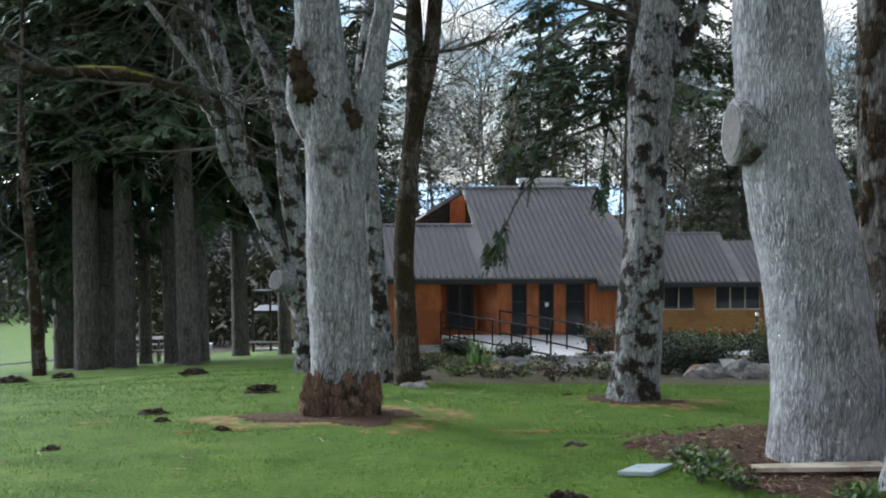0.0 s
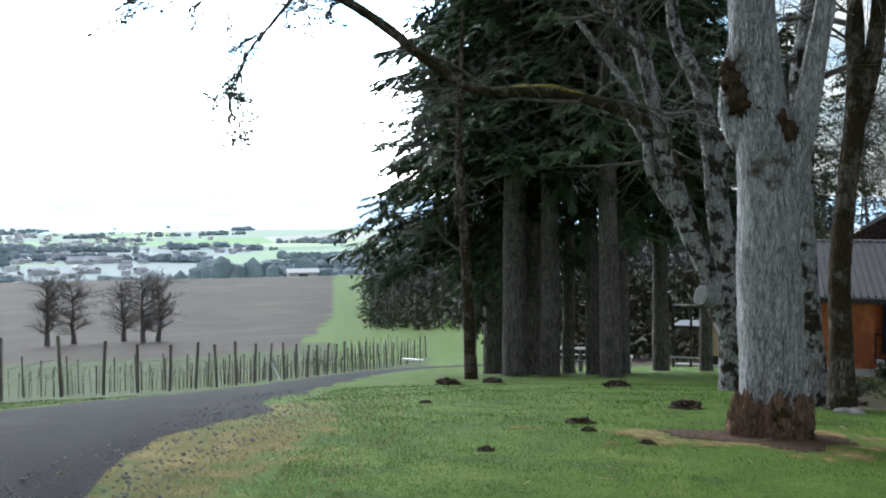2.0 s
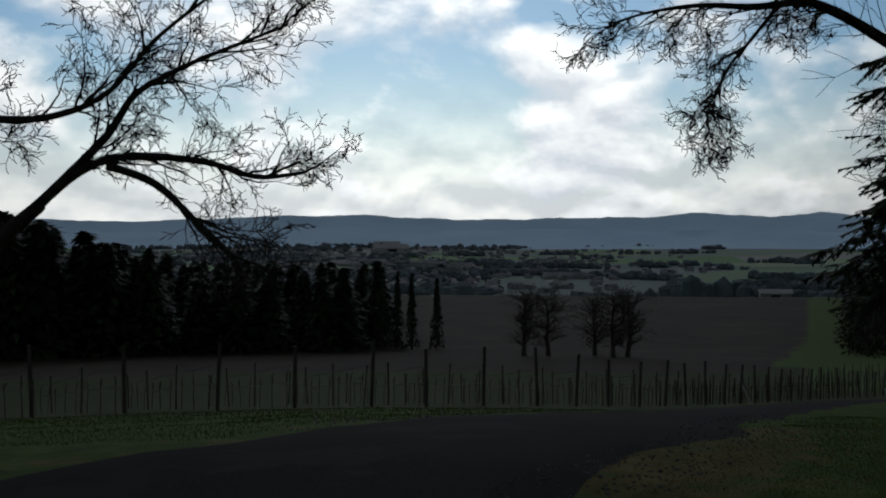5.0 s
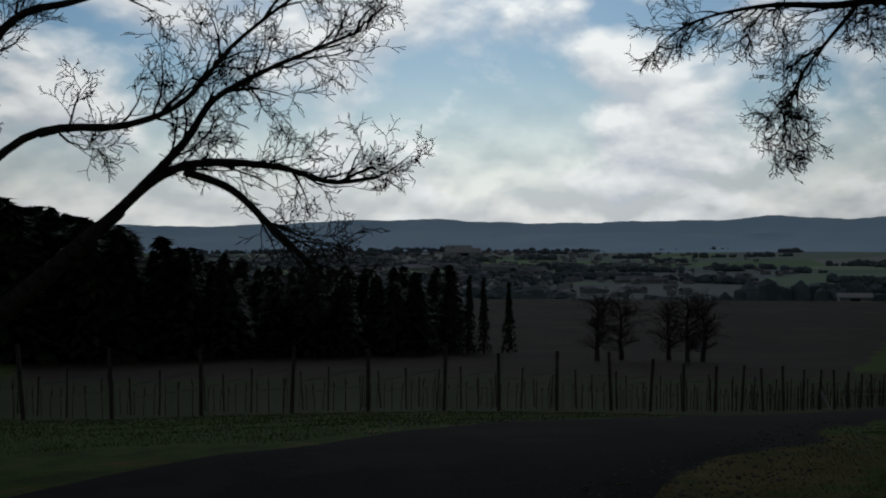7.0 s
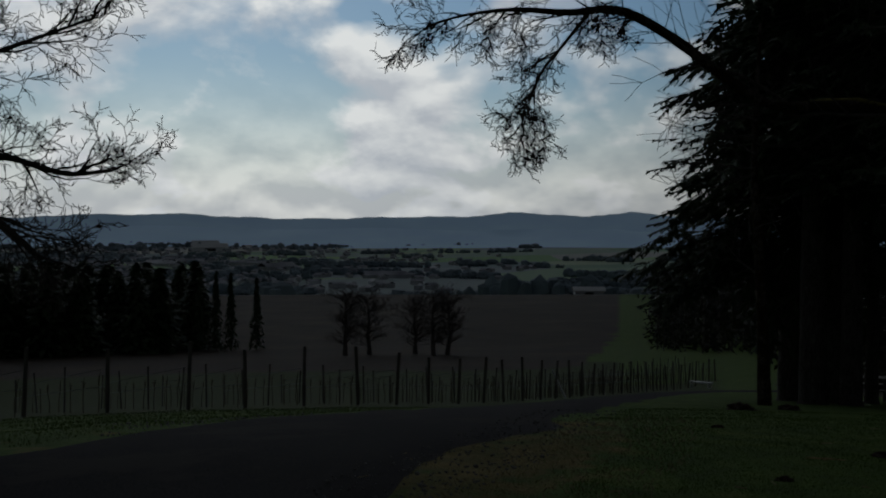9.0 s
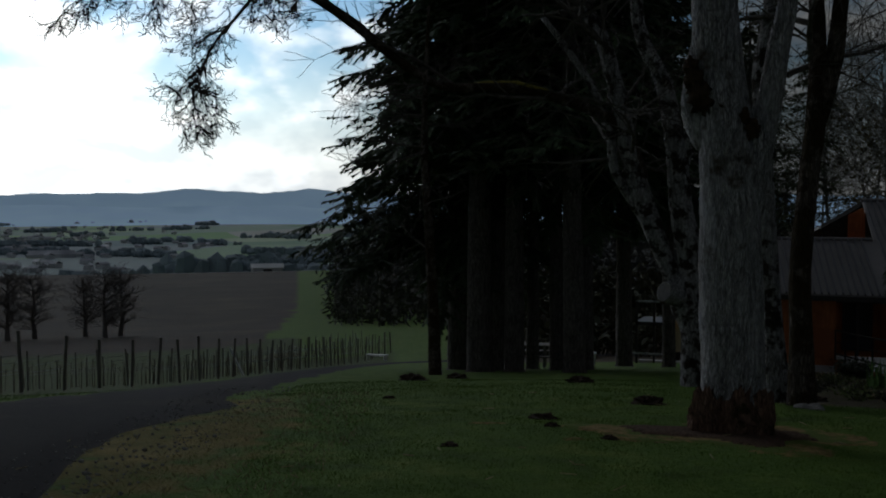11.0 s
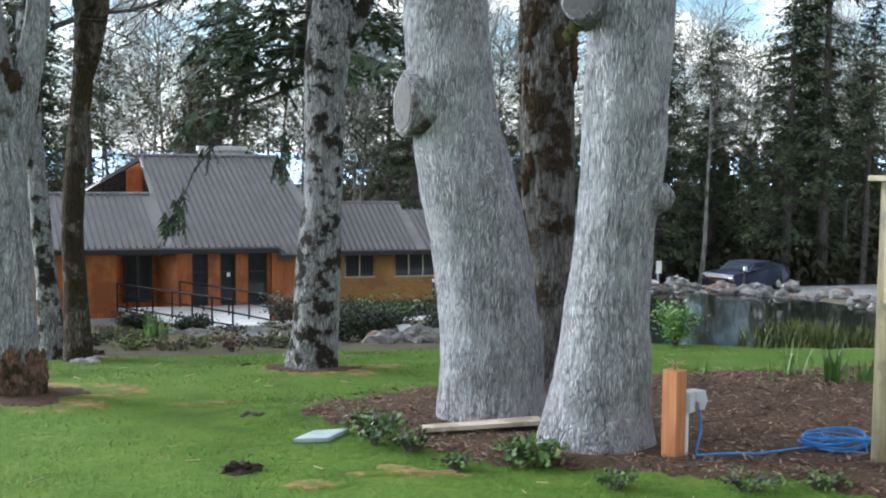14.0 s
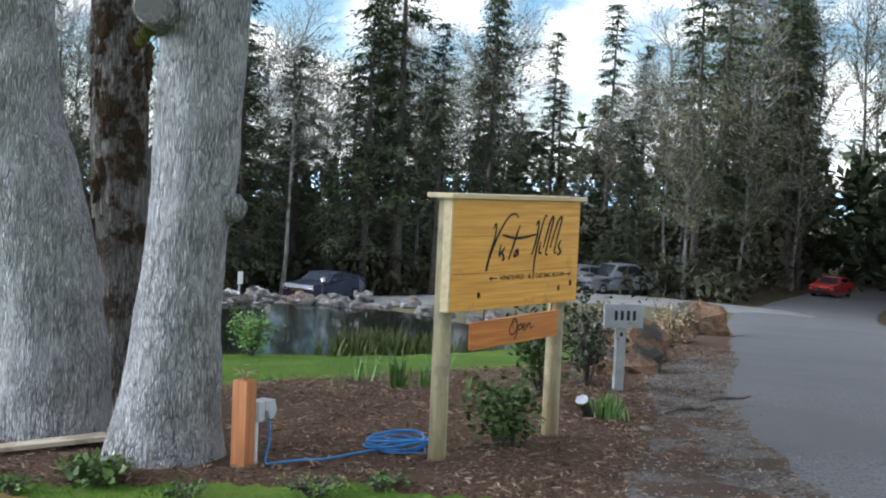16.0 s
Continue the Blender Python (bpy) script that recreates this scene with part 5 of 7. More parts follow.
# the annex with a raised deck beyond the firs
annex = thing("annex", "beige annex with a raised timber deck", "building", (0, 0, 0))
part("wall", Geo().box((-6.75, 50.0, -4.9), (-4.2, 53.0, -3.1)), BEIGE, annex, "beige siding")
part("roof", Geo().slab([(-7.0, 49.7, -3.1), (-4.0, 49.7, -3.1), (-4.0, 53.2, -2.5), (-7.0, 53.2, -2.5)], (0, 0, 0.12)), METAL_ROOF, annex)
part("deck", Geo().box((-8.3, 49.6, -3.75), (-6.75, 52.0, -3.6)), DARK_FRAME, annex, "dark timber deck edge")
part("footing", Geo().box((-8.2, 49.9, -6.4), (-4.2, 50.2, -5.3)), CONCRETE, annex, "pale footing")
# solid dark box paints the shade of the open undercroft
part("wall", Geo().box((-6.7, 50.2, -6.2), (-4.2, 53.0, -4.9)), DARK_FRAME, annex, "dark box standing in for the undercroft's shade")
for x in (-8.25, -7.5, -6.8):
    part("post", Geo().box((x - 0.05, 49.6, -6.3), (x + 0.05, 49.7, -2.7)), DARK_FRAME, annex)
part("rail", Geo().box((-8.3, 49.6, -2.75), (-6.75, 49.66, -2.68)), GREY_PAINT, annex)
part("rail", Geo().box((-8.9, 49.5, -5.0), (-6.75, 49.56, -4.93)), GREY_PAINT, annex)

# ---- the woods ----
rng = random.Random(23)


def bare_tree(label, at, rng, height, radius, mat, buds=0, name="bare_tree", depth=3, spread_at=0.35, twigs=16):
    tree = thing(name, label, "tree", at)
    rows = [(0, 0, -0.4, radius * 1.2), (0, 0, 0.1, radius * 1.1)]
    x = y = 0.0
    for k in range(1, 7):
        x, y = x + rng.uniform(-0.18, 0.18) * height / 12, y + rng.uniform(-0.18, 0.18) * height / 12
        rows.append((x, y, height * k / 6, radius * (1 - 0.155 * k)))
    part("trunk", stem(rows, 8, 4, 0.06, 2), mat, tree, smooth=True)
    g, b = Geo(), Geo()
    for k in range(twigs):
        u = spread_at + (0.98 - spread_at) * k / twigs
        i = min(int(u * 6) + 1, len(rows) - 2)
        p = Vector(rows[i][:3]).lerp(Vector(rows[i + 1][:3]), u * 6 - int(u * 6))
        a = rng.uniform(0, 6.28)
        boughs(g, rng, p, Vector((math.cos(a), math.sin(a), rng.uniform(0.4, 1.3))), height * rng.uniform(0.13, 0.22), radius * 0.32, depth - 1, -0.04, 0.3, 2, 4, 0.012)
    part("crown", g, mat, tree, "bare upswept branches")
    if buds:
        step = max(1, len(g.v) // buds)
        for v in g.v[::step]:
            for _ in range(2):
                c = Vector(v) + Vector((rng.uniform(-.3, .3), rng.uniform(-.3, .3), rng.uniform(-.3, .3)))
                d = Vector((rng.uniform(-1, 1), rng.uniform(-1, 1), rng.uniform(-1, 1))).normalized() * 0.13
                e = d.cross(Vector((rng.uniform(-1, 1), 0.3, 0.5))).normalized() * 0.08
                n = len(b.v)
                b.v += [c - d, c + e, c + d, c - e]
                b.f.append((n, n + 1, n + 2, n + 3))
        part("bud_haze", b, BUDS, tree, "first yellow-green leaf buds")
    return tree


WOODS = []
for az in range(-63, 4):
    for k in range(4):
        WOODS.append((az + rng.uniform(-0.5, 0.5), (57, 68, 82, 98)[k] + rng.uniform(-6, 9)))
made = {}
group = "woods round the house and car park"
for az, r in WOODS:
    p = polar(az, r)
    if near_line(p.x, p.y, ROAD) < 4.5 or inside(p.x, p.y, LOT) or (-10.5 < p.x < 24 and 43 < p.y < 60):
        continue
    if -44 < az < -40 and r < 90 or az < -50 and r < 70:
        continue
    # thin the trees behind the house so that the sky shows through
    if rng.random() < (0.62 if az > -9 else 0.30):
        continue
    kind = rng.choices(("fir_a", "fir_b", "fir_c", "young", "bare_a", "bare_b", "bare_c"), (2.8, 2.6, 3.0, 1.6, 5.6, 5.0, 4))[0]
    if az > -9 and kind in ("young",):
        kind = "fir_c"
    m = pose(p.x, p.y, p.z, 0, 0, rng.uniform(0, 360)) @ Matrix.Scale(rng.uniform(0.72, 1.1), 4)
    if kind in made:
        copy_thing(made[kind], m)
        continue
    if kind == "fir_a":
        t = fir_tree("tall fir in the dark woods", p, rng, 20, 0.28, 5.0, 3.0, 30, 5, (0.3, 0), 3, 0.7, "fir_tree", 8, BARK_FIR, NEEDLES_FAR, 0.7)
    elif kind == "fir_b":
        t = fir_tree("dense fir in the dark woods", p, rng, 15, 0.24, 2.0, 3.0, 30, 5, (0, 0.2), 3, 0.7, "fir_tree", 8, BARK_FIR, NEEDLES_FAR, 0.7)
    elif kind == "fir_c":
        t = fir_tree("high-crowned fir with a bare stem in the woods", p, rng, 22, 0.26, 9.0, 2.2, 24, 5, (0.3, 0.2), 3, 0.7, "fir_tree", 8, BARK_FIR, NEEDLES_FAR, 0.7)
    elif kind == "young":
        t = fir_tree("young bushy fir at the edge of the woods", p, rng, 10, 0.16, 0.5, 2.4, 22, 5, (0, 0), 3, 0.7, "fir_tree", 8, BARK_FIR, NEEDLES_FAR, 0.6)
    elif kind == "bare_a":
        t = bare_tree("tall bare tree with a pale stem in the woods", p, rng, 20, 0.19, BARK_BIRCHY, 0, spread_at=0.5, twigs=15)
    elif kind == "bare_b":
        t = bare_tree("slender bare tree budding in the woods", p, rng, 17, 0.14, BARK_BIRCHY, 400, spread_at=0.45, twigs=14)
    else:
        t = bare_tree("crooked bare tree budding in the woods", p, rng, 13, 0.16, BARK_BIRCHY, 700, spread_at=0.3, twigs=15)
    made[kind] = tagged(t, group=group)

# more firs and bare trees where the lot opens, and behind the lawn oaks
more = random.Random(41)
EXTRA = [(-49.5 - 0.62 * i + more.uniform(-0.3, 0.3), more.uniform(80, 122)) for i in range(34)] + [(-51.5 - 0.5 * i, more.uniform(86, 112)) for i in range(18)] + [(4.4, 67), (4.0, 73), (4.9, 80), (3.5, 78)]
TALL = [(-24.6 - 0.95 * i + more.uniform(-0.3, 0.3), more.uniform(60, 76)) for i in range(12)]
for az, r in EXTRA:
    p = polar(az, r)
    if near_line(p.x, p.y, ROAD) < 4.5 or inside(p.x, p.y, LOT):
        continue
    kind = more.choice(("fir_a", "fir_c", "fir_a", "bare_a", "bare_a", "bare_b")) if az < 0 else "fir_b"
    copy_thing(made[kind], pose(p.x, p.y, p.z, 0, 0, more.uniform(0, 360)) @ Matrix.Scale(more.uniform(1.1, 1.45) if az < 0 else 1.3, 4))

for az, r in TALL:
    p = polar(az, r)
    if not inside(p.x, p.y, LOT):
        copy_thing(made[more.choice(("fir_a", "fir_b", "fir_a"))], pose(p.x, p.y, p.z, 0, 0, more.uniform(0, 360)) @ Matrix.Scale(more.uniform(1.05, 1.3), 4))

UNDER = material("undergrowth_leaf", (0.024, 0.028, 0.016), (0.082, 0.078, 0.042), 0.25, rough=0.9, bump=0.0, vary=0.5)
# undergrowth and the deep wood behind, too dense to count
g = Geo()
for i in range(6800):
    az, r = rng.uniform(-66, 18), rng.uniform(66, 118)
    p = polar(az, r)
    if near_line(p.x, p.y, ROAD) < 5 or inside(p.x, p.y, LOT):
        continue
    h = rng.uniform(0.3, 4.5) ** 1.0 if r > 80 else rng.uniform(0.2, 1.6)
    c = p + Vector((0, 0, h))
    for _ in range(9):
        o = c + Vector((rng.gauss(0, .7), rng.gauss(0, .7), rng.gauss(0, .5)))
        d = Vector((rng.uniform(-1, 1), rng.uniform(-1, 1), rng.uniform(-1, 1))).normalized() * rng.uniform(0.2, 0.5)
        e = d.cross(Vector((rng.uniform(-1, 1), 0.3, 0.7))).normalized() * rng.uniform(0.1, 0.25)
        n = len(g.v)
        g.v += [o - d, o + e, o + d, o - e]
        g.f.append((n, n + 1, n + 2, n + 3))
tagged(part("undergrowth", g, UNDER, label="dark undergrowth and saplings of the woods"), category="undergrowth", kind="stuff")
g = Geo()
for i in range(520):
    az, r = rng.uniform(-70, 3), rng.uniform(100, 150)
    p = polar(az, r)
    h = rng.uniform(7, 14) if az < -10 else rng.uniform(4, 8)
    for k in range(46):
        u = rng.random()
        w = (1 - u) * 2.6 + 0.4
        o = p + Vector((rng.gauss(0, w * 0.6), rng.gauss(0, w * 0.6), 0.4 + u * h))
        d = Vector((rng.uniform(-1, 1), rng.uniform(-1, 1), rng.uniform(-1, 0.2))).normalized() * rng.uniform(0.5, 1.3)
        e = d.cross(Vector((rng.uniform(-1, 1), 0.3, 0.7))).normalized() * rng.uniform(0.2, 0.5)
        n = len(g.v)
        g.v += [o - d, o + e, o + d, o - e]
        g.f.append((n, n + 1, n + 2, n + 3))
tagged(part("deep_woods", g, NEEDLES_FAR, label="deep fir woods closing the view"), category="woods", kind="stuff")

# ---- the vineyard ----
rng = random.Random(31)
FRONT = ((68, 31), (60, 32), (50, 33.5), (44, 36), (38, 40), (33, 47), (29, 57), (26, 70), (23.5, 86), (21.5, 100))
front = smooth_line([(-math.sin(radians(a)) * r, math.cos(radians(a)) * r) for a, r in FRONT], 0.3)
post_mesh = Geo().tube([(0, 0, -0.3), (0, 0, 0.9), (0.01, 0, 1.78), (0.01, 0, 1.8)], [0.045, 0.042, 0.04, 0.03], 8).mesh("post", VINE_POST)
walked, row_at, count = 0.0, 0.0, 0
for a, b in zip(front, front[1:]):
    walked += (b - a).length
    if walked < row_at:
        continue
    row_at += 2.35
    az = math.degrees(math.atan2(-b.x, b.y))
    way = Vector((-math.sin(radians(az + 9)), math.cos(radians(az + 9)), 0))
    base = Vector((b.x, b.y, ground(b.x, b.y)))
    row = thing("vine_row", "leafless vine row trained on wires between posts", "vine row", base, group="vineyard rows")
    length = 46 if count % 2 else 50
    n_posts = 4
    prev = None
    canes, spots = Geo(), []
    for k in range(n_posts):
        d = way * (k * 9.0 + (rng.uniform(-0.3, 0.3) if k else 0))
        z = ground(b.x + d.x, b.y + d.y) - base.z
        p = new("post", post_mesh)
        p.parent = row
        p.location = (d.x, d.y, z)
        p.rotation_euler = (rng.uniform(-0.06, 0.06), rng.uniform(-0.06, 0.06), rng.uniform(0, 6))
        p.scale = (1.35, 1.35, rng.uniform(0.98, 1.12)) if k == 0 else (0.8, 0.8, rng.uniform(0.85, 1.0))
        spots.append(Vector((d.x, d.y, z)))
    for h in (0.75, 1.25):
        part("wire", Geo().tube([s + Vector((0, 0, h)) for s in spots], [0.006] * n_posts, 3, cap=False), GREY_PAINT, row)
    for s0, s1 in zip(spots, spots[1:]):
        for k in range(3):
            q = s0.lerp(s1, (k + 0.5) / 3)
            top = q + Vector((rng.uniform(-.05, .05), rng.uniform(-.05, .05), 0.75))
            canes.tube([q - Vector((0, 0, 0.1)), q + Vector((rng.uniform(-.04, .04), 0, 0.4)), top], [0.015, 0.013, 0.011], 5, cap=False)
            for _ in range(5):
                e = top + (s1 - s0).normalized() * rng.uniform(-0.8, 0.8) + Vector((0, 0, rng.uniform(0.1, 0.45)))
                canes.tube([top, top.lerp(e, 0.5) + Vector((0, 0, 0.12)), e], [0.008, 0.006, 0.004], 3, cap=False)
    part("cane_tangle", canes, VINE, row, "pruned brown vine canes")
    count += 1

# two pale things left among the posts
p = polar(28.9, 58)
g = Geo().tube([p + Vector((0, 0, 0)), p + Vector((-0.7, -0.1, 1.35))], [0.06, 0.05], 8)
tagged(part("pale_stake", g, PVC, label="white stake leaning against the vineyard posts"), category="stake")
p = polar(22.3, 84)
crate = thing("white_bench", "small white bench on the grass by the vines", "bench", p)
part("seat", Geo().box((-0.8, -0.2, 0.38), (0.8, 0.25, 0.46)), WHITE_PAINT, crate)
for x in (-0.7, 0.62):
    part("leg", Geo().box((x, -0.18, 0), (x + 0.08, 0.2, 0.38)), WHITE_PAINT, crate)

# ---- the slope and valley ----
def clump_tree(at, h, w, rng, mat, name, label, leaf=0.35, n=260, conical=True):
    tree = thing(name, label, "tree", at)
    part("trunk", Geo().tube([(0, 0, -0.5), (0, 0, h * 0.9)], [h * 0.018, 0.02], 6), BARK_FIR, tree)
    g = Geo()
    for i in range(n):
        u = rng.random() ** 0.8
        rad = w * ((1 - u) * 0.95 + 0.05) if conical else w * math.sqrt(max(0.0, 1 - (2 * u - 1) ** 2))
        a = rng.uniform(0, 6.28)
        q = rad * rng.uniform(0.3, 1.15)
        o = Vector((math.cos(a) * q, math.sin(a) * q, h * (0.06 + 0.92 * u) - q * 0.35))
        d = Vector((math.cos(a), math.sin(a), rng.uniform(-0.9, 0.1))).normalized() * leaf * rng.uniform(0.6, 1.5)
        e = Vector((-math.sin(a), math.cos(a), rng.uniform(-.4, .4))) * leaf * rng.uniform(0.3, 0.6)
        o.z = max(o.z, 0.05 * h)
        b = len(g.v)
        g.v += [o - d * 0.4, o + e, o + d, o - e]
        g.f.append((b, b + 1, b + 2, b + 3))
    part("crown", g, mat, tree)
    return tree


# the fir clump beyond the vines
made = []
for i in range(5):
    made.append(tagged(clump_tree(polar(52 + i * 3, 235 + i * 6), 9 + 1.2 * i, 3.0 + 0.3 * i, rng, NEEDLES, "fir_tree", "dark fir in the clump below the vines", 0.9, 620), group="fir clump below the vines"))
for i in range(150):
    az = 47 + 22 * rng.random() ** 0.85
    r = rng.uniform(222, 280)
    p = polar(az, r)
    top = -2.75 + (0.5 if az < 56 else 0.5 + (az - 56) * 0.28) + rng.uniform(-0.7, 0.45)
    h = 1.6 + r * math.tan(radians(top)) - p.z
    src = rng.choice(made)
    copy_thing(src, pose(*p, 0, 0, rng.uniform(0, 360)) @ Matrix.Scale(max(0.4, h / (9 + 1.2 * made.index(src))), 4))
for az, top in ((44.15, -2.7), (45.4, -2.45), (46.1, -2.35), (46.9, -2.6)):
    p = polar(az, 235)
    h = 1.6 + 235 * math.tan(radians(top)) - p.z
    copy_thing(made[1], pose(*p, 0, 0, az * 40) @ Matrix.Diagonal((0.5, 0.5, h / 10.2, 1)))

# bare trees standing in the field
FIELD_BARK = material("field_tree_bark", (0.085, 0.074, 0.066), (0.18, 0.16, 0.145), 3, rough=0.95, bump=0.0, vary=0.3, gloss=0.1)
for az, r, top in ((39.8, 200, -3.5), (38.6, 204, -3.7), (36.3, 208, -3.85), (35.4, 200, -3.6), (34.7, 204, -3.65)):
    p = polar(az, r)
    h = 1.6 + r * math.tan(radians(top)) - p.z
    bare_tree("bare tree standing below the vineyard", p, rng, h, 0.26, FIELD_BARK, 0, "bare_tree", 3, 0.15, 44).scale = (1.7, 1.7, 1.0)

# the wooded edge along the green lane, and woods on the slope
g, w = Geo(), Geo()
for i in range(1500):
    az = rng.uniform(3, 25.0)
    r = rng.uniform(115, 330)
    if az > min(24.4, 18.6 + (r - 115) * 0.065):
        continue
    p = polar(az, r)
    h = r * rng.uniform(0.042, 0.068) * (0.45 + 0.55 * soft(az, 12, 18))
    w.tube([p, p + Vector((rng.uniform(-.4, .4), rng.uniform(-.4, .4), h * 0.9))], [0.14, 0.03], 4, cap=False)
    for k in range(56):
        u = rng.uniform(0.0, 1)
        o = p + Vector((rng.gauss(0, 1.5), rng.gauss(0, 1.5), h * u))
        d = Vector((rng.uniform(-1, 1), rng.uniform(-1, 1), rng.uniform(-0.6, 1))).normalized() * rng.uniform(0.3, 0.9)
        e = d.cross(Vector((rng.uniform(-1, 1), 0.3, 0.7))).normalized() * rng.uniform(0.1, 0.34)
        n = len(g.v)
        g.v += [o - d, o + e, o + d, o - e]
        g.f.append((n, n + 1, n + 2, n + 3))
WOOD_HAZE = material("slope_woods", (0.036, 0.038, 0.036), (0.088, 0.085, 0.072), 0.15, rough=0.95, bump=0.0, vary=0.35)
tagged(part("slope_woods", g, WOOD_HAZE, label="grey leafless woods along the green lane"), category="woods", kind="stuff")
tagged(part("slope_stems", w, BARK_BIRCHY, label="thin stems of the leafless woods"), category="woods", kind="stuff")

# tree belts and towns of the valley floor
# pale blue-grey in the tree colour stands in for distance haze
HAZED_TREE = material("hazed_trees", (0.19, 0.24, 0.27), (0.29, 0.35, 0.37), 0.01, rough=1.0, bump=0.0, vary=0.3)
g = Geo()
for belt in range(190):
    r = 700 * (4300 / 700) ** rng.random()
    az = rng.uniform(15, 72)
    length, turn = rng.uniform(0.01, 0.10) * r, rng.uniform(-0.5, 0.5)
    if 27 < az < 33 and r < 1300:
        length *= 1.6
    for k in range(int(34 if length > 60 else 14)):
        s = rng.uniform(-0.5, 0.5) * length
        a = radians(az)
        x = -math.sin(a) * r + math.cos(a) * s * math.cos(turn) + rng.gauss(0, 5)
        y = math.cos(a) * r + math.sin(a) * s + s * math.sin(turn) + rng.gauss(0, 5)
        z = ground(x, y)
        size = rng.uniform(2.5, 6.5) * (1 + r / 6000)
        g.blob((x, y, z + size * 0.5), (size * rng.uniform(0.7, 1.6), size * rng.uniform(0.7, 1.4), size * rng.uniform(0.6, 1.1)), 0.5, 2.2, 4, 6)
for k in range(260):
    az, r = rng.gauss(29.6, 1.4), rng.uniform(720, 1000)
    x, y = -math.sin(radians(az)) * r, math.cos(radians(az)) * r
    size = rng.uniform(5, 9)
    g.blob((x, y, ground(x, y) + size * 0.7), (size * 0.8, size * 0.8, size * 1.2), 0.5, 2.2, 4, 6)
tagged(part("valley_trees", g, HAZED_TREE, label="tree belts across the valley floor, paled for haze"), category="woods", kind="stuff")
houses, roofs = Geo(), Geo()
for k in range(900):
    az, r = rng.gauss(50, 8), 1250 * (3300 / 1250) ** rng.random()
    if not 30 < az < 70:
        continue
    x, y = -math.sin(radians(az)) * r, math.cos(radians(az)) * r
    z, l, d, h, a = ground(x, y), rng.uniform(4, 9), rng.uniform(3, 6), rng.uniform(3, 5), rng.uniform(0, 180)
    if rng.random() < 0.03:
        l, d, h = l * 5, d * 2, h * 1.3
    m = pose(x, y, z, 0, 0, a)
    houses.box((-l, -d, -1), (l, d, h), m)
    roofs.slab([m @ Vector(q) for q in ((-l - .5, -d - .5, h), (l + .5, -d - .5, h), (l + .5, 0, h + d * 0.5), (-l - .5, 0, h + d * 0.5))], (0, 0, 0.3))
    roofs.slab([m @ Vector(q) for q in ((-l - .5, 0, h + d * 0.5), (l + .5, 0, h + d * 0.5), (l + .5, d + .5, h), (-l - .5, d + .5, h))], (0, 0, 0.3))
TOWN_WALL = material("town_wall", (0.35, 0.35, 0.36), (0.62, 0.62, 0.62), 0.02, rough=0.8, bump=0.0, vary=0.4)
TOWN_ROOF = material("town_roof", (0.14, 0.14, 0.16), (0.36, 0.36, 0.38), 0.02, rough=0.7, bump=0.0, vary=0.5)
town = tagged(part("town_walls", houses, TOWN_WALL, label="pale houses of the town in the valley"), category="town", kind="stuff")
tagged(part("town_roofs", roofs, TOWN_ROOF, label="grey roofs of the town in the valley"), category="town", kind="stuff")


def barn(az, r, l, d, h, label):
    p = polar(az, r)
    b = thing("barn", label, "barn", p, az + 8)
    part("wall", Geo().box((-l, -d, -2), (l, d, h)), WHITE_PAINT, b, "pale barn walls")
    for s in (-1, 1):
        part("roof", Geo().slab([(-l - 1, s * (d + 1), h), (l + 1, s * (d + 1), h), (l + 1, 0, h + d * 0.6), (-l - 1, 0, h + d * 0.6)], (0, 0, 0.4)), WHITE_PAINT, b, "bright sheet roof")
    part("door", Geo().box((-l * 0.3, -d - 0.1, 0), (l * 0.3, -d + 0.1, h * 0.8)), DARK_FRAME, b)


barn(31.55, 1330, 13, 6, 5, "long white barn on the valley floor")
barn(35.8, 1180, 9, 5, 4, "low pale barn behind the brown field")
barn(27.7, 640, 8, 3.5, 2.6, "pale shed at the top of the brown field")
barn(46.4, 3000, 46, 18, 9, "great white warehouse in the distance")
barn(46.6, 3500, 40, 18, 9, "distant white works building")

# the bare oak that reaches over the drive from the west
OAK_AZ, OAK_R = 72.5, 13.6
foot = polar(OAK_AZ, OAK_R)
fork = Vector((-math.sin(radians(64.2)) * 12.6, math.cos(radians(64.2)) * 12.6, 1.66))
side = Vector((math.cos(radians(62)), math.sin(radians(62)), 0))
tree = thing("oak_tree", "wide bare oak reaching over the drive", "tree", foot)
trunk = [(0, 0, -0.3, 0.4), (0, 0, 0.1, 0.36), (0.05, 0, 1.2, 0.30), (0.1, 0.1, 2.4, 0.26), (0.2, 0.0, 4.5, 0.2), (0.0, 0.1, 8.0, 0.08)]
part("trunk", stem(trunk, 24, 8, 0.06, 2.5, 0.15), BARK_THIN, tree, smooth=True)
lead = fork - foot
part("limb", stem([(0.03, 0, 0.9, 0.16), (*(lead * 0.45 + Vector((0, 0, 0.35))), 0.12), (*lead, 0.075), (*(lead + side * 0.12 + Vector((0, 0, 0.1))), 0.06)], 12, 8, 0.05, 4), BARK_TWIG, tree, smooth=True)
REACHES = (((0, 0), (0.5, 0.45), (1.0, 0.62), (1.8, 0.6), (2.4, 0.45), (2.9, 0.5)),
         ((0, 0), (0.3, 0.3), (0.8, 0.85), (1.1, 1.3), (1.65, 1.65), (2.2, 1.9), (2.7, 2.1)),
         ((-0.8, 0.85), (0.2, 1.0), (0.8, 1.3), (1.3, 1.9), (1.9, 2.4), (2.4, 2.7)),
         ((0.8, 0.55), (1.3, 0.35), (1.75, -0.1), (2.1, -0.45)),
         ((-1.0, 1.9), (-0.3, 2.3), (0.5, 2.6), (1.2, 3.0)))
twigs = Geo()
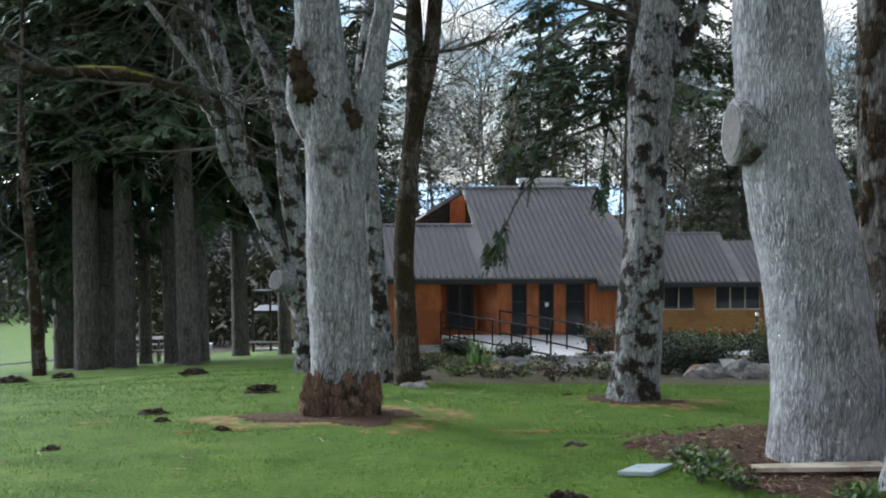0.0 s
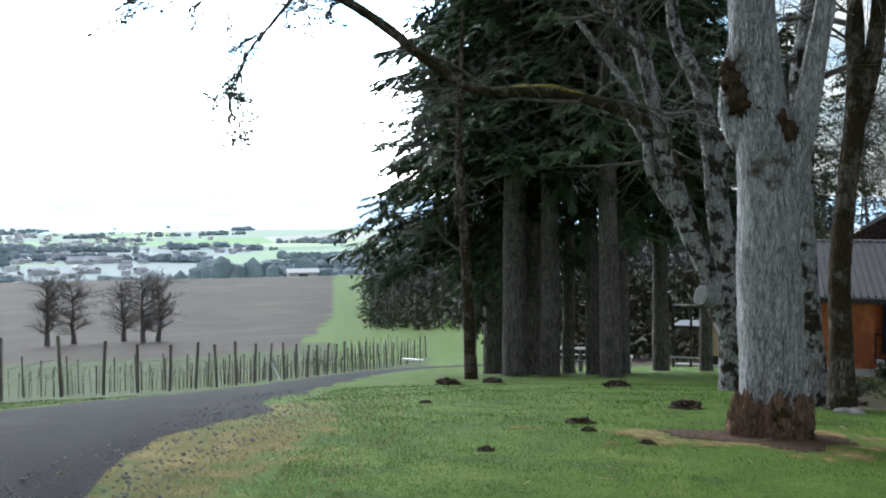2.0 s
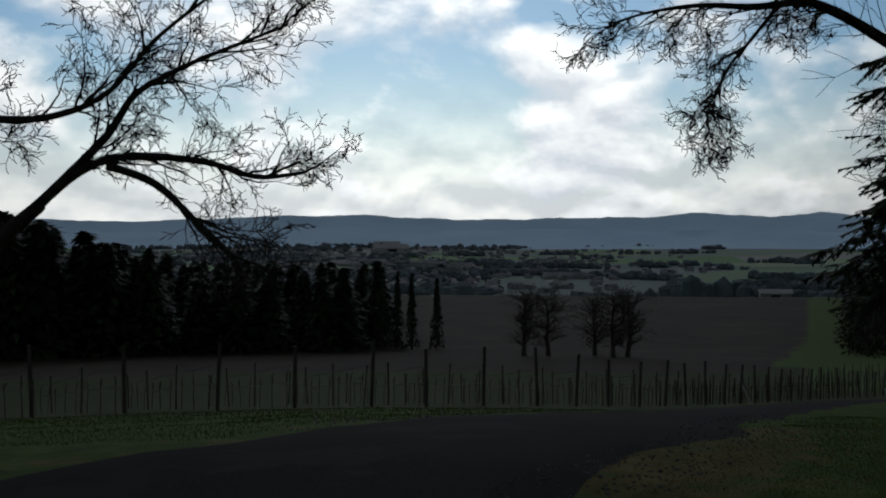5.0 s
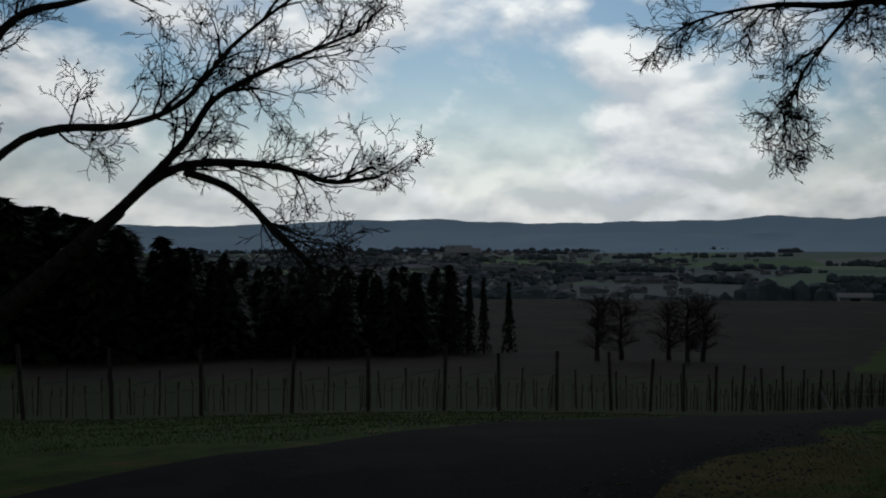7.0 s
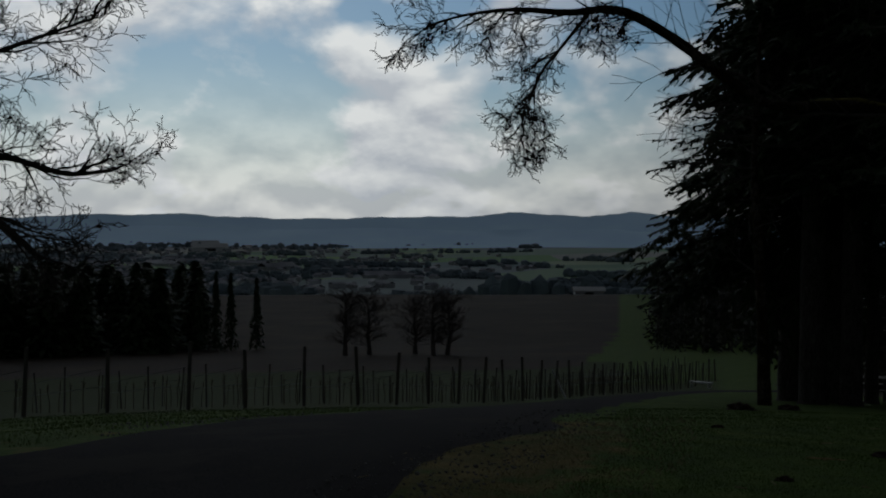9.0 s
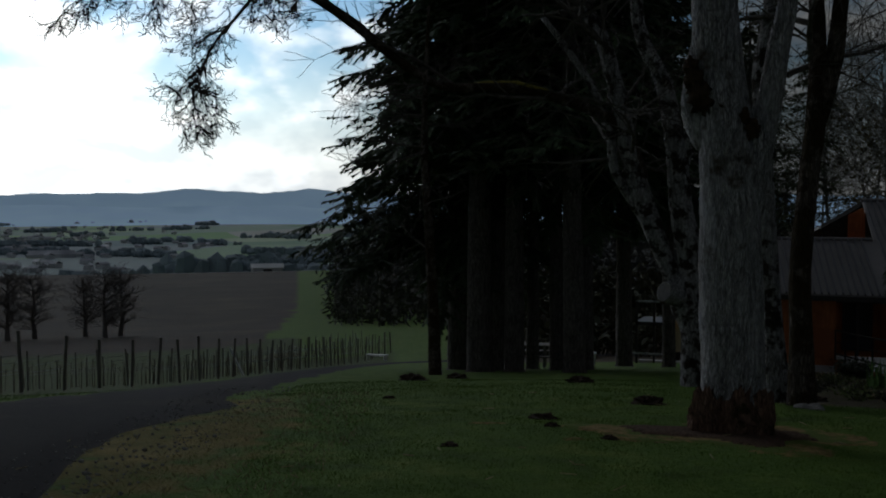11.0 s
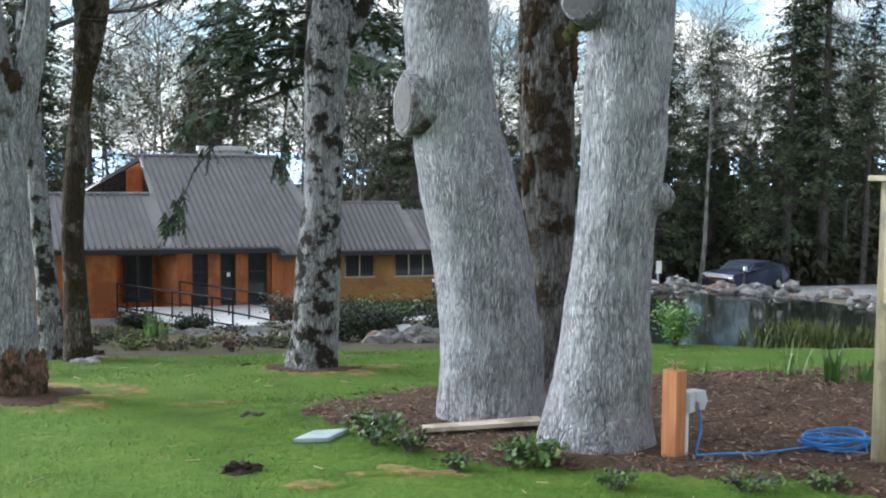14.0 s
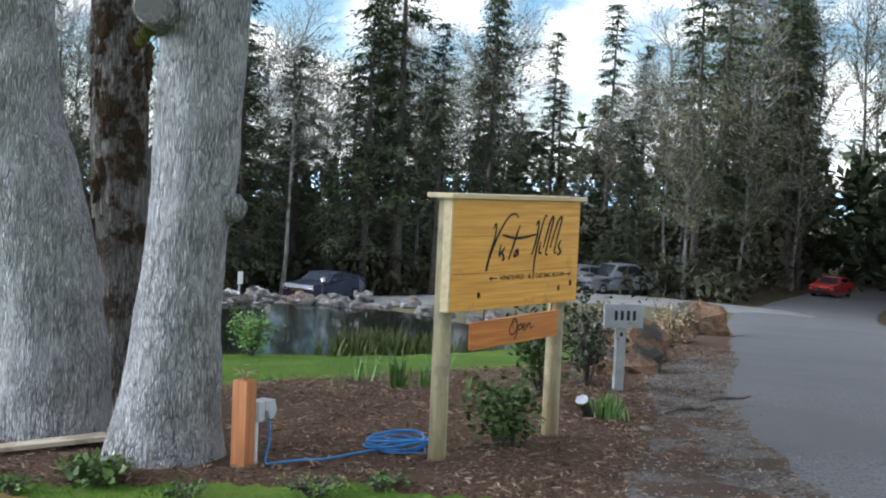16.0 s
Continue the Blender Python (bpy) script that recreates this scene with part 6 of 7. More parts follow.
for n, limb in enumerate(REACHES):
    pts = [lead + side * a + Vector((side.y, -side.x, 0)) * 0.25 * math.sin(a * 2 + n) + Vector((0, 0, u)) for a, u in limb]
    if n in (2, 4):
        pts = [Vector((0.15, 0, 2.2 + 0.6 * (n == 4)))] + pts
    g = stem([(*p, max(0.012, (0.06 if n < 2 else 0.05) * (1 - 0.13 * k))) for k, p in enumerate(pts)], 7, 6, 0.03, 4)
    part("limb", g, BARK_TWIG, tree, smooth=True)
    for k in range(2 if n != 4 else 1, len(pts)):
        for _ in range(4):
            d = (pts[k] - pts[k - 1]).normalized() + Vector((rng.uniform(-.8, .8), rng.uniform(-.8, .8), rng.uniform(-.6, .9)))
            boughs(twigs, rng, pts[k - 1].lerp(pts[k], rng.random()), d, rng.uniform(0.42, 0.7), 0.015, 3, 0.0, 0.55, 2, 5, 0.0042)
part("crown", twigs, BARK_TWIG, tree, "fine tangle of bare twigs")

# ---- by the sign ----
rng = random.Random(41)


def spot(az, r, lift=0.0):
    x, y = -math.sin(radians(az)) * (r + 0.188), math.cos(radians(az)) * (r + 0.188) - 0.188
    return Vector((x, y, land(x, y) + lift))


p = spot(-36.39, 6.9)
sign = thing("timber_sign", "golden pine sign board on two round posts", "sign", p, 14.5)
WIDE = 1.31
base_z = p.z
top = 1.50 - base_z
low = 0.82 - base_z
part("post", Geo().tube([(0, 0, -0.4), (0, 0, 0.4), (0, 0, top)], [0.056, 0.055, 0.053], 20, rough=0.03, freq=6), PINE_POST, sign, "round treated post", smooth=True)
part("post", Geo().tube([(WIDE - 0.06, 0.02, -0.4), (WIDE - 0.06, 0.02, 0.4), (WIDE - 0.06, 0.02, top)], [0.06, 0.058, 0.056], 20, rough=0.03, freq=6), PINE_POST, sign, "round treated post", smooth=True)
planks = 3
for k in range(planks):
    z0, z1 = low + (top - low) * k / planks, low + (top - low) * (k + 1) / planks - 0.0015
    part("plank", Geo().box((-0.055, -0.095, z0), (WIDE + 0.01, -0.06, z1)), PINE_BOARD, sign, bevel=0.003)
part("side_board", Geo().box((-0.072, -0.092, low), (-0.056, -0.03, top)), PINE_PALE, sign)
part("cap", Geo().box((-0.10, -0.125, top), (WIDE + 0.05, 0.08, top + 0.03)), PINE_PALE, sign, "pale pine capping board", bevel=0.004)
for x, z in ((0.22, 0.09), (1.10, 0.10), (1.24, 0.13)):
    part("knot", Geo().blob((x, -0.0945, low + z), (0.018, 0.003, 0.022), 0.3, 3, 5, 10), BARK_THIN, sign, "dark knot in the pine")


def stroke(line, width, parent, y=-0.0975, name="lettering"):
    """A painted brush stroke: a thin raised ribbon that follows the line."""
    pts = smooth_line(line, 0.012)
    g = Geo()
    n = len(pts)
    for i, q in enumerate(pts):
        w = (pts[min(i + 1, n - 1)] - pts[max(i - 1, 0)]).normalized()
        t = width * (0.45 + 0.55 * math.sin(math.pi * (0.1 + 0.85 * i / n)))
        side = Vector((-w.y, w.x, 0)) * t
        for s in (side, -side):
            g.v.append((q.x + s.x, y, q.y + s.y))
    for i in range(n - 1):
        g.f.append((2 * i, 2 * i + 2, 2 * i + 3, 2 * i + 1))
    part(name, g, INK, parent)


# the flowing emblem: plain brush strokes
M = low
for line in (((0.34, 0.50), (0.37, 0.53), (0.36, 0.45), (0.31, 0.33), (0.285, 0.24), (0.30, 0.30), (0.40, 0.47), (0.50, 0.575), (0.57, 0.59), (0.60, 0.565)),
             ((0.44, 0.46), (0.55, 0.44), (0.66, 0.44), (0.80, 0.46)),
             ((0.425, 0.40), (0.41, 0.33), (0.44, 0.36)), ((0.47, 0.38), (0.44, 0.35), (0.465, 0.31), (0.44, 0.30)),
             ((0.62, 0.52), (0.56, 0.40), (0.51, 0.30)), ((0.60, 0.37), (0.565, 0.33), (0.59, 0.325), (0.61, 0.365), (0.615, 0.32)),
             ((0.80, 0.52), (0.83, 0.55), (0.82, 0.47), (0.78, 0.36), (0.755, 0.33)), ((0.92, 0.57), (0.90, 0.58), (0.84, 0.44), (0.80, 0.30), (0.79, 0.17)),
             ((0.86, 0.41), (0.845, 0.34), (0.875, 0.34)), ((0.89, 0.37), (0.96, 0.54), (1.0, 0.57), (0.96, 0.45), (0.92, 0.33), (0.95, 0.33)),
             ((0.97, 0.37), (1.05, 0.54), (1.10, 0.57), (1.06, 0.46), (1.02, 0.34), (1.05, 0.34)), ((1.10, 0.42), (1.07, 0.38), (1.10, 0.34), (1.06, 0.32))):
    stroke([(x, M + z) for x, z in line], 0.0095, sign)


def lettering(text, size, at, parent, turn=(90, 0, 0), stretch=1.0, name="lettering"):
    """Painted words as a mesh part."""
    cu = bpy.data.curves.new(name, "FONT")
    cu.body, cu.size, cu.extrude = text, size, 0.0008
    tmp = bpy.data.objects.new("tmp", cu)
    me = bpy.data.meshes.new_from_object(tmp)
    bpy.data.objects.remove(tmp)
    me.materials.clear()
    me.materials.append(INK)
    ob = new(name, me)
    ob.parent = parent
    ob.matrix_local = pose(*at, *turn) @ Matrix.Diagonal((stretch, 1, 1, 1))
    return ob


lettering("VINEYARD", 0.044, (0.43, -0.0965, M + 0.175), sign, stretch=1.25)
lettering("&", 0.044, (0.735, -0.0965, M + 0.175), sign, stretch=1.2)
lettering("TASTING ROOM", 0.044, (0.815, -0.0965, M + 0.175), sign, stretch=1.02)
for x0, x1, tipx in ((0.33, 0.40, 0.315), (1.15, 1.22, 1.24)):
    g = Geo().box((min(x0, x1), -0.0975, M + 0.186), (max(x0, x1), -0.0955, M + 0.193))
    d = 0.03 if tipx < x0 else -0.03
    g.slab([(tipx, -0.0955, M + 0.1895), (tipx + d, -0.0955, M + 0.202), (tipx + d, -0.0955, M + 0.177)], (0, -0.002, 0))
    part("arrow", g, INK, sign, "small painted arrow")

hung = thing("open_sign", "orange-stained hanging board lettered open", "sign", p + Vector((0.25 * math.cos(radians(14.5)), 0.25 * math.sin(radians(14.5)), 0)), 14.5)
oz = 0.56 - base_z
m = Matrix.Rotation(radians(-1.5), 4, "Y")
part("panel", Geo().box((0, -0.05, oz), (0.95, -0.022, oz + 0.175), m), OPEN_WOOD, hung, bevel=0.004)
for line in (((0.43, 0.135), (0.39, 0.12), (0.37, 0.08), (0.39, 0.05), (0.43, 0.06), (0.455, 0.10), (0.44, 0.14), (0.405, 0.15), (0.40, 0.10), (0.42, 0.09)),
             ((0.47, 0.10), (0.455, 0.06), (0.43, 0.01)), ((0.465, 0.095), (0.50, 0.11), (0.50, 0.08), (0.47, 0.07)), ((0.515, 0.08), (0.545, 0.095), (0.53, 0.11), (0.515, 0.085), (0.53, 0.065), (0.56, 0.075)),
             ((0.565, 0.105), (0.56, 0.07), (0.575, 0.10), (0.60, 0.105), (0.60, 0.07), (0.64, 0.085))):
    stroke([(x, oz + z + 0.012 + 0.026 * x) for x, z in line], 0.006, hung, y=-0.0525)
for x in (0.1, 0.85):
    part("chain", Geo().tube([(x, -0.036, oz + 0.15 + x * 0.02), (x + 0.004, -0.05, low + 0.02)], [0.004, 0.004], 5), DARK_FRAME, hung, "short hanging chain")

p = spot(-26.95, 6.65)
power = thing("power_post", "stained redwood post with a weatherproof outlet", "post", p, 28)
part("post", Geo().box((-0.05, -0.05, -0.25), (0.05, 0.05, 0.53)), REDWOOD, power, bevel=0.005)
part("conduit", Geo().tube([(0.075, -0.035, -0.1), (0.075, -0.035, 0.30)], [0.013, 0.013], 10), PVC, power, "white plastic conduit")
part("outlet_box", Geo().box((0.05, -0.075, 0.28), (0.105, 0.015, 0.40)), PLASTIC_GREY, power, "grey outlet box", bevel=0.006)
part("outlet_cover", Geo().slab([(0.105, -0.08, 0.40), (0.20, -0.08, 0.395), (0.225, -0.08, 0.33), (0.19, -0.08, 0.28), (0.15, -0.08, 0.285), (0.135, -0.08, 0.33), (0.105, -0.08, 0.34)], (0, 0.085, 0)), PLASTIC_GREY, power, "open grey bubble cover", bevel=0.005)
for k in range(7):
    a = k * 0.9
    part("dry_blade", Geo().tube([(0, 0, 0.53), (0.03 * math.cos(a), 0.03 * math.sin(a), 0.57), (0.09 * math.cos(a), 0.09 * math.sin(a), 0.56 + 0.02 * (k % 3))], [0.006, 0.005, 0.001], 4), STRAW, power)

cord = thing("extension_cord", "loose blue extension cord on the mulch", "cord", p)
c, s = math.cos(radians(28)), math.sin(radians(28))
plug = Vector((0.165 * c + 0.06 * s, 0.165 * s - 0.06 * c, 0.29))
run = [plug, plug + Vector((0.01, -0.01, -0.12)), plug + Vector((-0.03, -0.03, -0.24))]
q0, q1 = spot(-28.3, 6.55), spot(-34.4, 7.15)
for k in range(16):
    u = k / 15
    q = q0.lerp(q1, u)
    q = Vector((q.x + 0.08 * math.sin(u * 9), q.y + 0.05 * math.cos(u * 7), 0))
    run.append(Vector((q.x, q.y, land(q.x, q.y) + 0.05)) - p)
part("lead", Geo().tube(run, [0.0065] * len(run), 6, cap=False), CORD, cord, smooth=True)
for k in range(7):
    ring_pts = []
    cx = spot(-34.5 + rng.uniform(-0.5, 0.3), 7.2 + rng.uniform(-0.06, 0.06)) - p
    r0, r1 = rng.uniform(0.15, 0.24), rng.uniform(0.09, 0.15)
    for i in range(29):
        a = 2 * math.pi * i / 28
        ring_pts.append(cx + Vector((r0 * math.cos(a) + 0.02 * math.sin(3 * a + k), r1 * math.sin(a), 0.05 + 0.012 * k + 0.01 * math.sin(2 * a + k))))
    part("coil", Geo().tube(ring_pts, [0.007] * 29, 6, cap=False), CORD, cord, smooth=True)

a, b = Vector((1.85, 6.90, 0)), Vector((2.64, 6.84, 0))
way = (b - a).normalized()
side = Vector((-way.y, way.x, 0)) * 0.075
z = max(land(a.x, a.y), land(b.x, b.y)) + 0.045
g = Geo().slab([a - side + Vector((0, 0, z)), b - side + Vector((0, 0, z + 0.02)), b + side + Vector((0, 0, z + 0.02)), a + side * 0.3 + way * 0.02 + Vector((0, 0, z))], (0, 0, 0.03))
tagged(part("loose_board", g, BOARD_PALE, label="pale weathered board lying by the oaks", bevel=0.004), category="board")
g = Geo().slab([(1.04, 6.84, -0.085), (1.26, 6.86, -0.08), (1.44, 7.12, -0.09), (1.20, 7.08, -0.095)], (0, 0, 0.035))
for i, v in enumerate(g.v):
    g.v[i] = Vector((v.x, v.y, land(v.x, v.y) + 0.0 + (0.03 if i > 3 else 0)))
tagged(part("slate_slab", g, SLATE, label="pale blue-grey slab lying on the grass", bevel=0.006), category="slab")

p = spot(-45.09, 10.7)
plate = thing("number_sign", "small grey painted sign on a post", "sign", p, -22)
part("post", Geo().box((-0.045, -0.03, -0.3), (0.045, 0.03, 0.78)), GREY_PAINT, plate, bevel=0.004)
part("panel", Geo().box((-0.19, -0.055, 0.62), (0.20, -0.03, 0.84)), GREY_PAINT, plate, bevel=0.004)
for k in range(4):
    part("bar", Geo().box((-0.09 + k * 0.06, -0.058, 0.69), (-0.06 + k * 0.06, -0.0545, 0.78)), INK, plate, "dark painted bar")

lampp = spot(-43.5, 8.75)
light = thing("garden_spotlight", "small green and white garden spotlight", "lamp", lampp, 20)
part("spike", Geo().tube([(0, 0, -0.1), (0, 0, 0.08)], [0.012, 0.014], 8), DARK_FRAME, light)
part("head", Geo().tube([(0.09, -0.02, 0.03), (0.05, -0.01, 0.07), (-0.03, 0, 0.15), (-0.05, 0, 0.17)], [0.03, 0.035, 0.05, 0.055], 14), SHRUB_DARK, light, "dark green lamp head", smooth=True)
part("lens", Geo().tube([(-0.052, 0, 0.172), (-0.058, 0, 0.178)], [0.052, 0.045], 14), CHROME, light, "bright lamp glass")
part("collar", Geo().tube([(0.085, -0.018, 0.035), (0.10, -0.022, 0.022)], [0.034, 0.03], 12), PVC, light)


# ---- plants ----
def leafy(name, label, at, rng, wide, high, mat, n, leaf, category="shrub", stems=7, low=0.1):
    bush = thing(name, label, category, at)
    w, g = Geo(), Geo()
    tips = []
    for k in range(stems):
        a = rng.uniform(0, 6.28)
        e = Vector((math.cos(a) * wide * 0.5 * rng.uniform(0.2, 1), math.sin(a) * wide * 0.5 * rng.uniform(0.2, 1), high * rng.uniform(0.6, 1.0)))
        w.tube([(0, 0, -0.05), e * 0.5 + Vector((0, 0, high * 0.08)), e], [0.012, 0.009, 0.004], 5, cap=False)
        tips.append(e)
    for k in range(n):
        e = rng.choice(tips) * rng.uniform(max(0.25, low), 1.05)
        o = e + Vector((rng.gauss(0, wide * 0.12), rng.gauss(0, wide * 0.12), rng.gauss(0, high * 0.08)))
        o.z = max(o.z, 0.02)
        d = Vector((rng.uniform(-1, 1), rng.uniform(-1, 1), rng.uniform(-0.3, 0.9))).normalized() * leaf * rng.uniform(0.6, 1.2)
        f = d.cross(Vector((rng.uniform(-1, 1), rng.uniform(-1, 1), 1))).normalized() * leaf * 0.32
        b = len(g.v)
        g.v += [o, o + d * 0.5 + f, o + d, o + d * 0.5 - f]
        g.f.append((b, b + 1, b + 2, b + 3))
    part("stem_tangle", w, BARK_TWIG, bush)
    part("foliage", g, mat, bush)
    return bush


def blades(name, label, at, rng, count, high, wide, mat, category="plant"):
    """Upright strap leaves from one crown."""
    plant = thing(name, label, category, at)
    g = Geo()
    for k in range(count):
        a, h = rng.uniform(0, 6.28), high * rng.uniform(0.6, 1.1)
        o = Vector((rng.gauss(0, wide), rng.gauss(0, wide), 0))
        d = Vector((math.cos(a), math.sin(a), 0)) * h * rng.uniform(0.1, 0.5)
        s = Vector((-math.sin(a), math.cos(a), 0)) * high * 0.045
        b = len(g.v)
        g.v += [o - s, o + s, o + d * 0.4 + s * 0.8 + Vector((0, 0, h * 0.6)), o + d * 0.4 - s * 0.8 + Vector((0, 0, h * 0.6)), o + d + Vector((0, 0, h))]
        g.f += [(b, b + 1, b + 2, b + 3), (b + 3, b + 2, b + 4)]
    part("foliage", g, mat, plant)
    return plant


leafy("evergreen_shrub", "bushy green shrub growing behind the sign", spot(-41.4, 9.8), rng, 0.75, 0.85, SHRUB, 900, 0.07)
leafy("evergreen_shrub", "low bright green shrub before the sign", spot(-40.0, 7.45), rng, 0.62, 0.44, SHRUB, 700, 0.06)
leafy("evergreen_shrub", "dark green shrub beside the sign post", spot(-43.6, 10.9), rng, 0.8, 0.95, SHRUB_DARK, 700, 0.07)
leafy("flowering_shrub", "shrub with cream flower heads by the boulders", spot(-42.9, 12.8), rng, 0.9, 0.9, STRAW, 500, 0.06)
leafy("flowering_shrub", "pale budding shrub by the boulders", spot(-47.6, 17.5), rng, 1.0, 0.8, STRAW, 400, 0.07)
leafy("pond_shrub", "rounded yellow-green shrub at the pond", spot(-27.1, 13.2), rng, 0.62, 0.45, IRIS, 800, 0.06)
leafy("leafy_weed", "low leafy green weed in the mulch", spot(-20.0, 6.45), rng, 0.42, 0.14, SHRUB, 260, 0.06, "plant", 10)
leafy("leafy_weed", "low leafy green weed at the bed's edge", spot(-13.0, 7.2), rng, 0.5, 0.12, SHRUB, 240, 0.05, "plant", 10)
blades("grass_tuft", "bright grass tuft beside the spotlight", spot(-44.6, 8.9), rng, 90, 0.22, 0.06, IRIS)
for az, r, n, h in ((-34.3, 10.1, 22, 0.38), (-35.6, 10.3, 12, 0.28), (-32.4, 10.4, 14, 0.3), (-36.3, 10.6, 16, 0.32), (-31.4, 9.9, 7, 0.2), (-28.6, 10.2, 5, 0.15), (-38.2, 10.2, 9, 0.22)):
    blades("iris_clump", "clump of upright iris leaves in the mulch", spot(az, r), rng, n, h, 0.05, IRIS)
at = spot(-33.4, 17.6)
at.z = WATER_Z - 0.05
reed = blades("reed_clump", "soft green reed mound at the water", at, rng, 1000, 0.6, 0.36, REED)
blades("reed_clump", "green reeds at the pond's edge", spot(-38.3, 16.5), rng, 300, 0.4, 0.3, REED)
for az, r, wd, hi, mat in ((-7.8, 38.0, 1.5, 1.15, SHRUB_DARK), (-10.9, 16.6, 1.0, 0.50, SHRUB_DARK), (-11.9, 17.0, 1.1, 0.54, SHRUB_DARK), (-12.8, 17.2, 0.9, 0.45, SHRUB_DARK), (-15.8, 17.0, 0.9, 0.5, SHRUB_DARK), (-11.4, 30.0, 1.4, 0.7, SHRUB), (-13.2, 33.0, 1.6, 0.8, SHRUB), (-15.8, 33.0, 1.6, 0.9, SHRUB), (-0.8, 30.0, 1.0, 0.5, SHRUB_DARK), (-3.4, 26.0, 0.9, 0.42, SHRUB_DARK)):
    leafy("garden_shrub", "rounded shrub in the house garden", spot(az, r), rng, wd, hi, mat, 1800, 0.055 * (1 if r < 20 else 1.6), stems=16)
for k in range(52):
    az, r = rng.uniform(-9.0, 2.0), 13.6 * 2.3 ** rng.random()
    leafy("dry_perennial", "dry brown perennial clump in the garden", spot(az, r), rng, 0.7, rng.uniform(0.08, 0.22), rng.choice((STRAW, REED, CHIP, REED, UNDER)), 200, 0.055, "plant", 7)
blades("iris_clump", "clump of bright iris leaves in the garden", spot(-1.7, 18.0), rng, 30, 0.5, 0.1, IRIS)


# ---- stones ----
def stone(name, label, at, size, mat, seed, category="rock", group=""):
    return tagged(part(name, Geo().blob((at.x, at.y, at.z + size[2] * 0.45), size, 0.45, 1.6, 10, 14, 0.45), mat, label=label, smooth=False), category=category, group=group)


for k, (az, r, sz, mat) in enumerate(((-45.6, 12.6, (0.40, 0.32, 0.25), BOULDER), (-46.2, 14.2, (0.40, 0.34, 0.34), BOULDER), (-44.7, 14.6, (0.38, 0.34, 0.36), BOULDER), (-44.4, 11.9, (0.22, 0.2, 0.18), BOULDER), (-47.6, 19.5, (0.45, 0.4, 0.36), BOULDER), (-48.9, 24.0, (0.7, 0.6, 0.5), BOULDER), (-46.6, 8.6, (0.13, 0.09, 0.07), ROCK))):
    stone("boulder", "rusty brown boulder beside the gravel", spot(az, r, -0.06), sz, mat, k, "boulder", "boulders by the road")
stone("flat_stone", "pale stone lying at the oak's foot", spot(1.45, 12.2, -0.03), (0.15, 0.1, 0.06), ROCK, 3)
for k in range(130):
    az = rng.uniform(-45, -24)
    d = rng.uniform(1.08, 1.5)
    a = rng.uniform(-0.3, 2.6)
    c, s = math.cos(radians(POND[4])), math.sin(radians(POND[4]))
    u, v = math.cos(a) * POND[2] * d, math.sin(a) * POND[3] * d
    x, y = POND[0] + u * c - v * s, POND[1] + u * s + v * c
    q = rng.uniform(0.09, 0.24)
    stone("pond_rock", "grey broken rock edging the pond", Vector((x, y, max(land(x, y), WATER_Z) - 0.05)), (q, q * rng.uniform(0.6, 1), q * rng.uniform(0.45, 0.8)), ROCK, k, group="rocks round the pond")
for k in range(90):
    az, r = rng.uniform(-9.5, -2.5), rng.uniform(17, 30)
    q = rng.uniform(0.12, 0.38)
    stone("garden_rock", "flat grey rock in the garden bed", spot(az, r, -0.03), (q, q * rng.uniform(0.6, 1), q * 0.35), ROCK, k, group="rocks in the house garden")
for k in range(40):
    az, r = rng.uniform(-16.5, -12.6), rng.uniform(15.5, 19)
    q = rng.uniform(0.1, 0.24)
    stone("cascade_rock", "grey rock of the little cascade", spot(az, r, -0.04), (q, q * 0.8, q * 0.7), ROCK, k, group="rocks of the cascade")
g = Geo()
for k in range(9):
    q = spot(-14.2 + 0.08 * k, 16.6)
    g.tube([q + Vector((0, 0.2, 0.2)), q + Vector((0, 0.05, 0.18)), q + Vector((0.01, -0.08, 0.1)), q + Vector((0.0, -0.1, -0.02))], [0.008, 0.012, 0.012, 0.02], 6, rough=0.4, freq=12)
tagged(part("cascade_water", g, CONCRETE, label="thin white cascade falling over garden rocks", smooth=True), category="water")
path_pts = [(-math.sin(radians(a)) * r, math.cos(radians(a)) * r) for a, r in ((-7.2, 39.4), (-10, 40.5), (-13, 41.5), (-16, 42), (-21, 43))]
tagged(part("garden_path", strip(path_pts, 0.75, 0.12, 4, 0.0), CONCRETE, label="pale concrete path along the wing"), category="path", kind="structure")

# ---- lamps and small posts ----
def path_lamp(at, high):
    l = thing("path_lamp", "slim dark path lamp with a white head", "lamp", at)
    part("post", Geo().tube([(0, 0, -0.2), (0, 0, high - 0.14)], [0.035, 0.035], 10), DARK_FRAME, l)
    part("head", Geo().tube([(0, 0, high - 0.14), (0, 0, high - 0.02)], [0.055, 0.055], 12), WHITE_PAINT, l, "white lamp glass")
    part("cap", Geo().tube([(0, 0, high - 0.02), (0, 0, high)], [0.07, 0.03], 12), DARK_FRAME, l)


path_lamp(spot(-30.4, 33), 1.1)
path_lamp(spot(-15.25, 42), 1.5)
p = spot(-26.3, 46)
s = thing("notice_post", "small white notice on a thin post", "sign", p, 20)
part("post", Geo().box((-0.03, -0.03, -0.2), (0.03, 0.03, 1.2)), GREY_PAINT, s)
part("panel", Geo().box((-0.15, -0.05, 0.95), (0.15, -0.03, 1.45)), WHITE_PAINT, s, bevel=0.01)
for az in (-25.9, -27.35):
    stone("stone_block", "squat pale stone block by the car park", spot(az, 43.5), (0.34, 0.34, 0.55), CONCRETE, 1, "stone block")


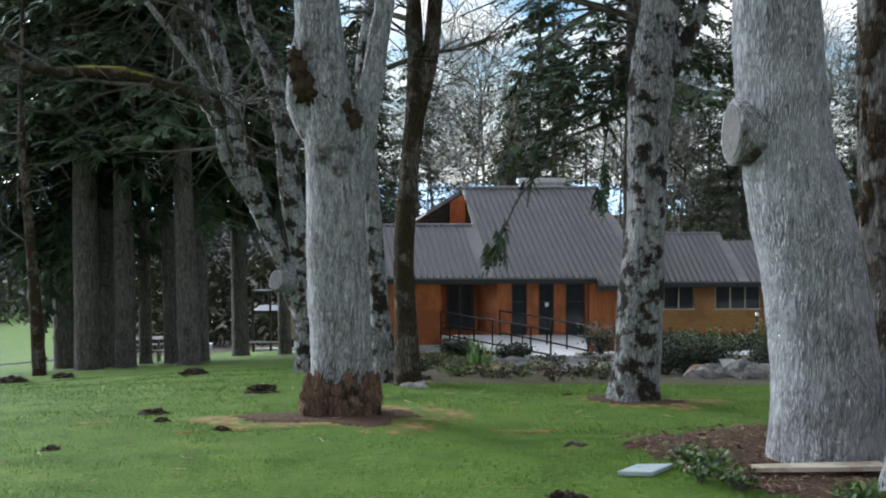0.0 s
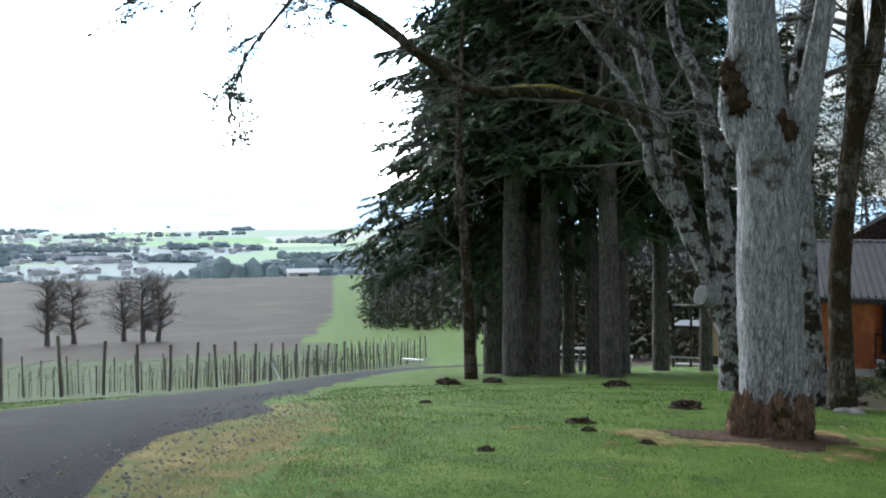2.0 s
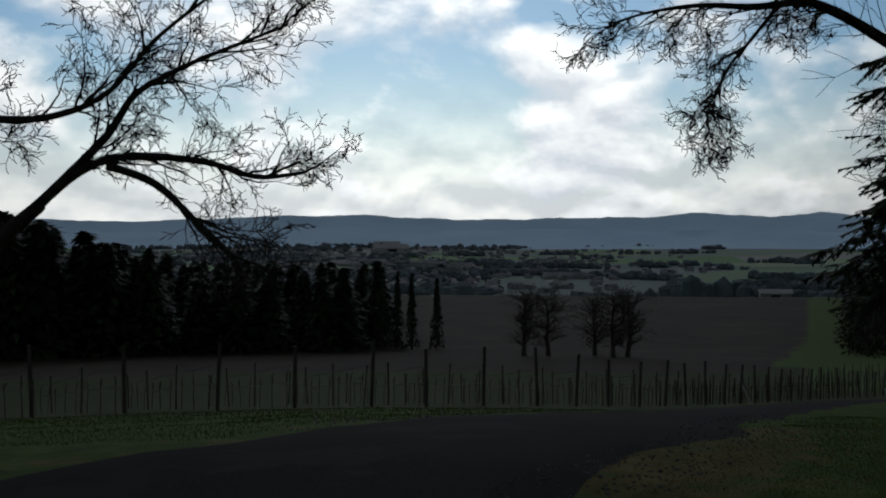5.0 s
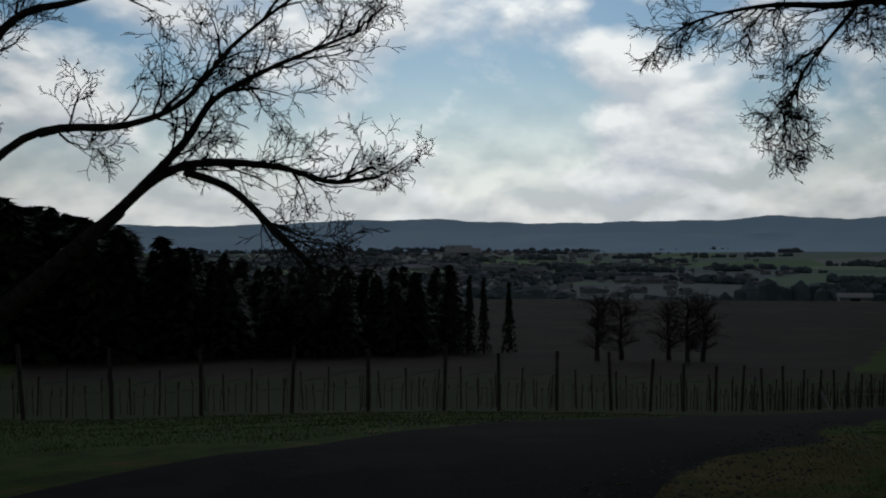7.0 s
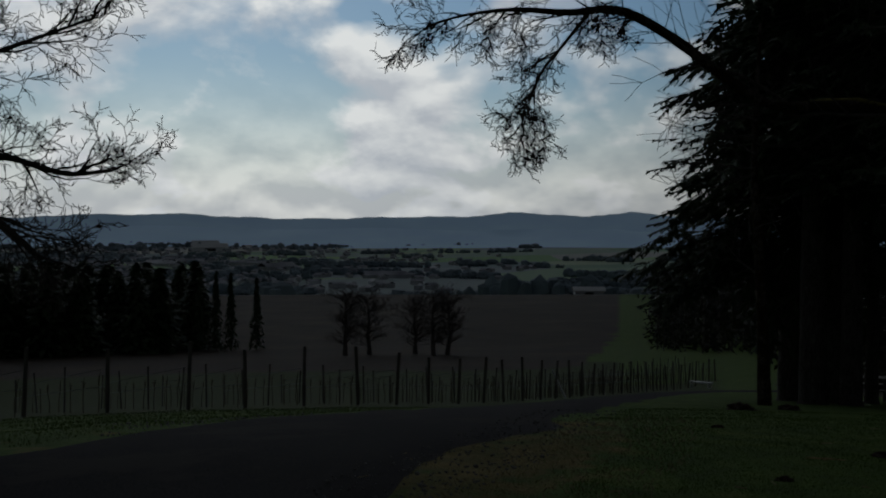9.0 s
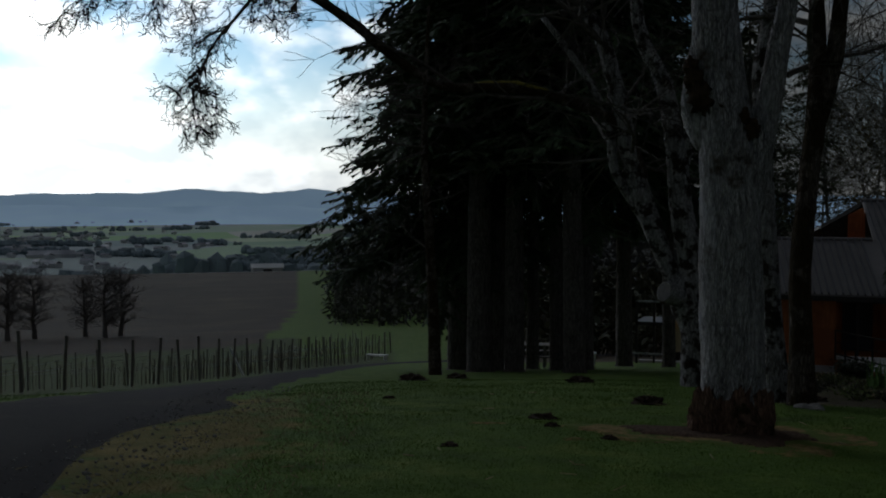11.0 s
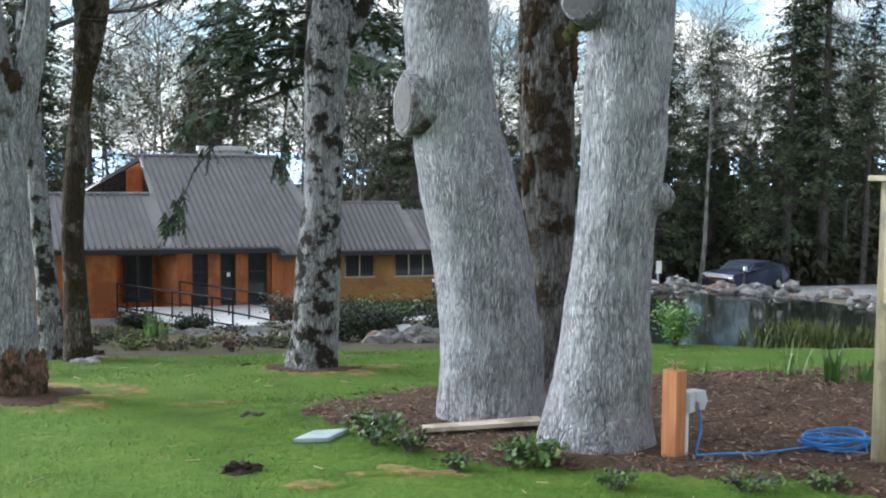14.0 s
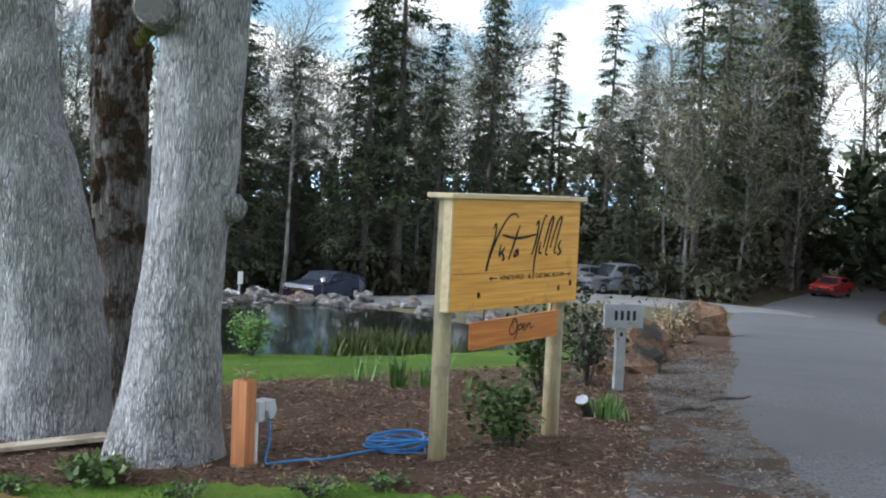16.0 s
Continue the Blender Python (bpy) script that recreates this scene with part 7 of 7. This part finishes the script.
# ---- cars ----
def car(label, at, turn, paint, length=4.7, high=1.48, boxy=0.0, name="car"):
    c = thing(name, label, "car", at, turn)
    L, H, W = length / 2, high, 0.9
    side = [(-L, 0.32), (-L, 0.72), (-L + 0.12, 0.92), (-L * 0.42, 1.02), (-L * 0.16, H - 0.02), (L * 0.42, H), (L * (0.72 + 0.2 * boxy), 1.08 + 0.3 * boxy), (L - 0.06, 0.98), (L, 0.7), (L - 0.04, 0.34), (L * 0.75, 0.26), (-L * 0.8, 0.26)]
    g = Geo()
    sections = ((-W, 0.96), (-W * 0.985, 1.0), (W * 0.985, 1.0), (W, 0.96))
    n = len(side)
    for y, k in sections:
        for x, z in side:
            tuck = 0.16 if z > 1.03 else 0.0
            yy = y - math.copysign(tuck, y)
            g.v.append(Vector((x * k if abs(x) > L * 0.9 else x, yy, z)))
    for i in range(len(sections) - 1):
        for k in range(n):
            a, b = i * n + k, i * n + (k + 1) % n
            g.f.append((a, b, b + n, a + n))
    g.f.append(tuple(range(n))[::-1])
    g.f.append(tuple(range(3 * n, 4 * n)))
    body = part("body", g, paint, c, bevel=0.03)
    for s in (-1, 1):
        y = s * (W - 0.125)
        for pts in (((-L * 0.36, 1.06), (-L * 0.14, H - 0.1), (L * 0.10, H - 0.08), (L * 0.10, 1.06)), ((L * 0.13, 1.06), (L * 0.13, H - 0.08), (L * 0.40, H - 0.1), (L * (0.62 + 0.2 * boxy), 1.1))):
            part("side_window", Geo().slab([(x, y, z) for x, z in pts], (0, s * 0.03, 0)), PANE, body)
        part("mirror", Geo().box((-L * 0.3, s * W - 0.02 * s, 1.0), (-L * 0.24, s * (W + 0.16), 1.12)), paint, body, bevel=0.02)
        part("headlight", Geo().box((-L - 0.012, s * 0.78 - 0.16, 0.62), (-L + 0.1, s * 0.78 + 0.1, 0.78)), CHROME, body, "bright headlight", bevel=0.02)
        part("tail_light", Geo().box((L - 0.1, s * 0.78 - 0.1, 0.74), (L + 0.006, s * 0.78 + 0.1, 0.92)), TAIL, body, "red tail light")
    part("windscreen", Geo().slab([(-L * 0.40, -0.68, 1.045), (-L * 0.40, 0.68, 1.045), (-L * 0.18, 0.62, H - 0.04), (-L * 0.18, -0.62, H - 0.04)], (-0.03, 0, 0.02)), PANE, body, "raked windscreen")
    part("bumper", Geo().box((-L - 0.04, -0.82, 0.34), (-L + 0.08, 0.82, 0.52)), RUBBER, body, bevel=0.03)
    part("grille", Geo().box((-L - 0.02, -0.42, 0.58), (-L + 0.05, 0.42, 0.76)), CHROME, body)
    for x in (-L * 0.62, L * 0.60):
        for s in (-1, 1):
            y = s * 0.80
            t = part("wheel", Geo().tube([(x, y - 0.11, 0.33), (x, y - 0.08, 0.33), (x, y + 0.08, 0.33), (x, y + 0.11, 0.33)], [0.30, 0.33, 0.33, 0.30], 20), RUBBER, c, "black tyre")
            part("rim", Geo().tube([(x, y + s * 0.10, 0.33), (x, y + s * 0.125, 0.33)], [0.21, 0.17], 14), CHROME, t)
    return c


TAIL = material("tail_light", (0.25, 0.01, 0.01), (0.35, 0.02, 0.02), 4, rough=0.3, bump=0)
NAVY = car_paint("navy_paint", (0.004, 0.009, 0.040))
SILVER = car_paint("silver_paint", (0.2, 0.21, 0.225))
RED = car_paint("red_paint", (0.42, 0.02, 0.02))
car("dark blue estate car parked beyond the pond", spot(-30.5, 57, 0.1), 22, NAVY, 4.4, 1.42, 0.4)
car("silver car parked at the edge of the woods", spot(-43.0, 70, 0.1), -8, SILVER, 4.6, 1.6, 0.6)
car("silver pickup parked at the edge of the woods", spot(-44.8, 70, 0.1), -4, SILVER, 5.2, 1.75, 0.2)
car("red car standing far up the road", spot(-55.0, 90, 0.08), 15, RED, 4.4, 1.45)

# ---- under the firs ----
p = spot(14.9, 37.5)
table = thing("picnic_table", "dark wooden picnic table under the firs", "table", p, 12)
for k in range(5):
    part("plank", Geo().box((-0.9, -0.36 + k * 0.15, 0.72), (0.9, -0.22 + k * 0.15, 0.76)), VINE_POST, table)
for s in (-1, 1):
    part("bench", Geo().box((-0.9, s * 0.75 - 0.13, 0.42), (0.9, s * 0.75 + 0.13, 0.46)), VINE_POST, table)
    for y in (-1, 1):
        part("leg", Geo().tube([(s * 0.65, y * 0.72, -0.05), (s * 0.65, y * 0.2, 0.72)], [0.05, 0.05], 6), VINE_POST, table)
    part("brace", Geo().box((s * 0.65 - 0.03, -0.8, 0.36), (s * 0.65 + 0.03, 0.8, 0.42)), VINE_POST, table)
p = spot(11.8, 38.0)
drum = thing("white_tub", "small white tub standing under the firs", "tub", p)
part("tub", Geo().tube([(0, 0, -0.05), (0, 0, 0.05), (0, 0, 0.42), (0, 0, 0.45)], [0.22, 0.24, 0.28, 0.25], 16), WHITE_PAINT, drum, bevel=0.01)
part("rim", Geo().tube([(0, 0, 0.43), (0, 0, 0.47)], [0.30, 0.30], 16), WHITE_PAINT, drum)

# ---- worn turf and weeds at the bed's edge ----
for az, r, rx, ry in ((-14.8, 6.2, 0.34, 0.13), (10.9, 9.2, 0.24, 0.12), (12.6, 8.7, 0.16, 0.08), (-9.6, 5.9, 0.26, 0.10), (-4.0, 8.6, 0.3, 0.1), (16.8, 9.6, 0.22, 0.09)):
    q = spot(az, r)
    tagged(part("turf_scar", drape(ring_of(q.x, q.y, rx, ry, az, 0.9), 0.009, 0.035, 0.006), DEAD_TURF, label="worn brown scar in the lawn", smooth=True), category="grass", kind="structure")
for az, r, wd, hi in ((-11.6, 7.5, 0.3, 0.08), (-12.4, 6.9, 0.36, 0.09), (-14.2, 6.75, 0.28, 0.07), (-16.4, 6.3, 0.25, 0.06), (-24.2, 6.0, 0.3, 0.06), (-30.5, 6.1, 0.4, 0.06), (-33.5, 6.25, 0.35, 0.05)):
    leafy("leafy_weed", "straggling green weed at the mulch edge", spot(az, r, 0.02), rng, wd, hi, SHRUB, 150, 0.035, "plant", 9)

# ---- molehills and litter on the lawn ----
for az, r, q in ((8.92, 11.8, 0.20), (14.08, 10.1, 0.13), (18.21, 20.9, 0.22), (20.41, 19.9, 0.26), (-5.98, 6.3, 0.13), (12.18, 17.3, 0.22), (13.6, 9.4, 0.07), (1.0, 13.8, 0.13), (-6.1, 11.0, 0.05), (21.6, 12.5, 0.08), (10.8, 8.8, 0.07), (18.6, 8.4, 0.07)):
    at = spot(az, r)
    q *= 0.85
    g = Geo().blob((at.x, at.y, at.z + q * 0.02), (q, q * 0.7, q * 0.42), 0.75, 3.2, 12, 22)
    tagged(part("molehill", g, SOIL, label="small dark molehill of loose soil on the lawn", smooth=False), category="molehill", group="molehills on the lawn")


def open_lawn(x, y):
    if inside(x, y, BED):
        return near_line(x, y, BED) < 0.5 and noise.noise(Vector((x * 4, y * 4, 3))) > 0.05
    return near_line(x, y, DRIVE) > DRIVE_HALF + 0.2 and near_line(x, y, ROAD) > ROAD_HALF and pond_depth(x, y) > 1.15


def scatter_blades(count, r0, r1, az0, az1, h, w, rng, dry=False):
    g = Geo()
    made_count = 0
    while made_count < count:
        az, r = rng.uniform(az0, az1), r0 * (r1 / r0) ** rng.random()
        x, y = -math.sin(radians(az)) * r, math.cos(radians(az)) * r
        if not open_lawn(x, y) or (r > 13 and az < 3.5 and not -45 < az < -25):
            made_count += 1
            continue
        if r < 18 and az > 12 and zones(x, y)[1] > 0.35 and rng.random() < 0.85:
            made_count += 1
            continue
        z = land(x, y)
        a = rng.uniform(0, 6.28)
        k = 0.7 + 0.5 * noise.noise(Vector((x * 1.1, y * 1.1, 2)))
        k += 0.5 * max(0.0, noise.noise(Vector((x * 3, y * 3, 8))))
        hh = h * k * rng.uniform(0.6, 1.3) * (0.9 + r * 0.03)
        ww = w * (0.8 + r * 0.10)
        dx, dy = math.cos(a), math.sin(a)
        b = len(g.v)
        g.v += [(x - dy * ww, y + dx * ww, z - 0.01), (x + dy * ww, y - dx * ww, z - 0.01), (x + dx * hh * 0.5 + rng.uniform(-.01, .01), y + dy * hh * 0.5, z + hh)]
        g.f.append((b, b + 1, b + 2))
        made_count += 1
    return g


tagged(part("lawn_grass", scatter_blades(170000, 5.3, 20, -34, 40, 0.017, 0.0022, rng), BLADE, label="short green lawn grass"), category="grass", kind="stuff")
tagged(part("rough_grass", scatter_blades(22000, 11, 30, 33, 70, 0.028, 0.003, rng), BLADE, label="longer grass beyond the drive"), category="grass", kind="stuff")
g = Geo()
for k in range(2600):
    az, r = rng.uniform(20, 42), rng.uniform(6.0, 14)
    x, y = -math.sin(radians(az)) * r, math.cos(radians(az)) * r
    d = near_line(x, y, DRIVE)
    if not 2.2 < d < 3.6:
        continue
    a, h = rng.uniform(0, 6.28), rng.uniform(0.02, 0.06)
    z, b = land(x, y), len(g.v)
    g.v += [(x - 0.006, y, z - 0.01), (x + 0.006, y, z - 0.01), (x + math.cos(a) * h, y + math.sin(a) * h, z + h * 0.7)]
    g.f.append((b, b + 1, b + 2))
tagged(part("dry_grass", g, STRAW, label="dry yellowed grass along the drive"), category="grass", kind="stuff")
g = Geo()
for k in range(46000):
    x, y = rng.uniform(0.8, 14), rng.uniform(3.2, 13)
    if not inside(x, y, BED):
        continue
    l, w, a = rng.uniform(0.007, 0.034), rng.uniform(0.002, 0.008), rng.uniform(0, 6.28)
    m = pose(x, y, land(x, y) + 0.035 + rng.uniform(0, 0.012), rng.uniform(-25, 25), rng.uniform(-25, 25), math.degrees(a))
    b = len(g.v)
    g.v += [m @ Vector(q) for q in ((-l, -w, 0), (l, -w * 0.6, 0), (l * 0.9, w, 0.004), (-l, w * 0.7, 0.004))]
    g.f.append((b, b + 1, b + 2, b + 3))
tagged(part("bark_chips", g, CHIP, label="scattered bark chips over the mulch"), category="mulch", kind="stuff")
g = Geo()
for k in range(12000):
    if k % 4:
        x, y = rng.uniform(4.0, 13), rng.uniform(2.0, 10.6)
        if not inside(x, y, SHOULDER):
            continue
    else:
        az, r = rng.uniform(22, 52), 5.5 * 3.0 ** rng.random()
        x, y = -math.sin(radians(az)) * r, math.cos(radians(az)) * r
        d = near_line(x, y, DRIVE)
        if not DRIVE_HALF - 0.7 < d < DRIVE_HALF + 0.45:
            continue
    q = rng.uniform(0.005, 0.014) * (1 + 0.8 * (rng.random() < 0.06))
    g.blob((x, y, land(x, y) + 0.05), (q, q * 0.8, q * 0.6), 0.4, 3, 3, 5)
tagged(part("pebbles", g, GRAVEL, label="loose grey pebbles along the roadsides"), category="gravel", kind="stuff")
g = Geo()
for k in range(130):
    az, r = rng.uniform(-55, 40), rng.uniform(5.5, 13)
    q = spot(az, r)
    l, a = rng.uniform(0.02, 0.07), rng.uniform(0, 6.28)
    v = Vector((math.cos(a), math.sin(a), 0)) * l
    g.tube([q - v + Vector((0, 0, 0.03)), q + v + Vector((0, 0, 0.035))], [0.004, 0.003], 4)
tagged(part("straw_litter", g, STRAW, label="pale twigs and straw scattered on the ground"), category="litter", kind="stuff")
for az, r, l in ((-50.4, 10.3, 0.35), (-48.6, 9.5, 0.3), (-6.5, 7.6, 0.08)):
    q = spot(az, r, 0.05)
    tagged(part("fallen_stick", Geo().tube([q + Vector((-l, 0, 0)), q + Vector((-l * 0.3, 0.04, 0.02)), q + Vector((l * 0.4, -0.03, 0.01)), q + Vector((l, 0.05, 0.0))], [0.012, 0.016, 0.013, 0.006], 6, rough=0.2, freq=10), BARK_TWIG, label="dead stick lying on the gravel"), category="stick")
